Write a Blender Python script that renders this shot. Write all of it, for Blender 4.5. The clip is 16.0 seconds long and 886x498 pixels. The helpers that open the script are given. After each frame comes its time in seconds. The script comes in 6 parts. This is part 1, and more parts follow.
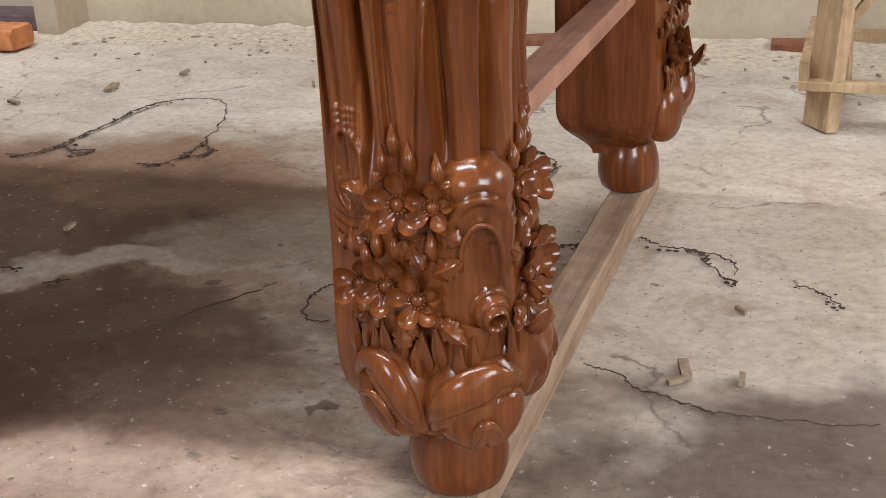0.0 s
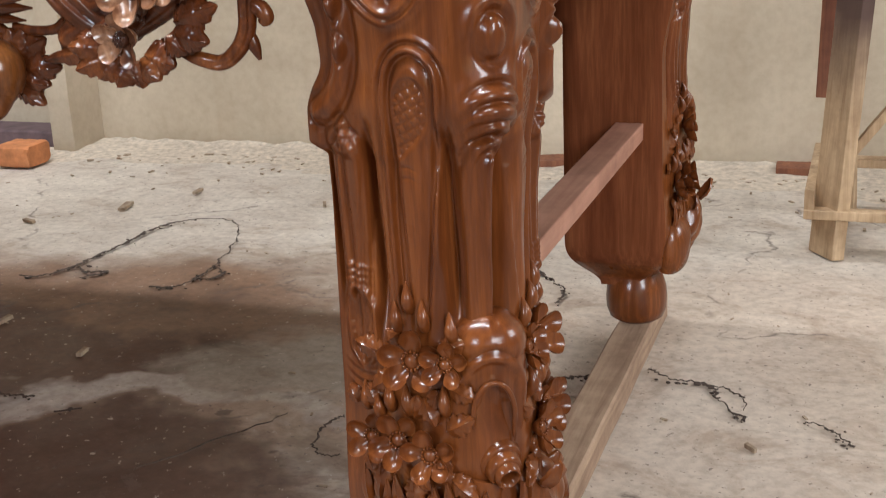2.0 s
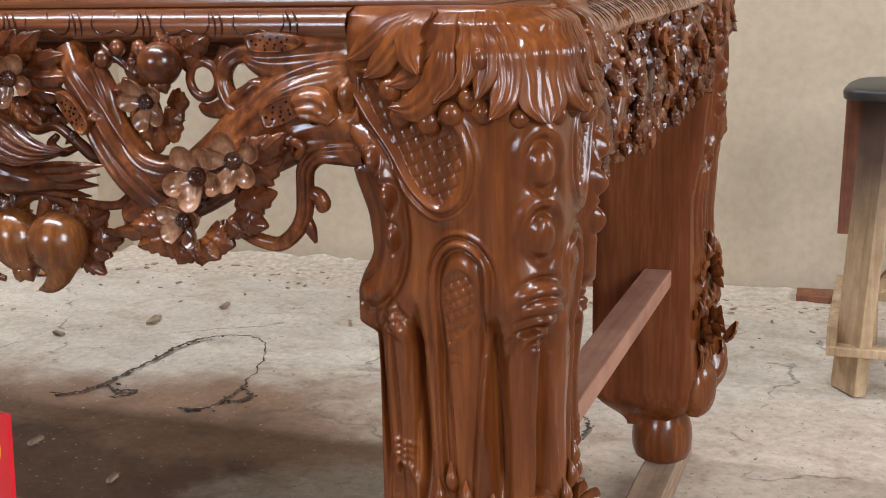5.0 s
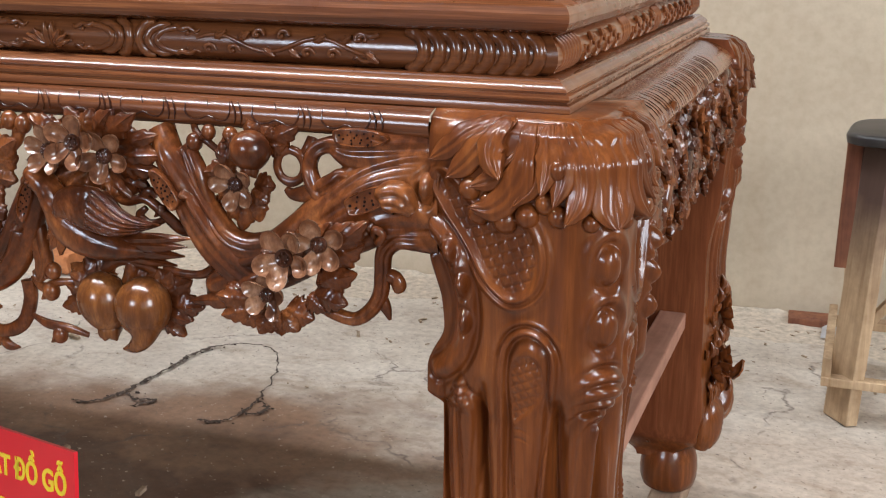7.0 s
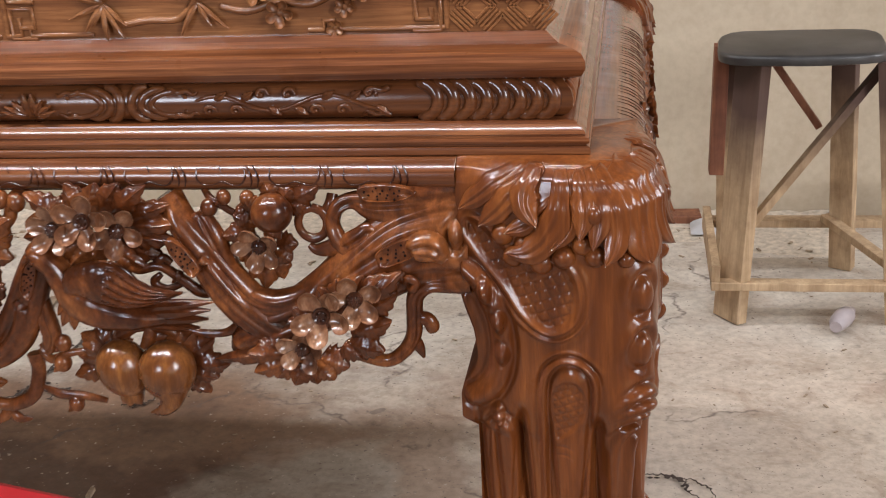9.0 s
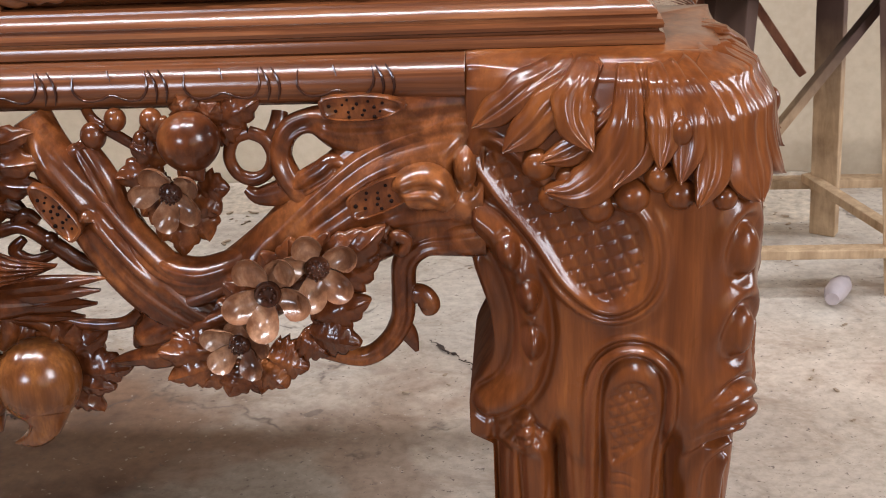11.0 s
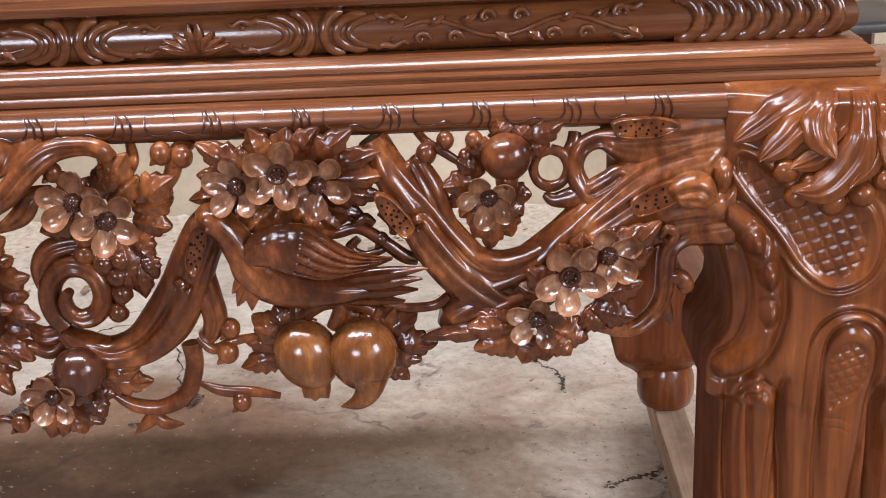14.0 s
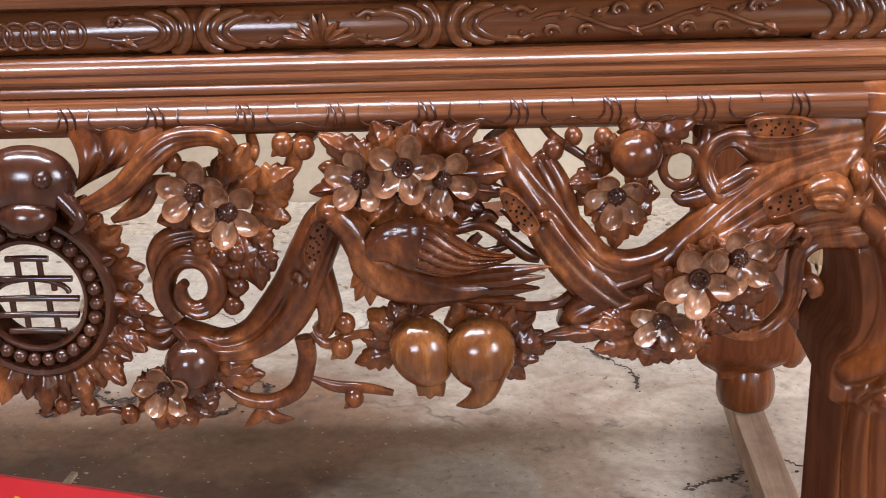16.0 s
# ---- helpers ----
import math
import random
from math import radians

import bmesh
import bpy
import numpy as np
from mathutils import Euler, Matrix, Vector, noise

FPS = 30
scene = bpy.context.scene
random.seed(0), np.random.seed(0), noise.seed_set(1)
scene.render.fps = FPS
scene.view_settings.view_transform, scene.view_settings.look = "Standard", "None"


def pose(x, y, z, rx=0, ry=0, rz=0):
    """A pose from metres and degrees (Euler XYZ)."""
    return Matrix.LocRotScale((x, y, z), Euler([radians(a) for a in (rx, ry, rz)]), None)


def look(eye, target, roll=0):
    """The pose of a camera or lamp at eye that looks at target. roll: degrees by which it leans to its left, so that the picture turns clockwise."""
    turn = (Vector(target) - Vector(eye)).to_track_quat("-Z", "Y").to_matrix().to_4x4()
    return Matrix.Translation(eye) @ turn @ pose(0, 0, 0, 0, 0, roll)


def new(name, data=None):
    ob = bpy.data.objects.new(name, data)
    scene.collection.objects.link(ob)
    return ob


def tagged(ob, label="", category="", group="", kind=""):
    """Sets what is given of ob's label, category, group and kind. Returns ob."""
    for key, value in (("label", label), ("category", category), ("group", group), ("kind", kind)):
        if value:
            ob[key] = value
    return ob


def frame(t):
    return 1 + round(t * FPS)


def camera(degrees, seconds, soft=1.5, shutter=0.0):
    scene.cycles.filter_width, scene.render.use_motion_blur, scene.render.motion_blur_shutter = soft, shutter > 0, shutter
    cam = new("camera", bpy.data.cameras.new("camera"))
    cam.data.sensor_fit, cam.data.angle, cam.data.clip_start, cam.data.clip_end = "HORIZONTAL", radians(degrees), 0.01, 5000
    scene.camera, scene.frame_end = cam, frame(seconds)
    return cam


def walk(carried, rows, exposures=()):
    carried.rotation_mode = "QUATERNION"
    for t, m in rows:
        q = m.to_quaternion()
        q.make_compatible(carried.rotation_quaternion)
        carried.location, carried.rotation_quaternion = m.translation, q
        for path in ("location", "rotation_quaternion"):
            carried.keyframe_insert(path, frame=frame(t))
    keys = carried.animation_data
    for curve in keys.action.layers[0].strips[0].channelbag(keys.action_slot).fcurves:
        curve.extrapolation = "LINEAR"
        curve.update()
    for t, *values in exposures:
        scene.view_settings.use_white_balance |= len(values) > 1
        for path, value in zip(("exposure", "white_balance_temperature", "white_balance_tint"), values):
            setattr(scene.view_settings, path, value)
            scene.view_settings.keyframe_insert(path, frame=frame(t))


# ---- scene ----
cam = camera(40, 16.0, soft=1.0, shutter=0.3)
PATH = [
    (0.0, (0.1395, -0.8686, 0.6731), (-0.1748, 0.0012, 0.2927), -2.8),
    (0.5, (0.1404, -0.8693, 0.6763), (-0.1791, -0.0022, 0.2943), -2.86),
    (1.0, (0.1387, -0.8652, 0.6867), (-0.1826, 0.0088, 0.3221), -2.7),
    (1.5, (0.1392, -0.8652, 0.7032), (-0.1824, 0.0197, 0.3661), -2.65),
    (2.0, (0.1364, -0.8701, 0.7226), (-0.1888, 0.0254, 0.4188), -2.48),
    (2.5, (0.1336, -0.8759, 0.7413), (-0.1943, 0.0294, 0.4716), -2.86),
    (3.0, (0.1328, -0.8779, 0.7507), (-0.1993, 0.0323, 0.5033), -2.56),
    (5.5, (0.1035, -0.9047, 0.8537), (-0.2348, 0.0063, 0.6177), -1.3),
    (6.0, (0.0861, -0.935, 0.9043), (-0.254, -0.0242, 0.6702), -2.25),
    (6.5, (0.067, -0.9558, 0.9151), (-0.2593, -0.0413, 0.6761), -0.33),
    (7.0, (0.0579, -0.9763, 0.9203), (-0.2566, -0.062, 0.6649), 0.62),
    (7.5, (0.1109, -1.331, 1.0396), (-0.1588, -0.4106, 0.7564), 1.35),
    (8.0, (0.1488, -1.4854, 1.1222), (-0.1269, -0.5732, 0.8192), 0.13),
    (8.5, (0.005, -1.2531, 1.0828), (-0.2229, -0.336, 0.7557), -2.82),
    (9.0, (-0.1388, -1.0154, 1.0807), (-0.2888, -0.094, 0.7222), -3.0),
    (9.5, (-0.1485, -0.8279, 1.0287), (-0.3443, 0.0664, 0.6494), -4.2),
    (12.0, (-0.342, -0.698, 0.9228), (-0.3467, 0.2353, 0.5639), -1.77),
    (12.5, (-0.3719, -0.7261, 0.9207), (-0.3917, 0.2094, 0.5681), -2.14),
    (13.0, (-0.4011, -0.7994, 0.9384), (-0.4354, 0.1395, 0.5958), -2.61),
    (13.5, (-0.4447, -0.9073, 0.9646), (-0.4753, 0.0351, 0.6315), -2.53),
    (14.0, (-0.4762, -0.9028, 0.9825), (-0.5089, 0.0341, 0.6344), -2.67),
    (14.5, (-0.4904, -0.9037, 0.9679), (-0.5307, 0.0365, 0.6296), -2.25),
    (15.0, (-0.5104, -0.8885, 0.9816), (-0.5584, 0.0442, 0.6242), -2.2),
    (15.5, (-0.5317, -0.8835, 0.9869), (-0.5838, 0.0494, 0.6305), -1.65),
    (16.0, (-0.5418, -0.8849, 0.982), (-0.6059, 0.0484, 0.6287), -2.2),
]
walk(cam, [(t, look(eye, target, roll)) for t, eye, target, roll in PATH],
     [(0.0, 0.0, 6270, 11), (5.0, -0.05, 6120, 11), (7.0, -0.05, 6120, 11), (7.5, 0.33, 6150, 12), (8.0, 0.16, 6100, 11), (8.5, -0.12, 6330, 14), (9.5, -0.14, 6330, 14), (12.5, 0.17, 6120, 16), (16.0, 0.27, 6130, 16)])

# ---- light ----
world = bpy.data.worlds.new("workshop_sky")
scene.world = world
world.use_nodes = True
wt = world.node_tree
sky = wt.nodes.new("ShaderNodeTexSky")
sky.sky_type = "NISHITA"
sky.sun_disc = False
sky.sun_elevation = radians(30)
sky.sun_rotation = radians(150)
wt.links.new(sky.outputs[0], wt.nodes["Background"].inputs[0])
wt.nodes["Background"].inputs[1].default_value = 0.1


def area_lamp(name, eye, target, sx, sy, watts, colour):
    lamp = bpy.data.lights.new(name, "AREA")
    lamp.shape, lamp.size, lamp.size_y, lamp.energy, lamp.color = "RECTANGLE", sx, sy, watts, colour
    ob = new(name, lamp)
    ob.matrix_world = look(eye, target)
    return ob


# daylight through the wide workshop door, the window beside it and the one in the side wall, and two fluorescent tubes under the ceiling
area_lamp("door_daylight", (2.4, -2.6, 2.1), (-0.3, 1.2, 0.4), 1.1, 1.5, 120, (0.95, 0.98, 1.0))
area_lamp("window_daylight", (-1.9, -3.7, 1.7), (-0.9, 0, 0.8), 1.0, 0.8, 72, (0.82, 0.91, 1.0))
area_lamp("side_window_daylight", (3.26, 0.95, 1.9), (-0.2, 0.6, 0.7), 1.2, 1.1, 74, (0.95, 0.98, 1.0))
area_lamp("tube_lamp", (-1.7, 1.0, 2.95), (-1.7, 1.01, 0), 1.3, 0.14, 54, (0.98, 0.99, 1.0))
area_lamp("tube_lamp_front", (-1.2, -0.55, 2.95), (-1.2, -0.54, 0), 2.7, 0.12, 132, (0.97, 0.99, 1.0))


# ---- materials ----
def nodes_of(name):
    m = bpy.data.materials.new(name)
    m.use_nodes = True
    t = m.node_tree
    return m, t, t.nodes["Principled BSDF"]


def add(t, kind, **values):
    n = t.nodes.new(kind)
    for k, v in values.items():
        n.inputs[k.replace("_", " ")].default_value = v
    return n


def coords(t, scale=(1, 1, 1), rot=(0, 0, 0), kind="Object"):
    tc = t.nodes.new("ShaderNodeTexCoord")
    mp = t.nodes.new("ShaderNodeMapping")
    mp.inputs["Scale"].default_value = scale
    mp.inputs["Rotation"].default_value = rot
    t.links.new(tc.outputs[kind], mp.inputs[0])
    return mp.outputs[0]


def ramp(t, fac, stops):
    r = t.nodes.new("ShaderNodeValToRGB")
    e = r.color_ramp.elements
    while len(e) < len(stops):
        e.new(0.5)
    for el, (p, c) in zip(e, stops):
        el.position, el.color = p, (*c, 1)
    t.links.new(fac, r.inputs[0])
    return r.outputs[0]


def mix(t, fac, a, b, mode="MIX"):
    m = t.nodes.new("ShaderNodeMix")
    m.data_type, m.blend_type = "RGBA", mode
    for s, v in ((0, fac), (6, a), (7, b)):
        if isinstance(v, (int, float)):
            m.inputs[s].default_value = v
        elif isinstance(v, tuple):
            m.inputs[s].default_value = (*v, 1)
        else:
            t.links.new(v, m.inputs[s])
    return m.outputs[2]


def noise_tex(t, vec, scale, detail=5, rough=0.55, dist=0.0):
    n = add(t, "ShaderNodeTexNoise", Scale=scale, Detail=detail, Roughness=rough, Distortion=dist)
    t.links.new(vec, n.inputs["Vector"])
    return n.outputs["Fac"]


def noise_colour(t, vec, scale):
    n = add(t, "ShaderNodeTexNoise", Scale=scale, Detail=4, Roughness=0.6)
    t.links.new(vec, n.inputs["Vector"])
    return n.outputs["Color"]


def bump(t, b, height, strength, dist=0.002):
    n = add(t, "ShaderNodeBump", Strength=strength, Distance=dist)
    t.links.new(height, n.inputs["Height"])
    t.links.new(n.outputs[0], b.inputs["Normal"])


def varnished(name, dark, mid, light, grain=(2, 60, 60), coat=0.6, rough=0.34):
    """Stained and lacquered hardwood with long streaky grain."""
    m, t, b = nodes_of(name)
    v = coords(t, grain)
    streak = noise_tex(t, v, 1.6, 8, 0.62, 0.6)
    fine = noise_tex(t, coords(t, tuple(g * 4 for g in grain)), 2.2, 4, 0.6)
    patch = noise_tex(t, coords(t, (1, 1, 1)), 9, 4, 0.5)
    c = ramp(t, streak, [(0.3, dark), (0.5, mid), (0.72, light)])
    c = mix(t, ramp(t, fine, [(0.42, (0, 0, 0)), (0.6, (1, 1, 1))]), mix(t, 0.45, c, dark), c)
    c = mix(t, ramp(t, patch, [(0.35, (0.72, 0.7, 0.7)), (0.65, (1.12, 1.08, 1.0))]), c, c)
    c = mix(t, 1.0, c, ramp(t, patch, [(0.3, (0.78, 0.74, 0.72)), (0.7, (1, 1, 1))]), "MULTIPLY")
    t.links.new(c, b.inputs["Base Color"])
    r = ramp(t, noise_tex(t, coords(t, (1, 1, 1)), 30, 4), [(0.3, (rough - 0.08,) * 3), (0.7, (rough + 0.12,) * 3)])
    t.links.new(r, b.inputs["Roughness"])
    b.inputs["Coat Weight"].default_value = coat
    b.inputs["Coat Roughness"].default_value = 0.19
    b.inputs["Coat IOR"].default_value = 1.48
    b.inputs["Specular IOR Level"].default_value = 0.04
    lumps = mix(t, 0.75, streak, noise_tex(t, coords(t, (1, 1, 1)), 130, 3, 0.5))
    bump(t, b, lumps, 0.16, 0.001)
    n = [x for x in t.nodes if x.type == "BUMP"][0]
    t.links.new(n.outputs[0], b.inputs["Coat Normal"])
    return m


WOOD = varnished("varnished_rosewood", (0.08, 0.0205, 0.0055), (0.16, 0.0455, 0.0108), (0.235, 0.074, 0.018), (20, 20, 1.5), 0.75)
WOOD_LONG = varnished("varnished_rosewood_rail", (0.06, 0.0175, 0.0066), (0.15, 0.0485, 0.0165), (0.26, 0.1, 0.037), (1.6, 55, 55), 1.0)
WOOD_SIDE = varnished("varnished_rosewood_side_rail", (0.105, 0.028, 0.009), (0.22, 0.07, 0.022), (0.33, 0.125, 0.042), (40, 1.2, 40), 1.0)
WOOD_PANEL = varnished("varnished_panel", (0.11, 0.039, 0.015), (0.225, 0.09, 0.033), (0.33, 0.148, 0.057), (2.2, 40, 40), 0.7, 0.4)
CARVE = varnished("varnished_carving", (0.026, 0.0065, 0.0023), (0.128, 0.035, 0.0095), (0.33, 0.11, 0.031), (14, 14, 9), 0.85, 0.3)
WOOD_BAND = varnished("varnished_frieze", (0.055, 0.016, 0.0055), (0.125, 0.04, 0.0125), (0.2, 0.072, 0.024), (1.6, 30, 30), 1.0, 0.3)
# carving wood with the petals' whitish sheen put into a paler colour
BLOSSOM_SHEEN = varnished("varnished_blossom_sheen", (0.085, 0.03, 0.014), (0.255, 0.112, 0.054), (0.5, 0.29, 0.175), (20, 20, 14), 1.0, 0.3)
HOLE_SHADE = varnished("drilled_hole_shade", (0.008, 0.004, 0.003), (0.012, 0.006, 0.004), (0.02, 0.009, 0.006), (9, 9, 9), 0.0, 0.8)
FRUIT = varnished("varnished_fruit", (0.075, 0.021, 0.006), (0.17, 0.058, 0.0145), (0.27, 0.104, 0.027), (34, 34, 3.5), 1.0, 0.26)
DARKWOOD = varnished("varnished_dark", (0.022, 0.007, 0.004), (0.055, 0.017, 0.0075), (0.1, 0.033, 0.013), (20, 20, 5), 1.0, 0.3)
DULL = varnished("thinly_varnished_inside", (0.1, 0.028, 0.011), (0.17, 0.054, 0.021), (0.24, 0.085, 0.034), (20, 20, 1.5), 0.0, 0.7)


def rawwood(name, dark, light, grain=(40, 40, 2.5), rough=0.75):
    m, t, b = nodes_of(name)
    g = noise_tex(t, coords(t, grain), 1.5, 8, 0.65, 0.5)
    s = noise_tex(t, coords(t), 14, 5, 0.6)
    c = ramp(t, g, [(0.3, dark), (0.7, light)])
    c = mix(t, 1.0, c, ramp(t, s, [(0.3, (0.62, 0.58, 0.55)), (0.62, (1, 1, 1))]), "MULTIPLY")
    t.links.new(c, b.inputs["Base Color"])
    b.inputs["Roughness"].default_value = rough
    bump(t, b, g, 0.3, 0.001)
    return m


STOOLWOOD = rawwood("raw_stool_timber", (0.36, 0.235, 0.125), (0.6, 0.43, 0.26))


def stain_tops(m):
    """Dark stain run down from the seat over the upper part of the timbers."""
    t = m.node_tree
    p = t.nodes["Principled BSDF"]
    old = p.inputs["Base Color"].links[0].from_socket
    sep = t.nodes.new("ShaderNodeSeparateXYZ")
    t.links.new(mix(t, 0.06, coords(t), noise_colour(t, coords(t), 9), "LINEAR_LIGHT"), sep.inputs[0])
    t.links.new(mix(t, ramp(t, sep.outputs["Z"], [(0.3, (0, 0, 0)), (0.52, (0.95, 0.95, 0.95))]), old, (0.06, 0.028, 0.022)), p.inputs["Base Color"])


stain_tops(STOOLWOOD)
STOOLRED = rawwood("red_stained_timber", (0.16, 0.05, 0.025), (0.32, 0.13, 0.06))
BATTEN = rawwood("dusty_floor_batten", (0.24, 0.145, 0.09), (0.48, 0.335, 0.22), (40, 2.5, 40))
BRACEWOOD = rawwood("pink_brace_timber", (0.3, 0.13, 0.08), (0.46, 0.24, 0.16), (40, 2.5, 40), 0.6)


def plain(name, colour, rough=0.6, var=0.25, scale=12, metal=0.0):
    m, t, b = nodes_of(name)
    n = noise_tex(t, coords(t), scale, 6, 0.6)
    c = ramp(t, n, [(0.3, tuple(x * (1 - var) for x in colour)), (0.7, tuple(min(1, x * (1 + var)) for x in colour))])
    t.links.new(c, b.inputs["Base Color"])
    b.inputs["Roughness"].default_value = rough
    b.inputs["Metallic"].default_value = metal
    bump(t, b, n, 0.2, 0.001)
    return m


SEATBLACK = rawwood("scuffed_black_seat", (0.009, 0.008, 0.008), (0.06, 0.054, 0.05), (5, 5, 5), 0.42)
RED = plain("red_vinyl_print", (0.72, 0.012, 0.025), 0.35, 0.05, 6)
YELLOW = plain("yellow_print", (0.85, 0.66, 0.03), 0.4, 0.05)
WHITE = plain("white_print", (0.82, 0.82, 0.84), 0.4, 0.05)
BRICK = plain("orange_brick", (0.5, 0.19, 0.07), 0.85, 0.3, 30)
DARKBOX = plain("dark_mauve_block", (0.11, 0.07, 0.075), 0.7, 0.4, 20)
CHIP = rawwood("wood_chip", (0.24, 0.16, 0.1), (0.5, 0.4, 0.28))
CRACK = plain("crack_dirt", (0.06, 0.04, 0.03), 0.95, 0.5, 40)
DUST = plain("sawdust", (0.54, 0.46, 0.36), 0.95, 0.3, 60)
PLASTIC = plain("grey_plastic", (0.42, 0.36, 0.36), 0.3, 0.2)
PAPER = plain("white_rag", (0.55, 0.54, 0.54), 0.8, 0.15, 30)
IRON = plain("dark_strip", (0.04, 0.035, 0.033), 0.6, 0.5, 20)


def concrete():
    m, t, b = nodes_of("old_concrete_floor")
    o = coords(t)
    big = noise_tex(t, o, 1.3, 6, 0.6, 0.8)
    mid = noise_tex(t, o, 5, 7, 0.62, 0.6)
    fine = noise_tex(t, o, 60, 5, 0.65)
    c = ramp(t, mid, [(0.3, (0.32, 0.245, 0.18)), (0.5, (0.46, 0.373, 0.29)), (0.72, (0.58, 0.49, 0.395))])
    c = mix(t, ramp(t, big, [(0.46, (0, 0, 0)), (0.62, (0.6, 0.6, 0.6))]), c, (0.4, 0.26, 0.2))
    pale = noise_tex(t, coords(t, (1, 1, 1), (0, 0, 0.6)), 2.1, 5, 0.55, 1.2)
    c = mix(t, ramp(t, pale, [(0.54, (0, 0, 0)), (0.64, (0.7, 0.7, 0.7))]), c, (0.73, 0.67, 0.585))
    stain = noise_tex(t, coords(t, (1.0, 1.6, 1), (0, 0, 0.5)), 2.9, 7, 0.66, 1.3)
    c = mix(t, ramp(t, stain, [(0.53, (0, 0, 0)), (0.6, (0.6, 0.6, 0.6)), (0.7, (0.85, 0.85, 0.85))]), c, (0.2, 0.13, 0.11))
    smear = noise_tex(t, coords(t, (0.8, 4.5, 1), (0, 0, -0.55)), 2.4, 6, 0.6, 0.7)
    c = mix(t, ramp(t, smear, [(0.54, (0, 0, 0)), (0.68, (0.55, 0.55, 0.55))]), c, (0.3, 0.16, 0.11))
    spot = noise_tex(t, o, 21, 3, 0.5)
    c = mix(t, ramp(t, spot, [(0.66, (0, 0, 0)), (0.7, (0.85, 0.85, 0.85))]), c, (0.12, 0.085, 0.07))
    # old varnish stains, plus table shade and lit streaks painted into the colour
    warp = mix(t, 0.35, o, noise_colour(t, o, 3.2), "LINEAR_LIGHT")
    # the wide dark blob at y -2.1 is added out of view against floor bounce
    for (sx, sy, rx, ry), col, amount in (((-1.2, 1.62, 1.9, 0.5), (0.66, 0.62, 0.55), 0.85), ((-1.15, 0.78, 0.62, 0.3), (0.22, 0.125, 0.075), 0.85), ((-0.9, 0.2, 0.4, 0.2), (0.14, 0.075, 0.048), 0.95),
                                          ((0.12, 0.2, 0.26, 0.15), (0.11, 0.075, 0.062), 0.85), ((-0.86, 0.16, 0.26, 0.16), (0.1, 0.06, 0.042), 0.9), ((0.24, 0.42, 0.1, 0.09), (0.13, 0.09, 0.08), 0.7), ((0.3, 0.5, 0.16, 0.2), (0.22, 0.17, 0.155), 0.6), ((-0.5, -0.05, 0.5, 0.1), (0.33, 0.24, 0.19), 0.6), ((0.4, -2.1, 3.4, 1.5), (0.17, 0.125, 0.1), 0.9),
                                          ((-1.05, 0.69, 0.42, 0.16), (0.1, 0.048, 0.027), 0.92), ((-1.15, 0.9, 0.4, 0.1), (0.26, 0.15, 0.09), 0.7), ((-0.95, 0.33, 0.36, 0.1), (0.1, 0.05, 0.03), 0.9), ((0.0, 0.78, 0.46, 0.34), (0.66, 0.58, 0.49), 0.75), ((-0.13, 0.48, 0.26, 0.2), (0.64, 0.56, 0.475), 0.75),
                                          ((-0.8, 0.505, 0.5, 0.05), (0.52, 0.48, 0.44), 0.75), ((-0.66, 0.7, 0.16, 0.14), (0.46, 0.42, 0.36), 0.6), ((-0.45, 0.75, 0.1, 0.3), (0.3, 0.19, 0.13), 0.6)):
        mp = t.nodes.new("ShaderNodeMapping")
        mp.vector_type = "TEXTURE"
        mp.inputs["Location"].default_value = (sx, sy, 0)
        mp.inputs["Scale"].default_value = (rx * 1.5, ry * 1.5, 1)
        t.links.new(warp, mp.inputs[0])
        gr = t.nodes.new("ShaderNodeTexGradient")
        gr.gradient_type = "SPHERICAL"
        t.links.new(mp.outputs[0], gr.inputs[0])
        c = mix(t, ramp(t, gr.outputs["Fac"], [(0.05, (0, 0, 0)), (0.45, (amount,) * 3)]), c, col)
    grit = noise_tex(t, o, 110, 3, 0.6)
    c = mix(t, ramp(t, grit, [(0.64, (0, 0, 0)), (0.7, (0.75, 0.75, 0.75))]), c, (0.13, 0.095, 0.08))
    pale_grit = noise_tex(t, coords(t, (1, 1, 1), (0, 0, 1.1)), 75, 3, 0.6)
    c = mix(t, ramp(t, pale_grit, [(0.66, (0, 0, 0)), (0.71, (0.6, 0.6, 0.6))]), c, (0.66, 0.6, 0.53))
    # scuffed, flaking top coat
    scuff = noise_tex(t, coords(t, (1.0, 1.3, 1), (0, 0, 0.9)), 6.5, 8, 0.68, 0.9)
    c = mix(t, 1.0, c, ramp(t, scuff, [(0.36, (0.76, 0.69, 0.63)), (0.48, (0.94, 0.91, 0.88)), (0.6, (1.04, 1.02, 0.99))]), "MULTIPLY")
    flake = noise_tex(t, coords(t, (1, 1, 1), (0, 0, 0.2)), 3.4, 9, 0.7, 0.4)
    c = mix(t, ramp(t, flake, [(0.592, (0, 0, 0)), (0.606, (0.16, 0.16, 0.16)), (0.66, (0.1, 0.1, 0.1))]), c, (0.26, 0.19, 0.15))
    vo = t.nodes.new("ShaderNodeTexVoronoi")
    vo.feature = "DISTANCE_TO_EDGE"
    vo.inputs["Scale"].default_value = 1.7
    wob = mix(t, 0.22, o, noise_colour(t, o, 6), "ADD")
    t.links.new(wob, vo.inputs["Vector"])
    c = mix(t, mix(t, 1.0, ramp(t, vo.outputs["Distance"], [(0.0, (1, 1, 1)), (0.012, (0, 0, 0))]), ramp(t, mid, [(0.48, (0, 0, 0)), (0.56, (0.8, 0.8, 0.8))]), "MULTIPLY"), c, (0.12, 0.085, 0.07))
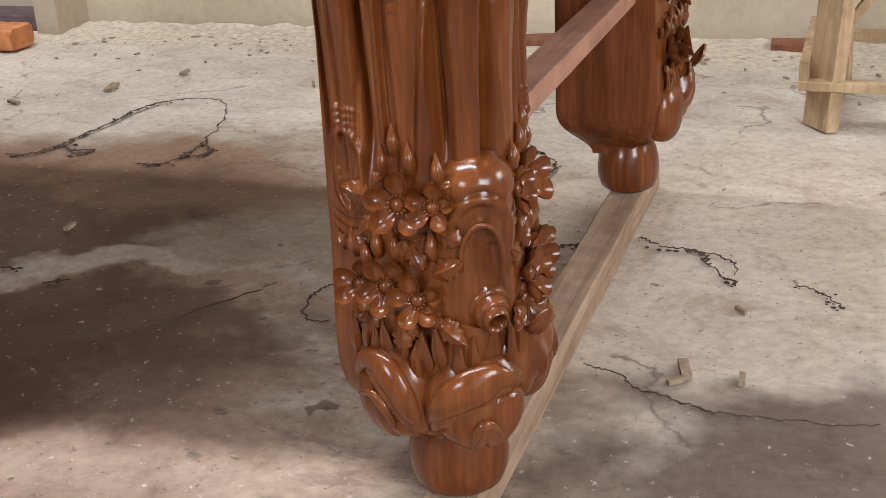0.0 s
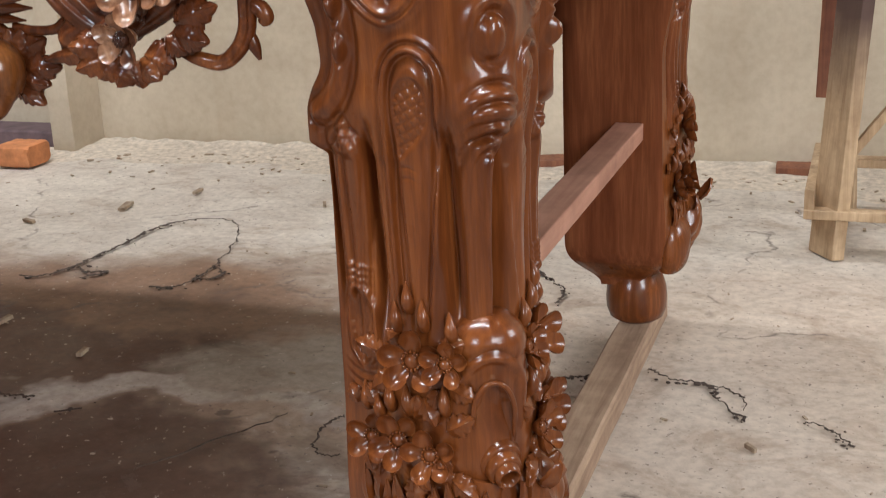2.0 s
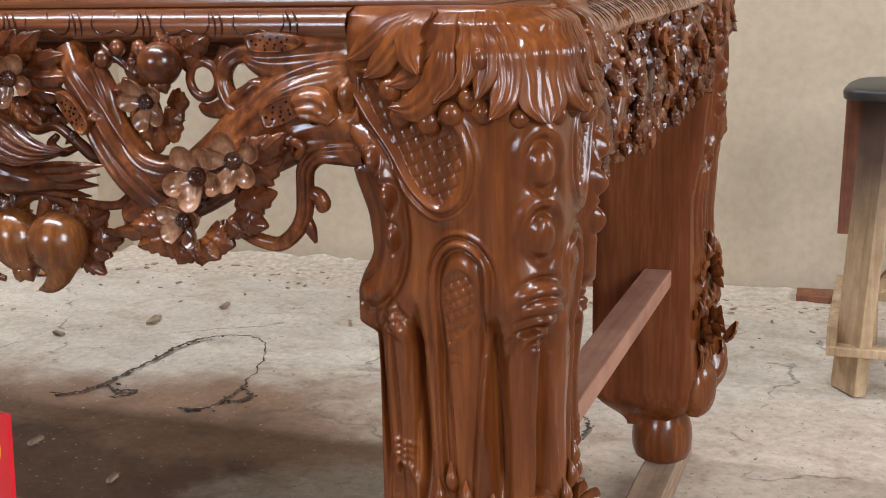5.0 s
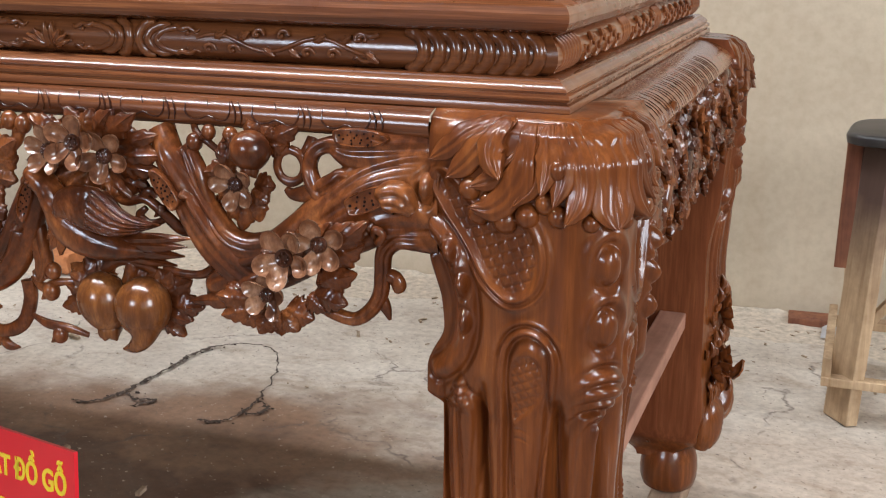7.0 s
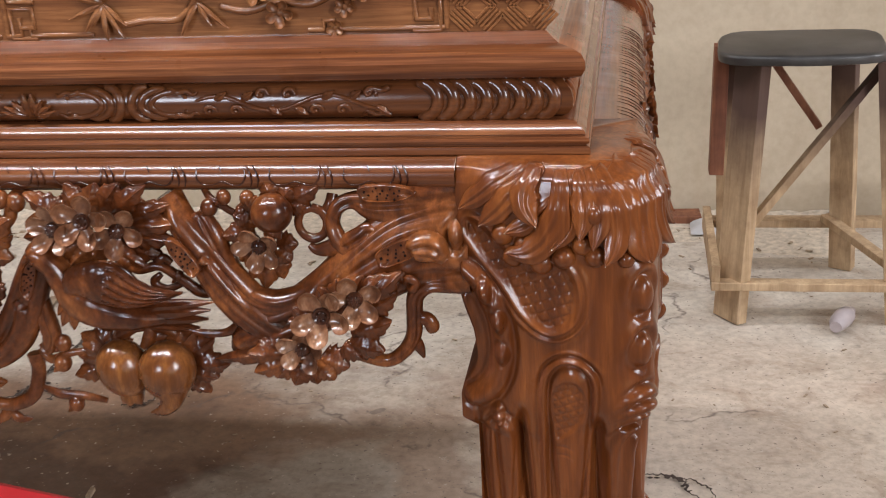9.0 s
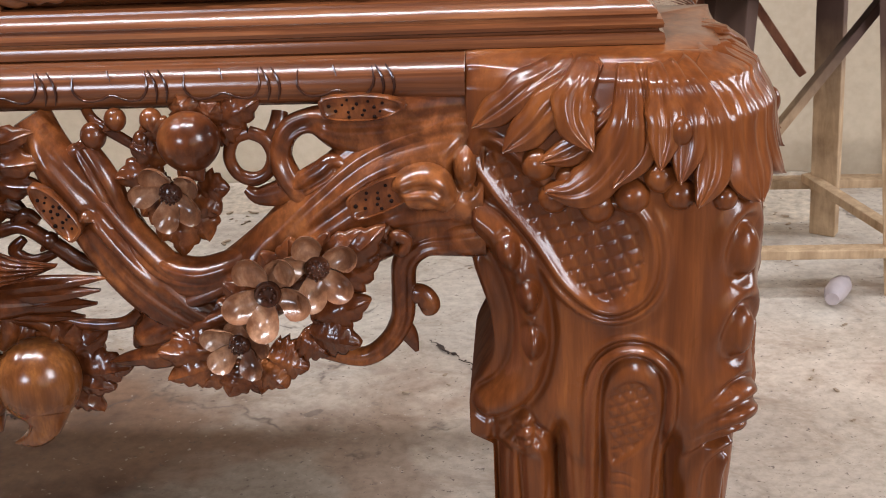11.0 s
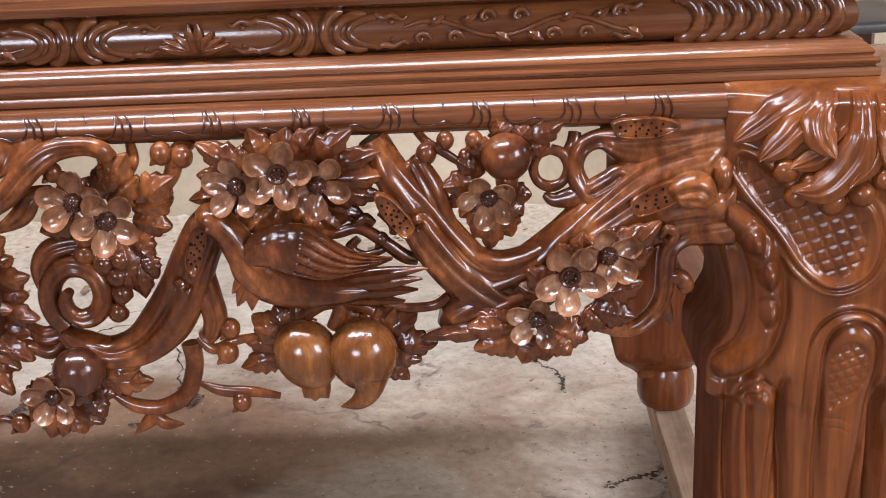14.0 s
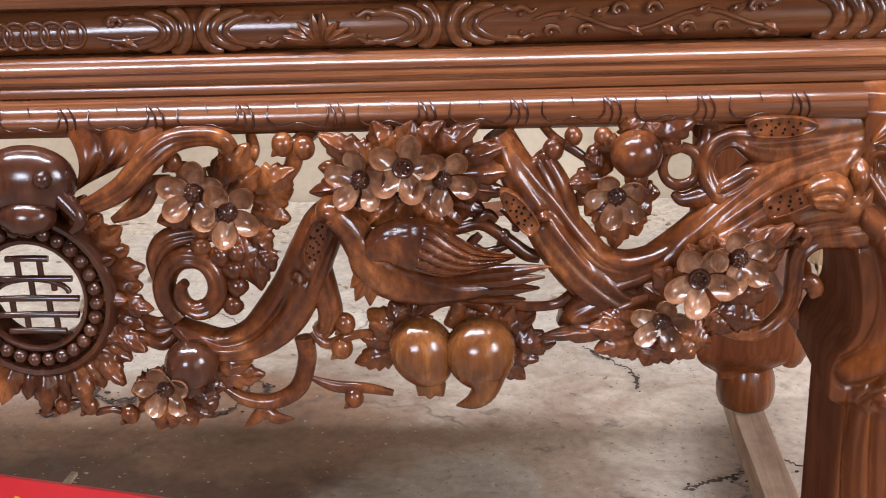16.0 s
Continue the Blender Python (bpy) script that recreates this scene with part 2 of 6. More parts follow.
    c = mix(t, 1.0, c, ramp(t, fine, [(0.3, (0.7, 0.68, 0.66)), (0.6, (0.95, 0.94, 0.93))]), "MULTIPLY")
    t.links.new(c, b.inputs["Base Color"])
    r = ramp(t, mid, [(0.3, (0.45, 0.45, 0.45)), (0.7, (0.78, 0.78, 0.78))])
    t.links.new(r, b.inputs["Roughness"])
    bump(t, b, mix(t, 0.2, mid, fine), 0.22, 0.004)
    return m


def plaster():
    m, t, b = nodes_of("limewashed_plaster")
    o = coords(t)
    big = noise_tex(t, o, 1.6, 6, 0.6, 0.5)
    streak = noise_tex(t, coords(t, (9, 9, 0.7)), 1.2, 5, 0.6)
    fine = noise_tex(t, o, 45, 5, 0.6)
    c = ramp(t, big, [(0.3, (0.37, 0.295, 0.208)), (0.65, (0.515, 0.43, 0.32))])
    c = mix(t, ramp(t, streak, [(0.5, (0, 0, 0)), (0.75, (0.35, 0.35, 0.35))]), c, (0.38, 0.285, 0.19))
    c = mix(t, 1.0, c, ramp(t, fine, [(0.3, (0.9, 0.9, 0.88)), (0.6, (1, 1, 1))]), "MULTIPLY")
    t.links.new(c, b.inputs["Base Color"])
    b.inputs["Roughness"].default_value = 0.9
    bump(t, b, mix(t, 0.4, big, fine), 0.3, 0.006)
    return m


FLOOR, WALL = concrete(), plaster()
# dark tone for the unseen walls and ceiling, to hold down bounced light
DIMWALL = plain("bounce_dimming_plaster", (0.12, 0.1, 0.085), 0.9, 0.3, 5)


# ---- mesh helpers ----
class Mesh:
    """Vertices and faces of one piece."""

    def __init__(self):
        self.v, self.f = [], []

    def grid(self, rows, closed=False, cap0=False, cap1=False):
        base, n = len(self.v), len(rows[0])
        for r in rows:
            self.v.extend(tuple(p) for p in r)
        for i in range(len(rows) - 1):
            for j in range(n if closed else n - 1):
                a, b2 = base + i * n + j, base + i * n + (j + 1) % n
                self.f.append((a, b2, b2 + n, a + n))
        if cap0:
            self.f.append(tuple(base + j for j in reversed(range(n))))
        if cap1:
            self.f.append(tuple(base + (len(rows) - 1) * n + j for j in range(n)))
        return self

    def tube(self, pts, radii, n=10, flat=1.0, up=(0, -1, 0), smooth=4, wob=0.0):
        """A tapered, rounded sweep along pts; flat squeezes it along up."""
        P, R = spline(pts, smooth), spline([(r, 0, 0) for r in radii], smooth)
        up = Vector(up)
        rows = []
        for i, p in enumerate(P):
            d = (P[min(i + 1, len(P) - 1)] - P[max(i - 1, 0)])
            d = d.normalized() if d.length > 1e-9 else Vector((1, 0, 0))
            s = d.cross(up)
            s = s.normalized() if s.length > 1e-6 else Vector((1, 0, 0))
            u = s.cross(d).normalized()
            r = max(R[i][0], 1e-5)
            row = []
            for k in range(n):
                a = 2 * math.pi * k / n
                q = r * (1 + wob * (math.sin(3 * a + i * 0.13) + 0.7 * math.sin(8 * a + 2.2 * math.sin(i * 0.17)) + 0.35 * math.sin(15 * a - i * 0.12)))
                row.append(p + s * (q * math.cos(a)) + u * (q * flat * math.sin(a)))
            rows.append(row)
        return self.grid(rows, True, True, True)

    def ball(self, c, r, n=14, m=9, squash=(1, 1, 1), rot=None):
        c = Vector(c)
        rows = []
        for i in range(m + 1):
            th = math.pi * (0.02 + 0.96 * i / m)
            row = []
            for j in range(n):
                a = 2 * math.pi * j / n
                p = Vector((math.sin(th) * math.cos(a) * squash[0], math.sin(th) * math.sin(a) * squash[1], math.cos(th) * squash[2])) * r
                row.append(c + (rot @ p if rot else p))
            rows.append(row)
        return self.grid(rows[::-1], True, True, True)

    def box(self, lo, hi, m=None):
        b = len(self.v)
        for x in (lo[0], hi[0]):
            for y in (lo[1], hi[1]):
                for z in (lo[2], hi[2]):
                    p = Vector((x, y, z))
                    self.v.append(tuple(m @ p if m else p))
        for q in ((0, 1, 3, 2), (4, 6, 7, 5), (0, 4, 5, 1), (2, 3, 7, 6), (0, 2, 6, 4), (1, 5, 7, 3)):
            self.f.append(tuple(b + k for k in q))
        return self

    def move(self, fn):
        self.v = [tuple(fn(Vector(p))) for p in self.v]
        return self


def spline(pts, k=4):
    """Catmull-Rom points through pts."""
    P = [Vector(p) for p in pts]
    if len(P) < 3 or k < 2:
        return P
    out = []
    for i in range(len(P) - 1):
        a, b, c, d = P[max(i - 1, 0)], P[i], P[i + 1], P[min(i + 2, len(P) - 1)]
        for j in range(k):
            t = j / k
            out.append(0.5 * (2 * b + (c - a) * t + (2 * a - 5 * b + 4 * c - d) * t * t + (3 * b - a - 3 * c + d) * t ** 3))
    out.append(P[-1])
    return out


def mesh_ob(name, me, material, smooth=True, angle=50, bevel=0.0):
    data = bpy.data.meshes.new(name)
    if isinstance(me, Mesh):
        data.from_pydata(me.v, [], me.f)
    else:
        me.to_mesh(data)
        me.free()
    data.validate()
    data.materials.append(material)
    if smooth:
        data.shade_smooth()
        data.set_sharp_from_angle(angle=radians(angle))
    ob = new(name, data)
    if bevel:
        bv = ob.modifiers.new("bevel", "BEVEL")
        bv.width, bv.segments, bv.limit_method = bevel, 2, "ANGLE"
    return ob


FINE = ("hatching", "lattice", "cut_line", "bead_ring", "drilled_hole", "longevity_sign")


def part(name, me, material, parent, label="", smooth=True, angle=50, bevel=0.0):
    """One mesh under a thing or a part, with its points given in the room."""
    ob = mesh_ob(name, me, material, smooth, angle, bevel)
    ob.parent = parent
    ob.matrix_parent_inverse = world_of(parent).inverted()
    if name in FINE:
        tagged(ob, kind="stuff")
    return tagged(ob, label) if label else ob


def world_of(ob):
    m = ob.matrix_parent_inverse @ ob.matrix_basis
    return world_of(ob.parent) @ m if ob.parent else ob.matrix_basis.copy()


def thing(name, at, label, category, group="", kind=""):
    ob = new(name)
    ob.matrix_basis = Matrix.Translation(at)
    ob.empty_display_size = 0.05
    return tagged(ob, label, category, group, kind)


# ---- the room ----
RX0, RX1, RY0, RY1, RZ = -4.2, 3.2, -4.0, 2.02, 3.1


def shell(name, lo, hi, mat, label, category):
    return tagged(mesh_ob(name, Mesh().box(lo, hi), mat, False), label, category, kind="structure")


def floor_mesh():
    """The worn floor, slightly uneven, in one sheet."""
    rows = []
    ny, nx = 150, 185
    for i in range(ny + 1):
        row = []
        for j in range(nx + 1):
            x, y = RX0 - 0.2 + (RX1 - RX0 + 0.4) * j / nx, RY0 - 0.2 + (RY1 - RY0 + 0.4) * i / ny
            z = 0.003 * noise.noise((x * 1.7, y * 1.7, 3)) + 0.0015 * noise.noise((x * 6, y * 6, 9))
            row.append((x, y, z - 0.002))
        rows.append(row)
    m = Mesh().grid(rows)
    return m


tagged(mesh_ob("floor", floor_mesh(), FLOOR), "worn stained concrete floor with cracks, sawdust and painted-in table shade", "floor", kind="structure")
shell("wall_north", (RX0 - 0.2, RY1, -0.05), (RX1 + 0.2, RY1 + 0.2, RZ), WALL, "stained beige plaster wall behind the table", "wall")
shell("wall_west", (RX0 - 0.2, RY0 - 0.2, -0.05), (RX0, RY1, RZ), DIMWALL, "unseen plaster wall, dark to cut bounce light", "wall")
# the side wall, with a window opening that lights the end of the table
shell("wall_east", (RX1, RY0 - 0.2, -0.05), (RX1 + 0.2, 0.3, RZ), DIMWALL, "unseen plaster wall, dark to cut bounce light", "wall")
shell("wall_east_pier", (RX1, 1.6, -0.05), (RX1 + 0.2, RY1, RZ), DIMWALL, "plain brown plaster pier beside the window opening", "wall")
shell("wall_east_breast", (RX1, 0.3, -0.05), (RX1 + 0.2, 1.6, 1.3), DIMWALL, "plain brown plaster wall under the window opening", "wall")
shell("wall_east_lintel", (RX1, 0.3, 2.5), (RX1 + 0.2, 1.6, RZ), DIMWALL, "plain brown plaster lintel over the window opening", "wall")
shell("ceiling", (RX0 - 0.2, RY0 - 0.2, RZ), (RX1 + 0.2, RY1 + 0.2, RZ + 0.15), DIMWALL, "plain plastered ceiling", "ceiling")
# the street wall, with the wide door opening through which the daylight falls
shell("wall_south", (RX0, RY0 - 0.2, -0.05), (0.4, RY0, RZ), DIMWALL, "unseen plaster wall beside the open door, dark to cut bounce light", "wall")
shell("wall_south_pier", (3.1, RY0 - 0.2, -0.05), (RX1, RY0, RZ), WALL, "plain beige plaster pier beside the open door", "wall")
shell("wall_south_lintel", (0.4, RY0 - 0.2, 2.6), (3.1, RY0, RZ), WALL, "plain plaster lintel over the open door", "wall")
shell("pillar", (-1.995, 1.88, 0), (-1.925, RY1, RZ), WALL, "narrow beige plastered pilaster against the wall", "pillar")
shell("door_jamb", (0.6, 1.9, 0), (0.72, RY1, RZ), WALL, "pale plastered jamb against the wall", "pillar")

# ---- the carved altar table ----
XC, YC = -0.94, 0.4675            # plan centre of the table
LX, LY = -0.28, 0.13              # inner corner of the front leg beside the door
FRONT_Y = -0.002                  # plane of the pierced apron

table = thing("altar_table", (XC, YC, 0), "reddish varnished hardwood altar table carved with flowers, fruit and birds", "table")


def ease(a, b, t):
    t = min(1, max(0, (t - a) / (b - a)))
    return t * t * (3 - 2 * t)


def frame_of(normal, spin=0.0):
    n = Vector(normal).normalized()
    q = n.to_track_quat("Z", "Y").to_matrix()
    return q @ Matrix.Rotation(spin, 3, "Z")


def leaf(m, base, tip, width, normal, teeth=5, bend=0.25, thick=0.0022, ns=4, fold=0.35):
    """A thick, serrated, bent leaf with a raised midrib and side veins."""
    base, tip, n = Vector(base), Vector(tip), Vector(normal).normalized()
    d = tip - base
    ln = d.length
    side = d.cross(n).normalized()
    n = side.cross(d).normalized()
    rows, N = [], max(10, teeth * 5)
    for i in range(N + 1):
        t = i / N
        saw = (t * teeth) % 1.0
        w = width * (math.sin(math.pi * min(1, 0.06 + 0.94 * t ** 0.8)) ** 0.8) * (1 + (0.36 * saw - 0.14 if teeth else 0))
        w = max(w, 0.0008)
        c = base + d * t + n * (bend * ln * math.sin(math.pi * t * 0.9))
        top, low = [], []
        for k in range(-ns, ns + 1):
            s = k / ns
            h = -fold * w * s * s + 0.16 * width * max(0, 1 - abs(s) * 5)
            if teeth:
                cut = abs((t * teeth + 0.85 * (1 - abs(s)) + 0.5) % 1 - 0.5)
                h += width * (0.03 - 0.11 * math.exp(-(cut / 0.15) ** 2)) * min(1, abs(s) * 2.5) * min(1, 4 * (1 - t))
            else:
                h += 0.1 * width * math.sin(t * 22 - abs(s) * 5) * min(1, abs(s) * 1.6) * (1 - t)
            p = c + side * (w * s) + n * h
            top.append(p + n * thick * 0.5)
            low.append(p - n * thick)
        rows.append(top + low[::-1])
    return m.grid(rows, True, True, True)


def petals(m, c, F, r, spin=0.0):
    """Five hollow, round-ended petals."""
    for k in range(5):
        a = 2 * math.pi * (k + 0.08 * math.sin(9 * spin + 3 * k)) / 5
        dx, dy = math.cos(a), math.sin(a)
        rows = []
        for i in range(12):
            u = 0.12 + 0.9 * (0.5 - 0.5 * math.cos(math.pi * i / 11))
            if u > 0.62:
                hw = 0.365 * r * math.sqrt(max(0.015, 1 - ((u - 0.62) / 0.405) ** 2))
            else:
                hw = 0.365 * r * (0.34 + 0.66 * ease(0.12, 0.62, u))
            top, low = [], []
            for q in range(-5, 6):
                t = q / 5
                bowl = (hw * t / (0.365 * r)) ** 2 + (max(0.0, u - 0.6) / 0.42) ** 2
                z = r * (0.06 + 0.1 * u + 0.34 * bowl * ease(0.15, 0.6, u)) + 0.05 * r * (k % 2)
                x, y = r * u, hw * t
                top.append(c + F @ Vector((dx * x - dy * y, dy * x + dx * y, z)))
                low.append(c + F @ Vector((dx * x * 0.99 - dy * y * 0.95, dy * x * 0.99 + dx * y * 0.95, z - 0.1 * r)))
            rows.append(top + low[::-1])
        m.grid(rows, True, True, True)
    return m


def flower(m, c, r, normal, spin=0.0, beads=12):
    """A blossom with a beaded button."""
    c, F = Vector(c), frame_of(normal, spin)
    petals(m, c, F, r, spin)
    m.ball(c + F @ Vector((0, 0, 0.1 * r)), r * 0.27, 12, 7, (1, 1, 0.6), F)
    for k in range(beads):
        a = 2 * math.pi * k / beads
        m.ball(c + F @ Vector((math.cos(a) * r * 0.29, math.sin(a) * r * 0.29, 0.2 * r)), r * 0.062, 6, 4)
    return m


def ring_moulding(prof, x0, x1, y0, y1):
    """A moulding with mitred corners round a rectangle; prof holds (overhang, height)."""
    rows = []
    for o, z in prof:
        rows.append([(x0 - o, y0 - o, z), (x1 + o, y0 - o, z), (x1 + o, y1 + o, z), (x0 - o, y1 + o, z)])
    return Mesh().grid(rows, True, True, True)


def side_grain(ob):
    """Turn the grain along the moulding where it runs down the sides of the table."""
    me = ob.data
    me.materials.append(WOOD_SIDE)
    for p in me.polygons:
        vs = [me.vertices[k].co for k in p.vertices]
        if max(v.y for v in vs) - min(v.y for v in vs) > 0.2 and max(v.x for v in vs) - min(v.x for v in vs) < 0.2:
            p.material_index = 1
    return ob


def interp(z, table_rows):
    for (z0, w0), (z1, w1) in zip(table_rows, table_rows[1:]):
        if z <= z1:
            return w0 + (w1 - w0) * ease(z0, z1, z)
    return table_rows[-1][1]


LEG_W = [(0.1, 0.115), (0.125, 0.142), (0.155, 0.16), (0.2, 0.166), (0.26, 0.166), (0.34, 0.159), (0.43, 0.156), (0.5, 0.159),
         (0.56, 0.167), (0.63, 0.169), (0.69, 0.168), (0.735, 0.164), (0.757, 0.156), (0.768, 0.143), (0.7705, 0.13)]
FRONT_V = [(0.1, 0.095), (0.15, 0.122), (0.2, 0.124), (0.3, 0.118), (0.45, 0.116), (0.52, 0.12), (0.6, 0.128), (0.645, 0.133), (0.75, 0.1365), (0.763, 0.131), (0.7705, 0.118)]
SIDE_V = [(0.1, 0.1), (0.15, 0.142), (0.2, 0.148), (0.3, 0.142), (0.45, 0.14), (0.55, 0.155), (0.64, 0.161), (0.745, 0.161), (0.7705, 0.15)]


def leg_w(z):
    return interp(z, LEG_W)


def leg_in(z):
    """How far the inner faces draw in above the foot."""
    return 0.045 * (1 - ease(0.1, 0.19, z)) ** 2


def leg_edge(z):
    """The edge towards the opening: drawn in below, out to the joint with the apron above."""
    curl = ease(0.498, 0.51, z) * (1 - ease(0.532, 0.575, z))
    return leg_in(z) + 0.003 * ease(0.55, 0.58, z) * (1 - ease(0.58, 0.62, z)) - 0.015 * curl - 0.0095 * ease(0.6, 0.65, z)


def curl_of(a):
    """How the faces swell from the opening to the corner of the leg."""
    return 1 - (1 - min(1, max(0, a))) ** 1.5


def dist_line(px, pz, pts):
    """Distance of every grid point to a smooth line."""
    P = [(p.x, p.y) for p in spline([(x, z, 0) for x, z in pts], 4)]
    best = np.full(px.shape, 9.0)
    for (ax, az), (bx, bz) in zip(P, P[1:]):
        dx, dz = bx - ax, bz - az
        t = np.clip(((px - ax) * dx + (pz - az) * dz) / (dx * dx + dz * dz + 1e-12), 0, 1)
        best = np.minimum(best, np.hypot(px - ax - t * dx, pz - az - t * dz))
    return best


def inside(px, pz, pts):
    P = [(p.x, p.y) for p in spline([(x, z, 0) for x, z in pts], 4)]
    hit = np.zeros(px.shape, bool)
    for (ax, az), (bx, bz) in zip(P, P[1:] + P[:1]):
        c = ((az > pz) != (bz > pz)) & (px < (bx - ax) * (pz - az) / (bz - az + 1e-12) + ax)
        hit ^= c
    return hit


def bell(d, w):
    return np.exp(-(d / w) ** 2)


def step(a, b, t):
    q = np.clip((t - a) / (b - a), 0, 1)
    return q * q * (3 - 2 * q)


CARTOUCHE = [(-0.284, 0.71), (-0.278, 0.719), (-0.262, 0.71), (-0.24, 0.689), (-0.214, 0.684), (-0.192, 0.68), (-0.183, 0.656), (-0.188, 0.632), (-0.207, 0.62),
             (-0.227, 0.632), (-0.245, 0.658), (-0.268, 0.686), (-0.284, 0.71)]
ARCH = [(-0.2075, 0.36), (-0.2115, 0.44), (-0.212, 0.51), (-0.211, 0.56), (-0.204, 0.58), (-0.19, 0.588), (-0.176, 0.582), (-0.169, 0.565), (-0.1715, 0.52), (-0.178, 0.44), (-0.187, 0.36), (-0.2075, 0.36)]
HATCHED = [(-0.203, 0.503), (-0.2065, 0.53), (-0.207, 0.555), (-0.199, 0.567), (-0.187, 0.571), (-0.177, 0.563), (-0.1745, 0.54), (-0.184, 0.522), (-0.196, 0.51), (-0.203, 0.503)]
STAVE = [(-0.266, 0.36), (-0.275, 0.43), (-0.2745, 0.495), (-0.267, 0.515), (-0.254, 0.524), (-0.242, 0.514), (-0.2375, 0.49), (-0.2405, 0.43), (-0.245, 0.36), (-0.266, 0.36)]
SCROLL = [(-0.288, 0.672), (-0.273, 0.66), (-0.262, 0.643), (-0.254, 0.617), (-0.252, 0.59), (-0.257, 0.563), (-0.268, 0.545), (-0.281, 0.535)]
TOMB = [(-0.262, 0.335), (-0.264, 0.37), (-0.254, 0.39), (-0.243, 0.374), (-0.241, 0.34), (-0.252, 0.325), (-0.262, 0.335)]
CORNER = [(-0.148, 0.34), (-0.15, 0.42), (-0.149, 0.49), (-0.142, 0.512), (-0.128, 0.522), (-0.118, 0.522)]


def relief(x, z, xc):
    """Height of the carving on a face of the leg, and its fine cuts; x runs from the opening to the corner of the leg."""
    h = np.zeros(x.shape)
    # latticed cartouche
    d, ins = dist_line(x, z, CARTOUCHE), inside(x, z, CARTOUCHE)
    p, q = x * 0.423 - z * 0.906, x * 0.906 + z * 0.423
    cell = np.minimum(np.abs((p / 0.0096) % 1 - 0.5), np.abs((q / 0.0096 + 0.2) % 1 - 0.5)) * 0.0096
    h += np.where(ins, -0.0014 * step(0.0, 0.003, d), 0)
    cuts = np.where(ins, -0.0014 * bell(cell, 0.0011) * step(0.0015, 0.0035, d), 0)
    h += np.where(ins, 0, 0.0032 * bell(d - 0.004, 0.0026) + 0.0026 * bell(d - 0.0105, 0.0024) * step(0.70, 0.66, z) - 0.0014 * bell(d - 0.0075, 0.0016) * step(0.70, 0.66, z))
    # arched panel with hatching
    d, ins = dist_line(x, z, ARCH), inside(x, z, ARCH)
    fade = step(0.35, 0.4, z)
    h += fade * np.where(ins, 0.0022 * step(0.003, 0.012, d), 0)
    h += fade * np.where(ins, -0.0026 * bell(d - 0.0015, 0.0016), 0.0034 * bell(d - 0.003, 0.0026) - 0.0026 * bell(d - 0.008, 0.002) * step(0.46, 0.52, z) + 0.0014 * bell(d - 0.0115, 0.002) * step(0.55, 0.58, z))
    d, ins = dist_line(x, z, HATCHED), inside(x, z, HATCHED)
    line = np.abs(((z - 0.55 * x) / 0.0082) % 1 - 0.5) * 0.0082 * 0.88
    cross = np.abs(((z + 1.5 * x) / 0.0135) % 1 - 0.5) * 0.0135 * 0.55
    h += np.where(ins, -0.0019 * step(0.0, 0.0025, d), 0)
    cuts += np.where(ins, -0.0012 * step(0.001, 0.003, d) * np.maximum(bell(line, 0.001), bell(cross, 0.001)), 0)
    for k in range(2):
        cuts -= 0.001 * bell(z - 0.5 + 0.0085 * k + 40 * (x + 0.197) ** 2, 0.001) * bell(x + 0.197, 0.008)
    # short stave beside the opening
    d, ins = dist_line(x, z, STAVE), inside(x, z, STAVE)
    h += fade * np.where(ins, 0.0045 * step(0.0, 0.008, d) - 0.003 * bell(d - 0.006, 0.0016), -0.0035 * bell(d, 0.003))
    # scroll along the opening, its bosses and echo line
    d = dist_line(x, z, SCROLL)
    h += 0.007 * bell(d, 0.0085) - 0.003 * bell(d - 0.0125, 0.0028)
    h += 0.003 * bell(dist_line(x, z, [(-0.287, 0.64), (-0.281, 0.61), (-0.28, 0.58), (-0.287, 0.555)]), 0.0035)
    for bx, bz, br in ((-0.266, 0.651, 0.0075), (-0.254, 0.622, 0.0075), (-0.252, 0.589, 0.0075), (-0.259, 0.522, 0.008)):
        rr = np.hypot((x - bx) * 1.25, (z - bz) * 0.75)
        h += 0.0055 * bell(rr, br) - 0.0025 * bell(rr - br * 1.25, 0.0018)
    # deep grooves between the staves of the shaft
    shaft = step(0.33, 0.4, z) * step(0.545, 0.5, z)
    for gx, gd, gw in ((-0.233, 0.013, 0.005), (-0.163, 0.017, 0.0065), (-0.259, 0.004, 0.0022), (-0.276, 0.005, 0.003), (-0.205, 0.003, 0.0028)):
        h -= gd * shaft * bell(x - gx - 0.003 * np.sin(z * 21), gw)
    # corner: bosses, knee knob and the fat stave under it
    for bz in (0.654, 0.6):
        rr = np.hypot(xc, (z - bz) * 0.66)
        h += 0.0062 * np.sqrt(np.clip(1 - (rr / 0.0112) ** 2, 0, 1)) - 0.0028 * bell(rr - 0.0128, 0.0021) + 0.0035 * bell(rr - 0.018, 0.005) * step(bz - 0.012, bz + 0.012, z)
    rr = np.hypot(xc + 0.002, (z - 0.545) * 0.8)
    h += 0.0118 * bell(rr, 0.0195)
    for gz, gd in ((0.567, 0.005), (0.553, 0.006), (0.538, 0.005), (0.525, 0.004)):
        h -= gd * bell(z - gz + 30 * (xc + 0.002) ** 2, 0.0024) * bell(xc + 0.002, 0.02)
    d = dist_line(x, z, CORNER)
    right = (x > -0.148) & (z < 0.52)
    h += step(0.36, 0.42, z) * (np.where(right, 0.007 * step(0.0, 0.012, d), 0) + 0.0035 * bell(d + 0.0 * z, 0.0032) - 0.0045 * bell(d - 0.0065, 0.0022))
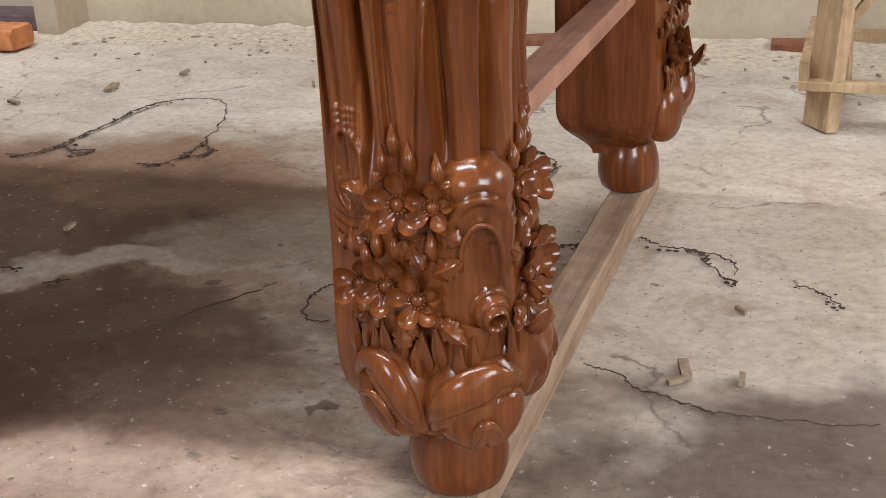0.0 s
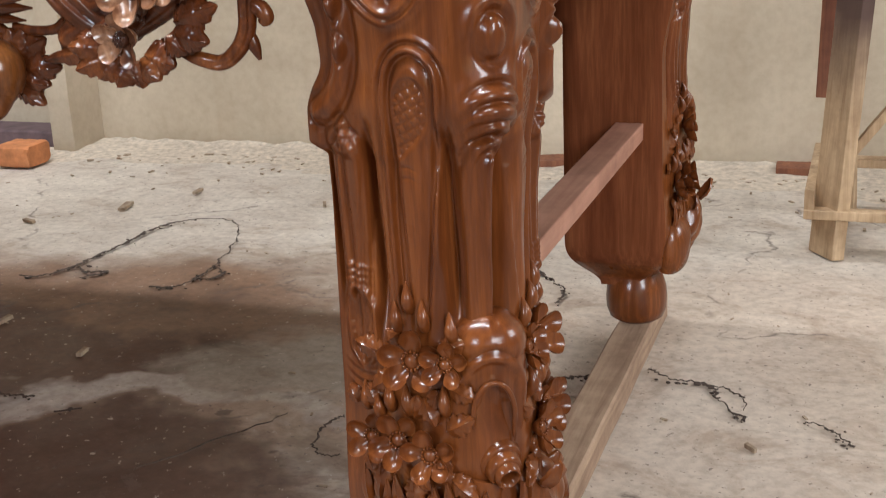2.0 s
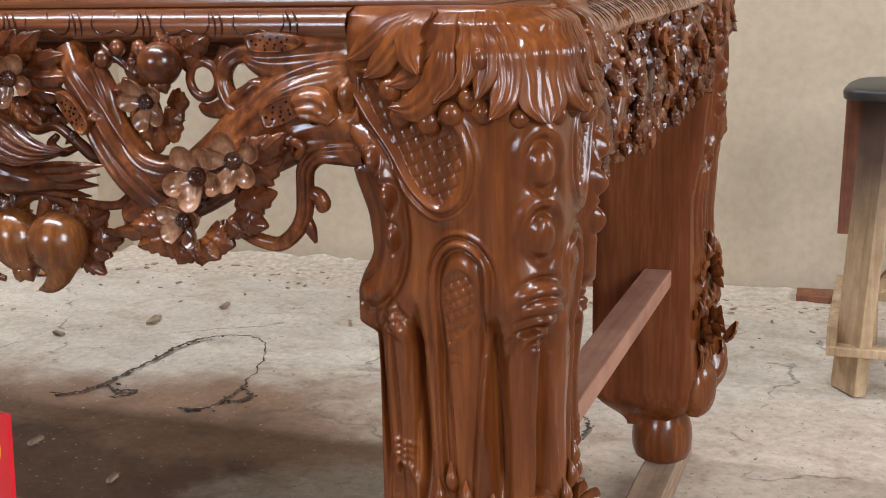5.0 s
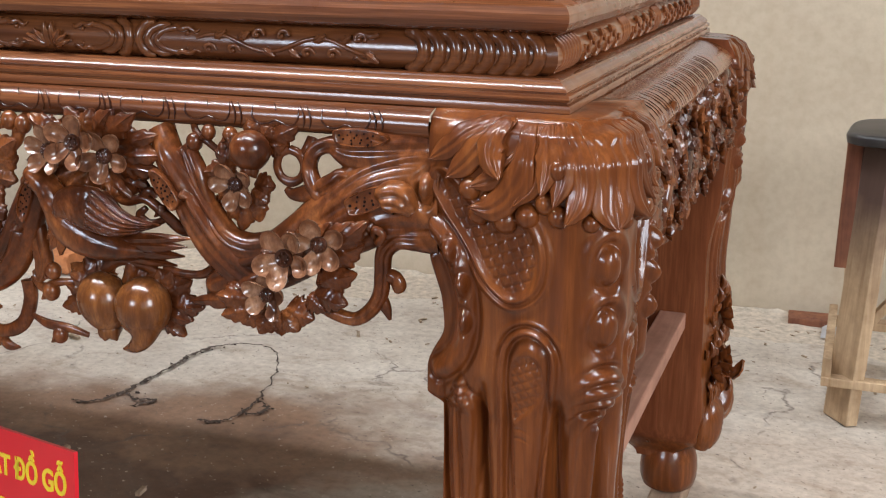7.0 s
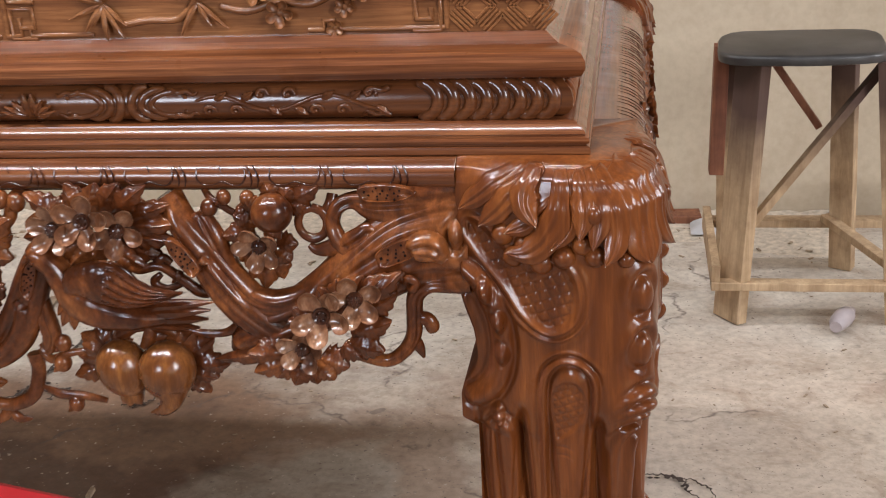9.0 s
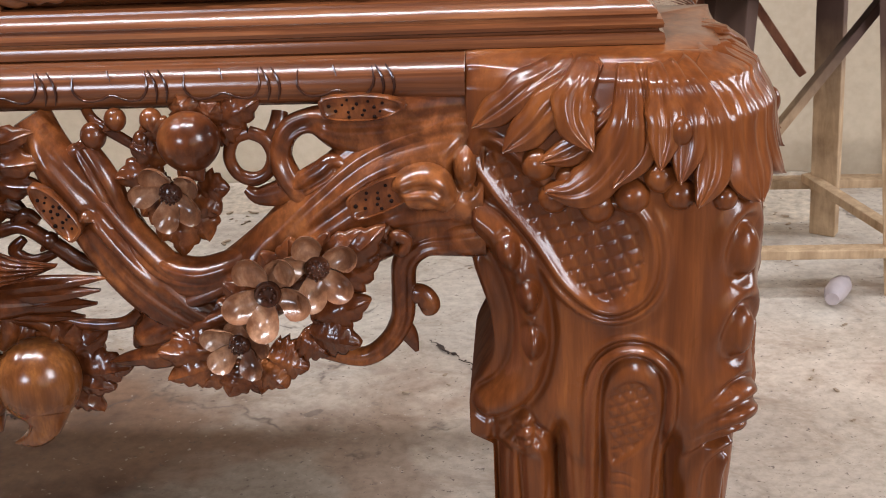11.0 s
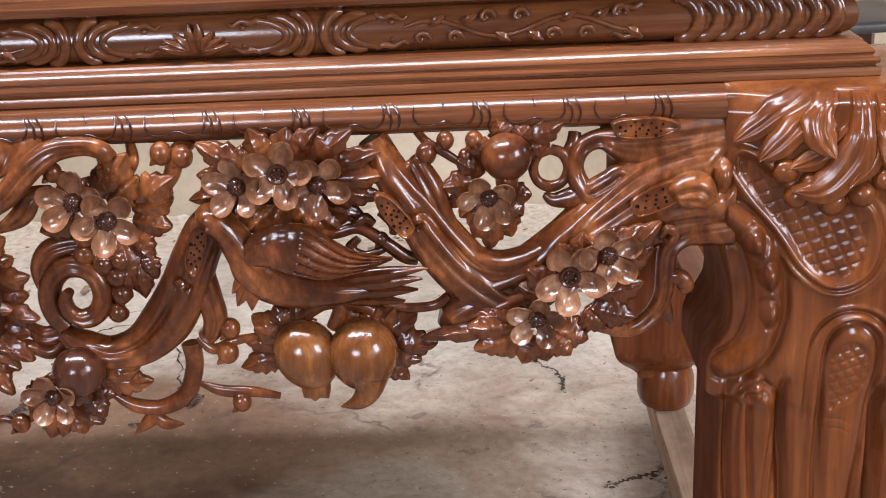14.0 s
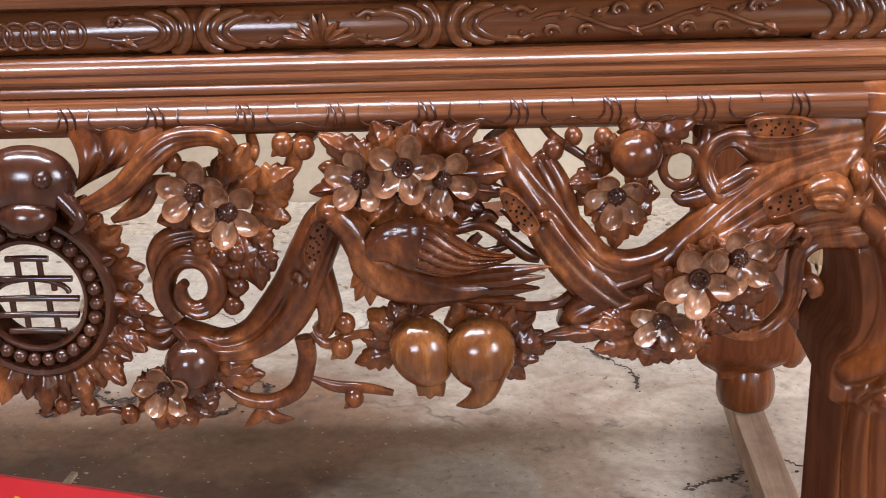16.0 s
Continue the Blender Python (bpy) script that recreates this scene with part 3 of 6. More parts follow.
    h -= step(0.36, 0.42, z) * step(0.512, 0.49, z) * (0.004 * bell(xc + 0.007, 0.0022) + 0.003 * bell(xc, 0.002))
    # small hatched tablet and ripples near the foot
    d, ins = dist_line(x, z, TOMB), inside(x, z, TOMB)
    line = np.minimum(np.abs(((z + 2.4 * x) / 0.01) % 1 - 0.5), np.abs(((z - 2.4 * x) / 0.01) % 1 - 0.5)) * 0.01 * 0.4
    h += np.where(ins, -0.002 * step(0, 0.002, d) + 0.0016 * bell(line, 0.0007), 0.003 * bell(d - 0.003, 0.0024))
    for k in range(3):
        h += 0.0024 * bell(z - 0.318 + 0.009 * k - 14 * (x + 0.253) ** 2, 0.0022) * bell(x + 0.253, 0.014)
        h += 0.0022 * bell(z - 0.398 - 0.006 * k + 14 * (x + 0.254) ** 2, 0.0018) * bell(x + 0.254, 0.012)
    h = h * 1.35
    h += 0.002 * step(0.7, 0.715, z) * step(0.768, 0.755, z) * step(-0.285, -0.26, x)
    # hollows behind the blossom
    h -= 0.004 * bell(z - 0.235, 0.016) * step(-0.29, -0.26, x)
    return h, cuts


CORNER_R = 0.048


def front_v(u, z):
    """Depth of the plain front face at u from the inner corner."""
    w, ku, v0 = leg_w(z), leg_edge(z), interp(z, FRONT_V)
    return v0 + (w - v0) * curl_of((u - ku) / (w - CORNER_R - ku))


def side_v(u, z):
    w, k, v0 = leg_w(z), leg_in(z), interp(z, SIDE_V)
    return v0 + (w - v0) * curl_of((u - k) / (w - CORNER_R - k))


def carving(xe, Z, shift):
    """Heights over one face and half of the corner, softened, with the fine cuts left crisp."""
    H, cuts = relief(xe + shift, np.array(Z)[:, None] + np.zeros(xe.shape), xe - xe[:, -1:])
    H *= np.array([1 - ease(0.764, 0.7705, z) for z in Z])[:, None]
    for _ in range(3):
        P = np.pad(H, 1, mode="edge")
        H = 0.4 * H + 0.15 * (P[:-2, 1:-1] + P[2:, 1:-1] + P[1:-1, :-2] + P[1:-1, 2:])
    H += cuts
    edge = np.minimum(1, np.arange(xe.shape[1]) / 3.0)
    H = H * (0.25 + 0.75 * edge)
    return H


def leg_body():
    NZ, NS, NC = 590, 112, 32
    Z = [0.1 + (0.7705 - 0.1) * i / NZ for i in range(NZ + 1)]
    xe = np.zeros((NZ + 1, NS + NC // 2 + 1))
    for i, z in enumerate(Z):
        w, ku = leg_w(z), leg_edge(z)
        xe[i, :NS] = [LX + ku + (w - CORNER_R - ku) * j / NS for j in range(NS)]
        xe[i, NS:] = [LX + w - CORNER_R + CORNER_R * 0.5 * math.pi * j / NC for j in range(NC // 2 + 1)]
    front, side = (carving(xe, Z, shift) for shift in (0.0, -0.016))
    rows = []
    for i, z in enumerate(Z):
        w, k, ku, r = leg_w(z), leg_in(z), leg_edge(z), CORNER_R
        vl, ul = interp(z, FRONT_V), interp(z, SIDE_V)
        row = [(ku, k + (vl - k) * j / 8) for j in range(8)]                       # face towards the opening
        for j in range(NS):                                                          # front face
            a = j / NS
            row.append((ku + (w - r - ku) * a, front_v(ku + (w - r - ku) * a, z) + front[i, j]))
        for j in range(NC + 1):                                                      # rounded corner
            a = math.pi / 2 * j / NC
            hh = r + (front[i, NS + j] if j <= NC // 2 else side[i, NS + NC - j])
            row.append((w - r + hh * math.sin(a), w - r + hh * math.cos(a)))
        for j in range(NS - 1, -1, -1):                                              # outer side face
            a = j / NS
            row.append((side_v(k + (w - r - k) * a, z) + side[i, j], k + (w - r - k) * a))
        row += [(ku + (ul - ku) * (1 - j / 8), k) for j in range(1, 8)]
        rows.append([(LX + u, LY - v, z) for u, v in row])
    return Mesh().grid(rows, True, True, True)


def lathe(c, prof, n=28):
    return Mesh().grid([[(c[0] + r * math.cos(2 * math.pi * k / n), c[1] + r * math.sin(2 * math.pi * k / n), z) for k in range(n)] for r, z in prof], True, True, True)


def S(x, z, o=0.0):
    """A point o in front of the front face of the leg."""
    w = leg_w(z)
    y = LY - front_v(x - LX, z)
    over = x - (LX + w - CORNER_R)
    if over > 0:
        y += CORNER_R - math.sqrt(max(0, CORNER_R ** 2 - over ** 2))
    return Vector((x, y - o, z))


def swap(m):
    """The same carving on the outer side face of the leg."""
    out = Mesh()
    out.v = [(LX + (LY - y) + side_v(x - LX, z) - front_v(x - LX, z), LY - (x - LX), z) for x, y, z in m.v]
    out.f = [tuple(reversed(f)) for f in m.f]
    return out


leg = part("leg", leg_body(), WOOD, table, "bulging carved leg with fluted shaft on a round foot", angle=179)
leg.data.materials.append(DULL)
for p in leg.data.polygons:
    if p.normal.x < -0.8 or p.normal.y > 0.8:
        p.material_index = 1
part("foot", lathe((-0.187, 0.052), [(0.034, 0.04), (0.041, 0.045), (0.0455, 0.058), (0.0465, 0.075), (0.045, 0.092), (0.041, 0.105), (0.036, 0.115)]), WOOD, leg)


def both(name, m, mat=WOOD, label=""):
    part(name, m, mat, leg, label)
    part(name, swap(m), mat, leg, label)


def blade(pts, half, o, high=0.006, tip=0.005):
    """A pointed acanthus leaf lying on the shoulder, grooved along its midrib and lifted at the tip."""
    P = spline([(x, z, 0) for x, z in pts], 8)
    n = len(P) - 1
    rows = []
    for i, p in enumerate(P):
        d = P[min(i + 1, n)] - P[max(i - 1, 0)]
        ln = math.hypot(d.x, d.y) or 1.0
        q = i / n
        w = half * min(1.0, 0.38 + 1.5 * q) * max(0.02, 1 - max(0.0, (q - 0.5) / 0.5) ** 2.4)
        w *= 1 + 0.07 * math.sin(19 * q)
        top, low = [], []
        for k in range(-9, 10):
            a = k / 9
            h = high * (1 - 0.75 * a * a) * min(1, 0.3 + 2 * q) - 0.0028 * math.exp(-(a / 0.2) ** 2) * (1 - q) ** 0.3 * min(1, 3 * q) - 0.0003 * math.exp(-((abs(a) - 0.5) / 0.12) ** 2) + 0.0012 * math.exp(-((abs(a) - 0.86) / 0.1) ** 2)
            c = S(p.x - d.y / ln * w * a, min(0.7695, p.y + d.x / ln * w * a), 0)
            out = Vector((0.25 * max(0, (c.x + 0.16) / 0.04), -1, 0)).normalized()
            top.append(c + out * (o + h + tip * max(0, q - 0.45) ** 2 * 3))
            low.append(c - out * 0.004)
        rows.append(top + low[::-1])
    return Mesh().grid(rows, True, True, True)


for pts, half, o in (([(-0.226, 0.769), (-0.25, 0.756), (-0.269, 0.741), (-0.286, 0.73)], 0.0105, 0.0), ([(-0.2, 0.745), (-0.214, 0.729), (-0.228, 0.718), (-0.246, 0.712)], 0.0095, 0.001),
                     ([(-0.212, 0.769), (-0.236, 0.748), (-0.252, 0.73), (-0.268, 0.717)], 0.0115, 0.003), ([(-0.186, 0.766), (-0.186, 0.742), (-0.19, 0.719), (-0.205, 0.7)], 0.0105, 0.003),
                     ([(-0.155, 0.766), (-0.136, 0.748), (-0.13, 0.722), (-0.128, 0.702), (-0.122, 0.686)], 0.0135, 0.004), ([(-0.166, 0.766), (-0.153, 0.747), (-0.148, 0.722), (-0.15, 0.704), (-0.158, 0.69)], 0.0115, 0.005),
                     ([(-0.174, 0.766), (-0.166, 0.746), (-0.163, 0.727), (-0.168, 0.704)], 0.0115, 0.006), ([(-0.181, 0.766), (-0.177, 0.748), (-0.176, 0.732), (-0.179, 0.712)], 0.0105, 0.007),
                     ([(-0.196, 0.766), (-0.196, 0.746), (-0.2, 0.724), (-0.213, 0.704), (-0.227, 0.695), (-0.244, 0.696)], 0.0135, 0.006), ([(-0.216, 0.769), (-0.226, 0.752), (-0.226, 0.737), (-0.216, 0.722)], 0.0125, 0.007)):
    both("acanthus_leaf", blade(pts, half, o))
# berries and buds under the acanthus leaves
for x, z, r in ((-0.247, 0.708, 0.0108), (-0.229, 0.7, 0.0085), (-0.238, 0.688, 0.01), (-0.213, 0.685, 0.0112), (-0.193, 0.692, 0.0108), (-0.177, 0.704, 0.01), (-0.166, 0.694, 0.0098), (-0.14, 0.69, 0.008)):
    both("berry", Mesh().ball(S(x, z, -0.001), r, 16, 11))
both("bud", Mesh().ball(S(-0.167, 0.733, 0.009), 0.0075, 14, 9, (0.9, 0.8, 1.2)))

# carving above the foot
for x, z, r, s in ((-0.2, 0.34, 0.0265, 0.3), (-0.216, 0.267, 0.0245, 0.9), (-0.245, 0.261, 0.022, 0.1), (-0.185, 0.262, 0.023, 0.5), (-0.17, 0.342, 0.02, 0.2)):
    both("blossom", flower(Mesh(), S(x, z, 0.003), r, (0.05, -1, 0.2), s, 14))
for x, z in ((-0.202, 0.392), (-0.188, 0.379), (-0.214, 0.374), (-0.224, 0.302), (-0.206, 0.304), (-0.25, 0.296), (-0.171, 0.31), (-0.236, 0.29), (-0.164, 0.372)):
    both("bud", Mesh().tube([S(x, z - 0.011, 0.0), S(x, z, 0.006), S(x - 0.002, z + 0.014, 0.003)], [0.0045, 0.0052, 0.0006], 10))
for k, (x, z) in enumerate(((-0.226, 0.35), (-0.232, 0.335), (-0.178, 0.318), (-0.166, 0.33), (-0.262, 0.285), (-0.226, 0.245), (-0.2, 0.238), (-0.172, 0.236), (-0.166, 0.255), (-0.252, 0.242))):
    a = 0.7 + k * 1.9
    both("leaf", leaf(Mesh(), S(x, z, 0.001), S(x + 0.017 * math.cos(a), z + 0.017 * math.sin(a), 0.004), 0.0075, (0, -1, 0.1), 4, 0.12))


def carved_ball(c, r, squash, rot, fn, n=46, rings=32):
    """A ball whose surface is cut by fn of the local direction."""
    rows = []
    for i in range(rings + 1):
        th = math.pi * (0.015 + 0.97 * i / rings)
        row = []
        for j in range(n):
            a = 2 * math.pi * j / n
            d = Vector((math.sin(th) * math.cos(a), math.sin(th) * math.sin(a), math.cos(th)))
            p = Vector((d.x * squash[0], d.y * squash[1], d.z * squash[2])) * (r * (1 + float(fn(d))))
            row.append(Vector(c) + rot @ p)
        rows.append(row)
    return Mesh().grid(rows[::-1], True, True, True)


def dome():
    """A round-headed boss with two nested arches cut into its face."""
    cx, cy, rows = -0.142, -0.006, []
    fx, fy = 0.42, -0.91
    for i in range(57):
        z = 0.262 + 0.121 * i / 56
        q = max(0.0, (z - 0.34) / 0.0435)
        R0 = (0.0255 + 0.004 * ease(0.27, 0.34, z)) * math.sqrt(max(0.01, 1 - q * q))
        row = []
        for j in range(56):
            a = 2 * math.pi * j / 56
            ca, sa = math.cos(a), math.sin(a)
            u = (ca * -fy + sa * fx) * R0
            front = ca * fx + sa * fy > 0
            e1 = math.hypot(u / 0.024, max(0, z - 0.312) / 0.034)
            e2 = math.hypot(u / 0.0145, max(0, z - 0.302) / 0.025)
            h = 0
            if front:
                h = -0.004 * float(step(1.06, 0.94, e1)) + 0.002 * float(bell(e1 - 1.15, 0.08)) - 0.008 * float(step(1.08, 0.93, e2)) + 0.0015 * float(bell(e2 - 1.2, 0.1))
            rr = R0 + h
            row.append((cx + rr * ca, cy + rr * sa, z))
        rows.append(row)
    return Mesh().grid(rows, True, True, True)


part("dome", dome(), WOOD, leg)


def cap(d):
    """The hood over the arches, with a lip cut round its lower edge."""
    e = d.z + 0.75 - 1.0 * max(0, d.x * 0.42 - d.y * 0.908) ** 3
    return 0.07 * float(step(-0.08, 0.02, e)) - 0.06 * float(step(0.0, -0.25, e)) - 0.05 * float(bell(d.x * 0.908 + d.y * 0.42 - 0.12, 0.05)) * (d.z > 0)


part("hood", carved_ball((-0.142, -0.006, 0.355), 0.0285, (1.0, 1.0, 0.92), Matrix.Identity(3), cap), WOOD, leg)
DF, DP = Vector((0.42, -0.908, 0)), Vector((0.908, 0.42, 0))
for hu, z0, hz, r in ((0.0165, 0.3, 0.03, 0.0022),):
    pts = [Vector((-0.142, -0.006, 0.272)) + DP * -hu + DF * 0.012]
    for k in range(13):
        a = radians(-90 + 15 * k)
        u, z = hu * math.sin(a), z0 + hz * math.cos(a)
        q = max(0.0, (z - 0.34) / 0.0435)
        R0 = 0.0295 * math.sqrt(max(0.02, 1 - q * q))
        pts.append(Vector((-0.142, -0.006, z)) + DP * u + DF * (math.sqrt(max(0.00001, R0 * R0 - u * u)) - 0.001))
    pts.append(Vector((-0.142, -0.006, 0.272)) + DP * hu + DF * 0.012)
    part("dome_rim", Mesh().tube(pts, [r] * len(pts), 10, smooth=2), WOOD, leg)
# a ringed, hollow-ended trumpet curling forward under the dome
EYE = Vector((0.6, -0.7, -0.36)).normalized()
EU = EYE.cross(Vector((0, 0, 1))).normalized()
EV = EYE.cross(EU)
horn = []
for along, r in ((-0.024, 0.02), (-0.008, 0.0285), (0.002, 0.0305), (0.008, 0.031), (0.0105, 0.0295), (0.011, 0.0268), (0.0165, 0.026), (0.0195, 0.0243), (0.02, 0.0213), (0.026, 0.0202), (0.0285, 0.0185), (0.029, 0.0155), (0.035, 0.0142), (0.0362, 0.0125), (0.035, 0.0105), (0.029, 0.0088), (0.022, 0.007), (0.021, 0.001)):
    horn.append([Vector((-0.141, -0.007, 0.26)) + EYE * along + (EU * math.cos(a) * 0.72 + EV * math.sin(a) * 0.8) * r for a in [2 * math.pi * k / 36 for k in range(36)]])
part("rolled_horn", Mesh().grid(horn, True, True, True), WOOD, leg, angle=60)
part("rolled_eye", Mesh().tube([(-0.152, -0.012, 0.19), (-0.15, -0.018, 0.215), (-0.146, -0.016, 0.24)], [0.02, 0.019, 0.018], 16), WOOD, leg)
for k in range(10):
    x = -0.254 + 0.0125 * k
    z = 0.222 + 0.008 * math.sin(k * 2.1)
    both("sepal", leaf(Mesh(), S(x, z - 0.03, 0.0), S(x + 0.006 * math.sin(k * 1.7), z + 0.012, 0.004), 0.0058, (0, -1, 0.1), 0, 0.1))


def lobe(c, r, tilt, lean, kind):
    """A fat leaf folded over the foot, one flap lying over the other."""
    def folded(d):
        e = d.z + 0.75 * d.x - 0.15 + 0.25 * d.x * d.x
        return 0.17 * float(step(-0.06, 0.03, e)) * (1 - 0.5 * max(0, e)) - 0.1 * float(bell(e + 0.1, 0.07)) - 0.09 * float(bell(d.x + 0.35 + 0.25 * d.z, 0.05)) * (e < -0.15) - 0.09 * float(bell(d.x + 0.02 + 0.35 * d.z, 0.05)) * (e < -0.2)

    def smooth_leaf(d):
        e = d.z - 0.12 - 0.42 * d.x + 0.25 * d.x * d.x
        return 0.14 * float(step(-0.07, 0.03, e)) * (1 - 0.5 * max(0, e)) - 0.09 * float(bell(e + 0.09, 0.06)) - 0.09 * float(bell(d.x - 0.42 + 0.6 * abs(d.z + 0.35), 0.05)) * (d.z < 0) + 0.03 * float(bell(d.z - 0.75, 0.1))

    def ridged(d):
        return 0.1 * math.cos(9 * d.x + 2.5 * d.z) * (1 - d.z * d.z) - 0.12 * float(bell(d.x - 0.15 * d.z, 0.06))

    fn = {"folded": folded, "smooth": smooth_leaf, "ridged": ridged}[kind]
    return carved_ball(c, r, (0.95, 0.62, 1.12), Euler((0, lean, tilt)).to_matrix(), fn)


part("foot_leaf", lobe((-0.217, LY - leg_w(0.17) + 0.016, 0.164), 0.039, -0.25, 0.12, "folded"), WOOD, leg)
part("foot_leaf", lobe((-0.146, LY - leg_w(0.17) + 0.016, 0.166), 0.0425, 0.3, -0.1, "smooth"), WOOD, leg)
part("foot_leaf", lobe((LX + leg_w(0.18) - 0.004, 0.025, 0.198), 0.04, 1.3, -0.25, "ridged"), WOOD, leg)
part("foot_leaf", lobe((LX + leg_w(0.18) - 0.012, 0.082, 0.168), 0.04, 1.7, 0.25, "folded"), WOOD, leg)


def on_lobe(c, r, tilt, lean, u, v, out=0.0):
    d = Vector((u, -math.sqrt(max(0.02, 1 - u * u - v * v)), v))
    return Vector(c) + Euler((0, lean, tilt)).to_matrix() @ Vector((d.x * 0.95, d.y * 0.62, d.z * 1.12)) * (r * (1.02 + out))


# thick rolled edges of the leaves folded over the foot
CL, CR = (-0.217, LY - leg_w(0.17) + 0.016, 0.164), (-0.146, LY - leg_w(0.17) + 0.016, 0.166)
part("leaf_fold", Mesh().tube([on_lobe(CL, 0.039, -0.25, 0.12, u, v, 0.06) for u, v in ((-0.92, 0.2), (-0.6, 0.6), (-0.1, 0.68), (0.35, 0.42), (0.66, 0.0), (0.8, -0.45))], [0.003, 0.0095, 0.0125, 0.0125, 0.01, 0.003], 18, 0.6, (0, -1, 0), 6), WOOD, leg)
part("leaf_fold", Mesh().tube([on_lobe(CL, 0.039, -0.25, 0.12, u, v, 0.03) for u, v in ((-0.7, -0.1), (-0.25, 0.12), (0.15, -0.1), (0.35, -0.5))], [0.001, 0.004, 0.0045, 0.001], 12, 0.7, (0, -1, 0), 6), WOOD, leg)
part("leaf_fold", Mesh().tube([on_lobe(CR, 0.0425, 0.3, -0.1, u, v, 0.07) for u, v in ((-0.93, -0.25), (-0.65, 0.12), (-0.1, 0.42), (0.45, 0.52), (0.85, 0.3))], [0.003, 0.011, 0.0165, 0.0145, 0.004], 18, 0.55, (0, -1, 0), 6), WOOD, leg)
part("leaf_fold", Mesh().tube([on_lobe(CR, 0.0425, 0.3, -0.1, u, v, 0.02) for u, v in ((-0.2, -0.85), (0.0, -0.35), (0.25, -0.25), (0.5, -0.6))], [0.001, 0.005, 0.005, 0.001], 12, 0.7, (0, -1, 0), 6), WOOD, leg)
for x, z, a, ln in ((-0.176, 0.352, 20, 0.028), (-0.168, 0.322, -20, 0.026), (-0.232, 0.34, 170, 0.026), (-0.222, 0.32, 215, 0.024), (-0.19, 0.31, -60, 0.024), (-0.17, 0.285, 30, 0.028), (-0.168, 0.245, -35, 0.03), (-0.236, 0.29, 120, 0.022), (-0.2, 0.29, 80, 0.022), (-0.2, 0.236, 265, 0.026), (-0.232, 0.238, 255, 0.024)):
    both("leaf", leaf(Mesh(), S(x, z, 0.001), S(x + ln * math.cos(radians(a)), z + ln * math.sin(radians(a)), 0.005), 0.0095, (0, -1, 0.15), 4, 0.16))
for x, y, z, tx, ty, tz in ((-0.1, 0.012, 0.22, -0.086, 0.0, 0.252), (-0.107, 0.045, 0.215, -0.1, 0.048, 0.236)):
    part("leaf_tip", leaf(Mesh(), (x, y, z), (tx, ty, tz), 0.012, (0.8, -0.6, 0), 0, 0.15), WOOD, leg)

# ---- pierced front apron ----
Y0 = FRONT_Y


def A(x, z, o=0.0):
    return Vector((x, Y0 - o, z))


def limb(pts, radii, flat=0.85, n=18, wob=0.03):
    """A round twig along pts of (x, z, how far it stands out)."""
    return Mesh().tube([A(*p) for p in pts], radii, n, flat, (0, -1, 0), 6, wob)


def carved(pts, half, depth, cuts=(), knots=(), fn=None, across=40, k=12, back=0.7):
    """A broad carved member: rounded in front, its surface cut by grooves that run along it.
    cuts hold (side at start, side at end, start, end, depth, width), knots (place, side, radius, height)."""
    P = spline([(p[0], p[1], p[2] if len(p) > 2 else 0.0) for p in pts], k)
    H = [h.x for h in spline([(h, 0, 0) for h in half], k)]
    n = len(P) - 1
    rows = []
    for i, p in enumerate(P):
        d = P[min(i + 1, n)] - P[max(i - 1, 0)]
        ln = math.hypot(d.x, d.y) or 1.0
        sx, sz = -d.y / ln, d.x / ln
        s, hw = i / n, max(H[i], 0.0006)
        front, rear = [], []
        for j in range(across + 1):
            a = math.sin(math.pi * (j / across - 0.5))
            dome = max(0.0, 1 - abs(a) ** 2.4) ** 0.6
            y = depth * min(1.0, hw / 0.012) * dome
            h = 0.0
            for a0, a1, s0, s1, dp, w in cuts:
                if s0 <= s <= s1:
                    q = (s - s0) / (s1 - s0)
                    h -= dp * math.sin(math.pi * q) ** 0.6 * math.exp(-(((a - a0 - (a1 - a0) * q) * hw) / w) ** 2)
            for ks, ka, kr, kh in knots:
                rr = math.hypot((s - ks) * n * 0.0045, (a - ka) * hw) / kr
                h += kh * (math.exp(-rr * rr) - 0.9 * math.exp(-((rr - 1.25) / 0.3) ** 2))
            if fn:
                h += fn(s, a)
            c = A(p.x + sx * hw * a, p.y + sz * hw * a, p.z)
            front.append(c + Vector((0, -(y + h * min(1, dome * 2.2)), 0)))
            if 0 < j < across:
                rear.append(c + Vector((0, back * depth * dome, 0)))
        rows.append(front + rear[::-1])
    return Mesh().grid(rows, True, True, True)


# trunk rooted in the leg
trunk_cuts = [(-0.62, -0.5, 0.0, 0.55, 0.005, 0.004), (-0.15, -0.3, 0.05, 0.6, 0.0045, 0.0045), (0.3, 0.12, 0.1, 0.7, 0.005, 0.005), (0.62, 0.55, 0.02, 0.5, 0.0045, 0.004),
              (-0.4, 0.3, 0.42, 0.95, 0.004, 0.004), (0.1, -0.45, 0.5, 0.98, 0.0035, 0.0035), (0.5, 0.7, 0.55, 1.0, 0.004, 0.004), (0.05, -0.1, 0.0, 0.3, 0.003, 0.003), (-0.8, -0.75, 0.1, 0.5, 0.003, 0.003)]
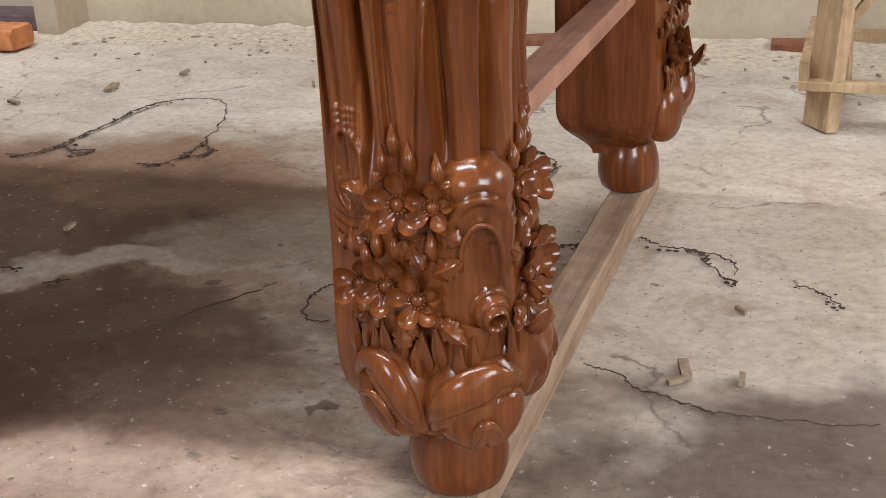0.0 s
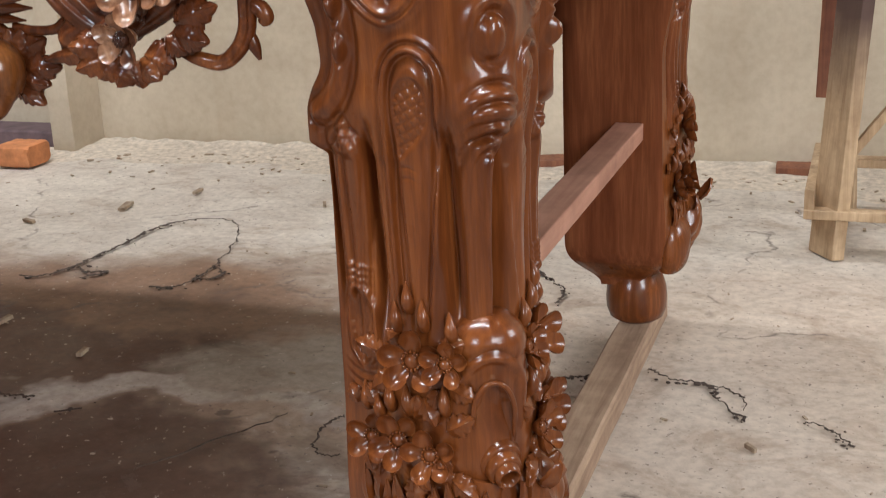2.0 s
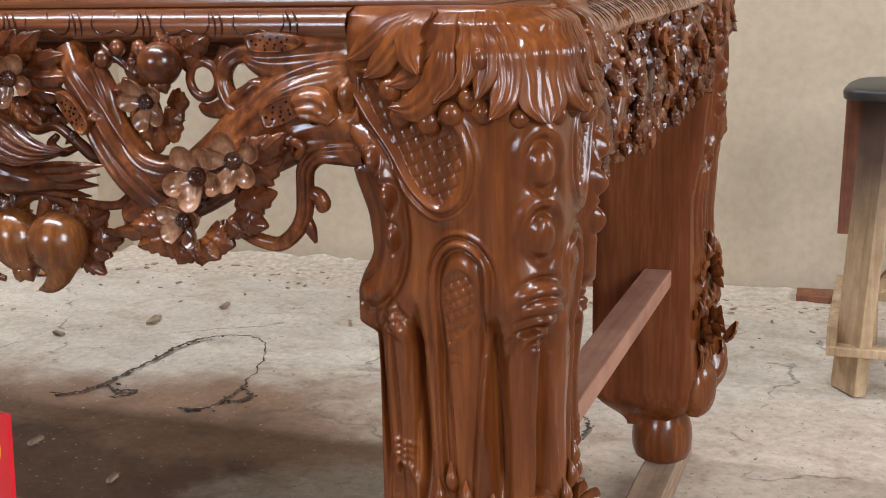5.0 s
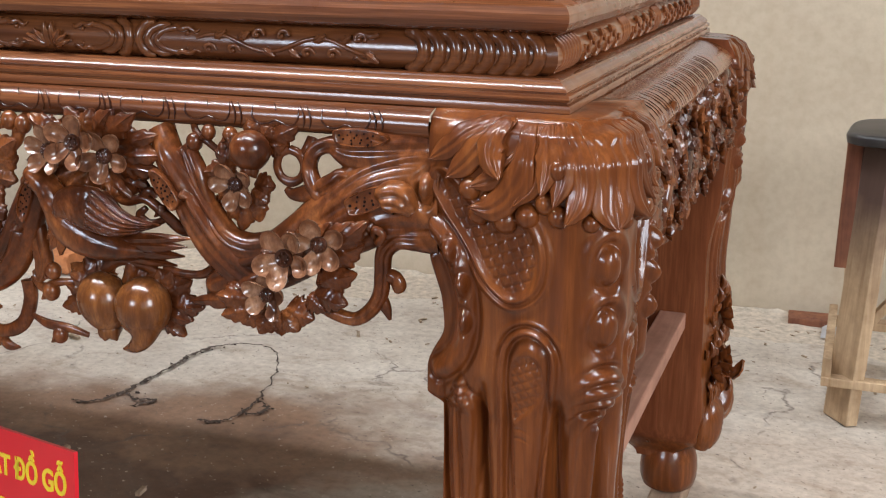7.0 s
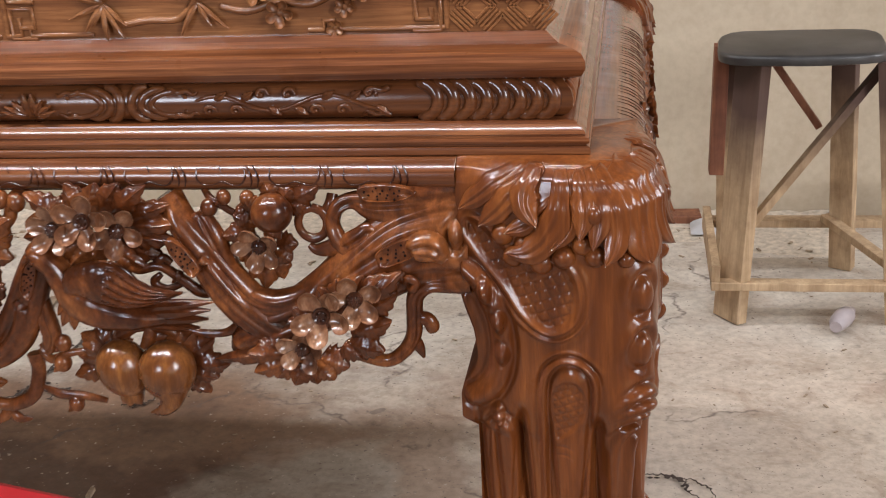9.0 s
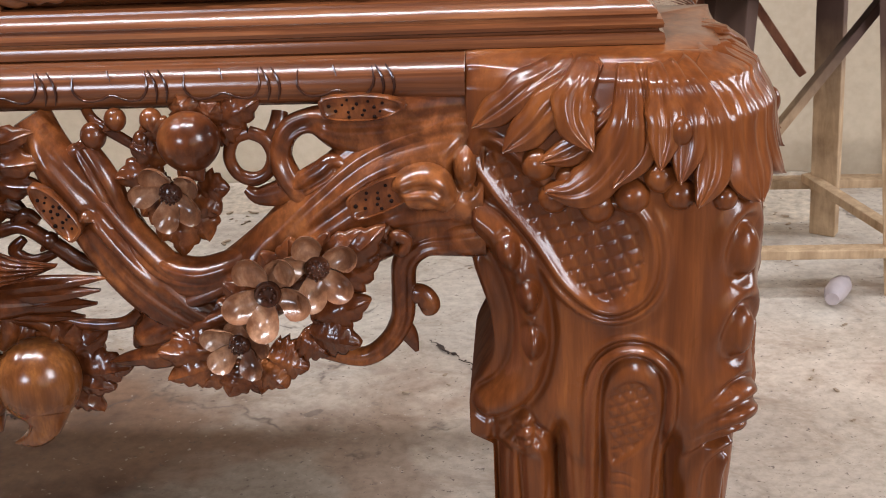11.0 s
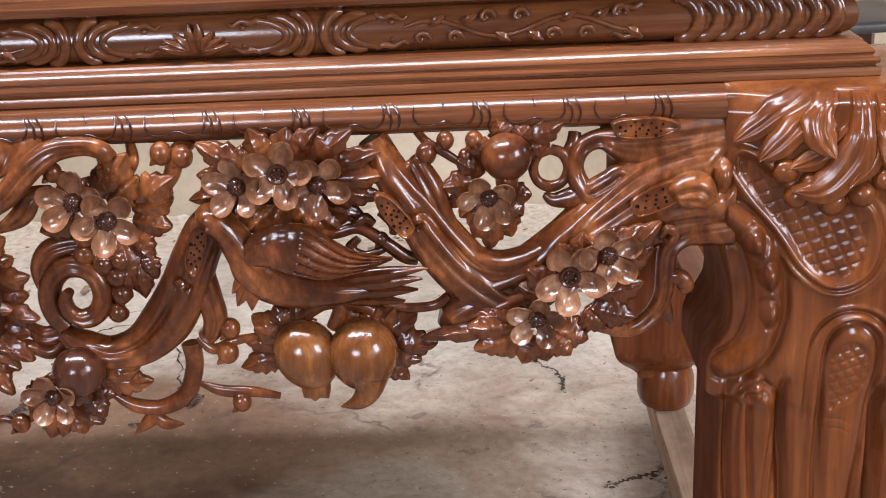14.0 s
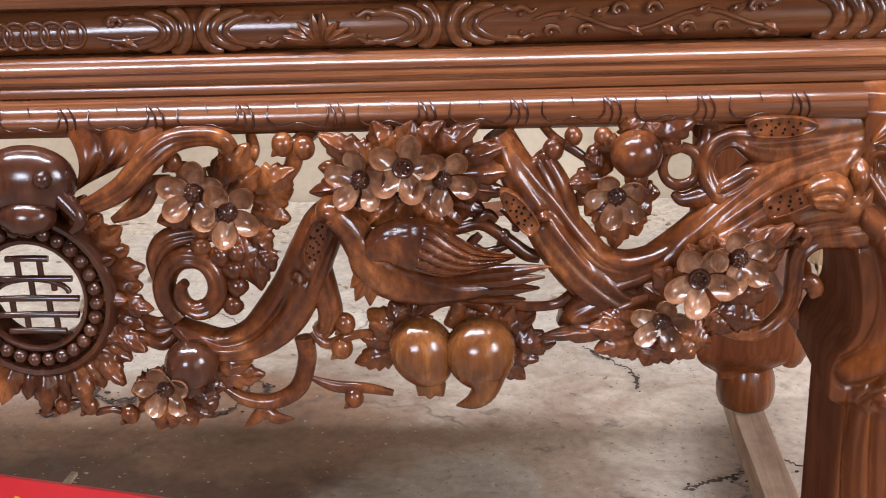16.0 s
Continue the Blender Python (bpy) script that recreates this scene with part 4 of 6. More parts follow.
apron = part("apron", carved([(-0.28, 0.694, -0.012), (-0.306, 0.695, -0.006), (-0.338, 0.688, -0.002), (-0.371, 0.668, 0), (-0.404, 0.644, 0), (-0.438, 0.622, 0), (-0.471, 0.608, 0), (-0.497, 0.596, -0.002), (-0.513, 0.582, -0.004)],
                             [0.048, 0.0465, 0.042, 0.036, 0.03, 0.027, 0.025, 0.016, 0.003], 0.02, trunk_cuts, [(0.06, -0.15, 0.012, 0.008), (0.3, 0.55, 0.007, 0.004)]), CARVE, table, "pierced apron of carved branches, blossom and pomegranates", angle=70)


def on_apron(name, m, mat=CARVE, label="", angle=60):
    return part(name, m, mat, apron, label, angle=angle)


# the limb rising to the rail, its fork and bark
on_apron("branch", carved([(-0.437, 0.598, 0), (-0.464, 0.608, 0.003), (-0.489, 0.63, 0.006), (-0.511, 0.658, 0.006), (-0.53, 0.688, 0.004), (-0.546, 0.715, 0.002), (-0.559, 0.739, -0.008)], [0.008, 0.02, 0.0235, 0.0225, 0.0185, 0.0145, 0.012], 0.017,
                          [(-0.5, -0.3, 0.0, 0.9, 0.004, 0.0035), (0.0, 0.25, 0.05, 0.8, 0.005, 0.004), (0.45, 0.5, 0.1, 1.0, 0.004, 0.0035), (-0.1, -0.55, 0.2, 0.7, 0.003, 0.003)], [(0.62, 0.1, 0.006, 0.004)]))
on_apron("branch", carved([(-0.493, 0.647, 0.006), (-0.504, 0.671, 0.008), (-0.513, 0.699, 0.008), (-0.523, 0.719, 0.006), (-0.527, 0.725, 0.004)], [0.006, 0.0085, 0.01, 0.008, 0.006], 0.011, [(0.0, 0.3, 0.1, 0.95, 0.003, 0.0025)]))
on_apron("branch", limb([(-0.538, 0.707, 0.004), (-0.531, 0.718, 0.006), (-0.525, 0.72, 0.006)], [0.006, 0.005, 0.004]))
on_apron("branch", carved([(-0.289, 0.728, -0.01), (-0.327, 0.727, -0.004), (-0.361, 0.728, -0.002), (-0.383, 0.733, 0), (-0.398, 0.727, 0.001), (-0.404, 0.711, 0.001), (-0.397, 0.693, 0.002), (-0.384, 0.68, 0)], [0.03, 0.028, 0.018, 0.0085, 0.0075, 0.0075, 0.0085, 0.01], 0.013, [(-0.3, 0.0, 0.0, 0.6, 0.003, 0.003), (0.3, 0.3, 0.2, 0.9, 0.0025, 0.0025)]))
on_apron("branch", carved([(-0.361, 0.701, 0.006), (-0.37, 0.706, 0.006), (-0.377, 0.701, 0.006), (-0.392, 0.692, 0.005), (-0.404, 0.683, 0.003)], [0.004, 0.008, 0.0095, 0.009, 0.004], 0.009, [(0.1, 0.1, 0.0, 1.0, 0.0025, 0.0022)]))
on_apron("branch", carved([(-0.506, 0.676, 0.002), (-0.498, 0.656, 0.004), (-0.483, 0.64, 0.006), (-0.461, 0.634, 0.006), (-0.438, 0.641, 0.005), (-0.418, 0.654, 0.002)], [0.008, 0.0115, 0.013, 0.0135, 0.0115, 0.006], 0.015, [(0.2, 0.0, 0.1, 0.9, 0.003, 0.003), (-0.4, -0.3, 0.0, 0.8, 0.003, 0.003)]))
# ring of twig between the small fruit and the trunk
ring = [(-0.0, 1.0), (0.71, 0.71), (1.0, 0.0), (0.71, -0.71), (0.0, -1.0), (-0.71, -0.71), (-1.0, 0.0), (-0.71, 0.71), (0.0, 1.0)]
RX, RZ_ = (-0.422, 0.712)
on_apron("branch", limb([(RX + 0.0135 * c, RZ_ + 0.015 * s, 0.002) for c, s in ring], [0.0042, 0.0045, 0.004, 0.004, 0.0045, 0.004, 0.004, 0.004, 0.0042]))
on_apron("branch", limb([(-0.408, 0.693, 0.002), (-0.402, 0.689, 0.002), (-0.419, 0.686, 0.002), (-0.427, 0.691, 0.002)], [0.006, 0.009, 0.006, 0.003]))
on_apron("branch", limb([(-0.413, 0.719, 0), (-0.405, 0.729, 0), (-0.403, 0.738, -0.004)], [0.004, 0.0055, 0.005]))
# bracket and hook over the opening
on_apron("branch", carved([(-0.28, 0.655, -0.004), (-0.302, 0.655, 0), (-0.319, 0.653, 0.002), (-0.331, 0.641, 0.003), (-0.333, 0.621, 0.003), (-0.335, 0.602, 0.003), (-0.344, 0.586, 0.003), (-0.36, 0.575, 0.003), (-0.381, 0.578, 0.003), (-0.398, 0.583, 0.003)],
                          [0.0145, 0.0115, 0.0095, 0.0082, 0.0078, 0.0075, 0.007, 0.0065, 0.006, 0.003], 0.011, [(0.1, 0.2, 0.05, 0.9, 0.0028, 0.0022), (-0.45, -0.3, 0.0, 0.5, 0.002, 0.002)]))
on_apron("branch", limb([(-0.331, 0.614, 0), (-0.326, 0.619, 0.003), (-0.32, 0.618, 0.004), (-0.317, 0.611, 0.004), (-0.321, 0.607, 0.004)], [0.006, 0.0068, 0.0068, 0.007, 0.004]))
on_apron("branch", limb([(-0.337, 0.599, 0), (-0.331, 0.588, 0), (-0.327, 0.577, 0)], [0.0065, 0.0055, 0.0015]))
on_apron("branch", carved([(-0.3, 0.681, 0.012), (-0.312, 0.693, 0.014), (-0.327, 0.693, 0.014), (-0.336, 0.688, 0.012)], [0.006, 0.0155, 0.0125, 0.002], 0.013, [(-0.3, 0.0, 0.0, 1.0, 0.004, 0.003), (0.4, 0.4, 0.0, 0.9, 0.003, 0.0025)]))
on_apron("branch", limb([(-0.338, 0.657, 0.012), (-0.334, 0.664, 0.017), (-0.328, 0.66, 0.016), (-0.331, 0.653, 0.016), (-0.336, 0.654, 0.013)], [0.003, 0.004, 0.004, 0.004, 0.003]))

# second trunk on the far side of the bird, with its roots and lower branch
on_apron("branch", carved([(-0.677, 0.692, 0), (-0.691, 0.674, 0.003), (-0.703, 0.651, 0.005), (-0.716, 0.623, 0.005), (-0.733, 0.596, 0.004), (-0.755, 0.576, 0.003), (-0.781, 0.569, 0.002), (-0.804, 0.576, 0), (-0.82, 0.587, 0)], [0.008, 0.0165, 0.0185, 0.02, 0.021, 0.0175, 0.014, 0.012, 0.007], 0.017,
                          [(-0.4, -0.1, 0.02, 0.8, 0.0045, 0.0035), (0.2, 0.4, 0.1, 0.9, 0.0045, 0.0035), (-0.05, -0.5, 0.35, 0.95, 0.0035, 0.003), (0.65, 0.6, 0.1, 0.7, 0.003, 0.003)], [(0.34, -0.1, 0.006, 0.004)]))
on_apron("branch", carved([(-0.698, 0.639, 0.004), (-0.696, 0.615, 0.004), (-0.694, 0.595, 0.003), (-0.701, 0.58, 0.003), (-0.707, 0.586, 0.003)], [0.008, 0.0105, 0.01, 0.0065, 0.003], 0.01, [(0.1, 0.1, 0.0, 1.0, 0.0025, 0.002)]))
on_apron("branch", limb([(-0.717, 0.574, 0), (-0.716, 0.554, 0), (-0.725, 0.529, 0.002), (-0.747, 0.517, 0.002), (-0.77, 0.52, 0.002), (-0.788, 0.531, 0)], [0.008, 0.0075, 0.0075, 0.007, 0.006, 0.003]))
on_apron("branch", limb([(-0.749, 0.516, 0), (-0.759, 0.505, 0.003), (-0.773, 0.493, 0.004)], [0.006, 0.006, 0.001], 0.6))
on_apron("branch", limb([(-0.757, 0.512, 0), (-0.745, 0.503, 0.004), (-0.73, 0.502, 0.004)], [0.005, 0.006, 0.001], 0.6))
on_apron("branch", limb([(-0.71, 0.579, 0), (-0.698, 0.569, 0.003), (-0.68, 0.576, 0.004), (-0.659, 0.579, 0.002)], [0.004, 0.0048, 0.0042, 0.003]))
on_apron("branch", limb([(-0.715, 0.539, 0.002), (-0.694, 0.532, 0.005), (-0.668, 0.53, 0.005), (-0.647, 0.525, 0.004)], [0.002, 0.0052, 0.0048, 0.003], 0.7))
# rolled scroll beside the medallion, tufted on its back
curl = []
CX, CZ = (-0.799, 0.62)
for k in range(17):
    a, r = -2.2 - k * 0.5, 0.031 - 0.00135 * k
    curl.append((CX + r * math.cos(a) * 0.92, CZ + r * math.sin(a) * 1.08, 0.002 + 0.0007 * k))
on_apron("branch", carved(curl, [0.0095] * 6 + [0.0085] * 6 + [0.007, 0.0065, 0.006, 0.005, 0.004], 0.011, [(0.0, 0.1, 0.0, 0.95, 0.0022, 0.002)], k=8, across=24))
for px, pz, qx, qz in ((0.018, 0.026, 0.03, 0.03), (0.026, 0.016, 0.04, 0.018), (0.028, 0.002, 0.042, 0.002), (0.024, -0.012, 0.036, -0.016), (0.006, 0.032, 0.012, 0.042), (0.034, 0.026, 0.04, 0.036)):
    on_apron("branch", limb([(CX + px, CZ + pz, 0.002), (CX + 0.5 * (px + qx), CZ + 0.5 * (pz + qz), 0.009), (CX + qx, CZ + qz, 0.006)], [0.0075, 0.0085, 0.0035]))
on_apron("branch", carved([(-0.83, 0.624, 0), (-0.829, 0.644, 0.002), (-0.817, 0.66, 0.003), (-0.794, 0.665, 0.003), (-0.774, 0.662, 0.004), (-0.767, 0.659, 0.003)], [0.005, 0.0085, 0.0095, 0.0075, 0.005, 0.003], 0.01, [(0.1, -0.2, 0.0, 1.0, 0.0025, 0.0022)]))
on_apron("branch", carved([(-0.82, 0.587, 0), (-0.834, 0.585, 0.002), (-0.846, 0.59, 0), (-0.855, 0.595, 0)], [0.008, 0.0085, 0.006, 0.003], 0.009, [(0.0, 0.0, 0.0, 1.0, 0.002, 0.002)]))
on_apron("branch", limb([(-0.877, 0.549, 0), (-0.855, 0.576, 0.002), (-0.832, 0.57, 0.002), (-0.821, 0.58, 0)], [0.006, 0.006, 0.006, 0.005]))
# twigs that hang from the rail
on_apron("branch", limb([(-0.7, 0.741, -0.014), (-0.709, 0.734, 0.002), (-0.715, 0.717, 0.003), (-0.728, 0.704, 0.003), (-0.745, 0.693, 0)], [0.0065, 0.007, 0.0065, 0.0055, 0.004]))
on_apron("branch", limb([(-0.748, 0.74, -0.012), (-0.744, 0.73, 0), (-0.749, 0.717, 0)], [0.004, 0.005, 0.003]))
on_apron("branch", limb([(-0.528, 0.747, -0.012), (-0.517, 0.737, 0.002), (-0.502, 0.727, 0.004), (-0.483, 0.713, 0.002)], [0.0032, 0.0036, 0.0036, 0.003]))
on_apron("branch", limb([(-0.616, 0.688, 0.004), (-0.609, 0.674, 0.006), (-0.594, 0.666, 0.006), (-0.573, 0.67, 0.006), (-0.556, 0.66, 0.006), (-0.539, 0.645, 0.004), (-0.528, 0.641, 0.002)], [0.0035, 0.0042, 0.0045, 0.0048, 0.0052, 0.0058, 0.005]))
on_apron("branch", limb([(-0.578, 0.669, 0.006), (-0.568, 0.678, 0.006), (-0.56, 0.673, 0.006)], [0.004, 0.0048, 0.003]))
on_apron("branch", limb([(-0.573, 0.661, 0.004), (-0.58, 0.653, 0.005), (-0.569, 0.646, 0.004), (-0.552, 0.652, 0.004)], [0.003, 0.0045, 0.004, 0.003]))
on_apron("branch", limb([(-0.556, 0.682, 0.004), (-0.545, 0.673, 0.006), (-0.546, 0.664, 0.006)], [0.003, 0.005, 0.003]))
on_apron("branch", limb([(-0.558, 0.604, 0.002), (-0.539, 0.6, 0.003), (-0.517, 0.601, 0.003), (-0.503, 0.608, 0.003)], [0.003, 0.0042, 0.0042, 0.006]))

rnd = random.Random(7)


def leaf_to(name, base, tip, width, teeth=5, bend=0.14, mat=None, turn=0.0):
    """One leaf from base to tip, both (x, z, how far it stands out)."""
    return on_apron(name, leaf(Mesh(), A(*base), A(*tip), width, (turn + 0.25 * (rnd.random() - 0.5), -1, 0.2 * (rnd.random() - 0.3)), teeth, bend, 0.0028), mat or CARVE, angle=80)


def fan(root, tips, width, teeth=5, o=0.006, lift=0.004):
    """Leaves that spread from one root to each of the tips."""
    for x, z in tips:
        q = 0.3
        leaf_to("leaf", (root[0] + (x - root[0]) * q, root[1] + (z - root[1]) * q, o), (x, z, o + lift * (2 * rnd.random() - 0.7)), width * (0.9 + 0.25 * rnd.random()), teeth)


def blossom(c, r, spin, tilt=(0.0, 0.0), open_heart=False):
    """Five hollow, round-ended petals round a beaded heart."""
    c0, F = A(*c), frame_of((tilt[0], -1, tilt[1]), spin)
    m = petals(Mesh(), c0, F, r, spin)
    flower_ob = on_apron("blossom", m, BLOSSOM_SHEEN, angle=75)
    heart = Mesh()
    if open_heart:
        heart.grid([[c0 + F @ Vector((rr * r * math.cos(b), rr * r * math.sin(b), h * r)) for b in [2 * math.pi * k / 20 for k in range(20)]] for rr, h in ((0.3, 0.0), (0.3, 0.2), (0.26, 0.25), (0.2, 0.22), (0.12, 0.1))], True, True, True)
        for k in range(6):
            b = 2 * math.pi * k / 6
            heart.ball(c0 + F @ Vector((0.15 * r * math.cos(b), 0.15 * r * math.sin(b), 0.2 * r)), 0.05 * r, 7, 5)
    else:
        heart.ball(c0 + F @ Vector((0, 0, 0.12 * r)), r * 0.31, 18, 10, (1, 1, 0.85), F)
        for k in range(22):
            b, q = 2.4 * k, 0.058 * math.sqrt(k + 0.4)
            heart.ball(c0 + F @ Vector((q * r * math.cos(b), q * r * math.sin(b), 0.385 * r - 1.35 * q * q * r)), r * 0.042, 6, 4)
    part("flower_heart", heart, DARKWOOD, flower_ob)


# leaves first, then the blossom that lies on them: over the bird
fan((-0.632, 0.71), [(-0.691, 0.745), (-0.674, 0.734), (-0.65, 0.754), (-0.621, 0.754), (-0.597, 0.754), (-0.571, 0.753)], 0.0135, 5, 0.012)
fan((-0.632, 0.71), [(-0.702, 0.698), (-0.694, 0.718), (-0.551, 0.733), (-0.546, 0.714), (-0.551, 0.696), (-0.557, 0.716)], 0.013, 5, 0.006)
fan((-0.624, 0.703), [(-0.586, 0.669), (-0.568, 0.678), (-0.643, 0.667), (-0.66, 0.67), (-0.677, 0.678), (-0.608, 0.671)], 0.0125, 4, 0.002)
blossom((-0.659, 0.714, 0.026), 0.0245, 0.35, (-0.3, 0.05))
blossom((-0.6, 0.713, 0.026), 0.0245, 0.85, (0.25, 0.0))
blossom((-0.627, 0.725, 0.034), 0.0262, 0.05, (0.05, 0.1), True)
# beside the medallion
fan((-0.777, 0.689), [(-0.746, 0.738), (-0.739, 0.718), (-0.763, 0.731), (-0.803, 0.724), (-0.823, 0.676), (-0.793, 0.664)], 0.0125, 4, 0.006)
fan((-0.762, 0.687), [(-0.715, 0.7), (-0.719, 0.675), (-0.736, 0.65), (-0.752, 0.623), (-0.764, 0.64), (-0.711, 0.718), (-0.774, 0.654)], 0.014, 5, 0.004)
fan((-0.749, 0.659), [(-0.746, 0.618), (-0.734, 0.635), (-0.762, 0.626)], 0.0105, 4, 0.008)
blossom((-0.785, 0.706, 0.026), 0.026, 0.2, (-0.1, 0.1))
blossom((-0.761, 0.692, 0.03), 0.0255, 0.75, (0.15, 0.0))
# on the trunk
fan((-0.4, 0.623), [(-0.399, 0.665), (-0.375, 0.668), (-0.354, 0.67), (-0.34, 0.672), (-0.345, 0.65), (-0.418, 0.656)], 0.0135, 5, 0.018)
fan((-0.407, 0.604), [(-0.359, 0.594), (-0.352, 0.622), (-0.38, 0.584), (-0.443, 0.637), (-0.449, 0.623)], 0.0125, 5, 0.018)
fan((-0.433, 0.587), [(-0.481, 0.6), (-0.491, 0.589), (-0.486, 0.57), (-0.468, 0.562), (-0.448, 0.556), (-0.428, 0.555), (-0.409, 0.562), (-0.395, 0.574)], 0.0135, 5, 0.016)
leaf_to("leaf", (-0.439, 0.591, 0.014), (-0.528, 0.575, 0.006), 0.0105, 4, 0.05)
blossom((-0.382, 0.65, 0.03), 0.0255, 0.55, (0.2, 0.0))
blossom((-0.435, 0.597, 0.024), 0.0235, 0.15, (-0.2, -0.15))
blossom((-0.411, 0.637, 0.038), 0.0275, 0.9, (0.0, 0.05), True)
# round the small pomegranate
fan((-0.464, 0.706), [(-0.483, 0.743), (-0.494, 0.723), (-0.506, 0.702), (-0.503, 0.685), (-0.493, 0.676), (-0.487, 0.671)], 0.0115, 4, 0.004)
fan((-0.466, 0.693), [(-0.471, 0.648), (-0.453, 0.658), (-0.444, 0.676), (-0.483, 0.659), (-0.437, 0.692)], 0.0115, 4, 0.004)
fan((-0.452, 0.728), [(-0.413, 0.748), (-0.425, 0.731), (-0.463, 0.754), (-0.438, 0.747)], 0.0105, 4, 0.004)
blossom((-0.47, 0.695, 0.014), 0.0235, 0.62, (-0.1, -0.25))
# below the medallion's side
fan((-0.813, 0.544), [(-0.783, 0.564), (-0.777, 0.549), (-0.784, 0.531), (-0.793, 0.513), (-0.759, 0.557), (-0.751, 0.542)], 0.0125, 5, 0.004)
fan((-0.831, 0.531), [(-0.862, 0.531), (-0.857, 0.513), (-0.833, 0.494), (-0.811, 0.499), (-0.796, 0.506), (-0.847, 0.547), (-0.844, 0.492)], 0.0125, 5, 0.004)
blossom((-0.827, 0.541, 0.022), 0.0235, 0.4, (-0.15, -0.1))
# fans of leaves behind the pair of fruit
fan((-0.625, 0.566), [(-0.665, 0.596), (-0.673, 0.575), (-0.677, 0.551), (-0.663, 0.588), (-0.646, 0.605), (-0.628, 0.608)], 0.0125, 5, 0.0)
fan((-0.576, 0.566), [(-0.548, 0.602), (-0.531, 0.593), (-0.515, 0.569), (-0.529, 0.553), (-0.54, 0.535), (-0.562, 0.602), (-0.593, 0.605)], 0.0125, 5, 0.0)


def pomegranate(c, r, tall, lean, tip, mat, label):
    """A plump fruit with a wrapped seam and a pointed crown; tip: 'star' or 'hook'."""
    c0 = A(*c)
    rows = []
    for i in range(31):
        t = i / 30
        th = math.pi * (0.03 + 0.9 * t)
        row = []
        for k in range(52):
            a = 2 * math.pi * k / 52
            seam = math.exp(-((a - 4.35 - 0.5 * t) / 0.09) ** 2) * max(0, 1 - t / 0.4) + 0.8 * math.exp(-((a - 5.25 + 0.9 * t) / 0.09) ** 2) * max(0, 1 - t / 0.36)
            rr = r * math.sin(th) * (1 + 0.06 * math.sin(math.pi * t)) * (1 - 0.16 * t * t) * (1 - 0.11 * seam)
            row.append((c0.x + rr * math.cos(a) + lean * t * t * r, c0.y + rr * math.sin(a) * 0.9, c0.z + r * tall * math.cos(th)))
        rows.append(row)
    fruit = on_apron("pomegranate", Mesh().grid(rows[::-1], True, True, True), mat, label)
    tx, tz = c0.x + lean * r, c0.z - r * tall
    if tip == "hook":
        part("crown_lobe", Mesh().tube([(tx + r * 0.1, c0.y - 0.005, tz + r * 0.42), (tx + 0.06 * r, c0.y - 0.008, tz + r * 0.05), (tx - r * 0.25, c0.y - 0.009, tz - r * 0.25), (tx - r * 0.72, c0.y - 0.008, tz - r * 0.4)], [r * 0.62, r * 0.4, r * 0.24, 0.0008], 16), mat, fruit)
    else:
        for a in (200, 265, 330, 90):
            ca, sa = math.cos(radians(a)), math.sin(radians(a))
            part("crown_lobe", Mesh().tube([(tx, c0.y, tz + r * 0.32), (tx + r * 0.24 * ca, c0.y + r * 0.28 * sa, tz), (tx + r * 0.42 * ca, c0.y + r * 0.36 * sa, tz - r * 0.24)], [r * 0.42, r * 0.3, 0.0008], 10), mat, fruit)


pomegranate((-0.623, 0.565, 0.012), 0.0262, 1.16, 0.3, "star", FRUIT, "glossy carved pomegranate")
pomegranate((-0.575, 0.565, 0.015), 0.0278, 1.1, 0.0, "hook", FRUIT, "glossy carved pomegranate with a hooked tip")
pomegranate((-0.456, 0.725, 0.014), 0.019, 1.0, 0.0, "star", CARVE, "small glossy carved pomegranate")
pomegranate((-0.806, 0.558, 0.016), 0.0215, 1.02, -0.1, "star", DARKWOOD, "small dark carved pomegranate")
for x, z, r in ((-0.502, 0.738, 0.0072), (-0.517, 0.728, 0.0085), (-0.48, 0.737, 0.0075), (-0.487, 0.725, 0.006), (-0.72, 0.736, 0.0092), (-0.704, 0.733, 0.009), (-0.682, 0.588, 0.0088), (-0.686, 0.567, 0.0095), (-0.679, 0.522, 0.0085), (-0.866, 0.508, 0.0085), (-0.899, 0.516, 0.008), (-0.922, 0.516, 0.007), (-0.806, 0.724, 0.008), (-0.762, 0.734, 0.0085), (-0.555, 0.66, 0.006), (-0.543, 0.671, 0.0055), (-0.604, 0.674, 0.006)):
    bud = on_apron("bud", Mesh().ball(A(x, z, 0.006), r, 16, 11, (0.95, 0.9, 1.05)))
    part("bud_tip", Mesh().tube([A(x - r * 0.5, z - r * 0.5, 0.01), A(x - r * 0.9, z - r * 0.85, 0.011)], [r * 0.4, 0.0008], 8), CARVE, bud)
for pts in ([(-0.867, 0.506), (-0.881, 0.511), (-0.896, 0.508)], [(-0.867, 0.506), (-0.85, 0.515), (-0.837, 0.523)], [(-0.9, 0.515), (-0.911, 0.518), (-0.923, 0.515), (-0.943, 0.508)]):
    on_apron("branch", limb([(p[0], p[1], 0.003) for p in pts], [0.0032] * len(pts)))
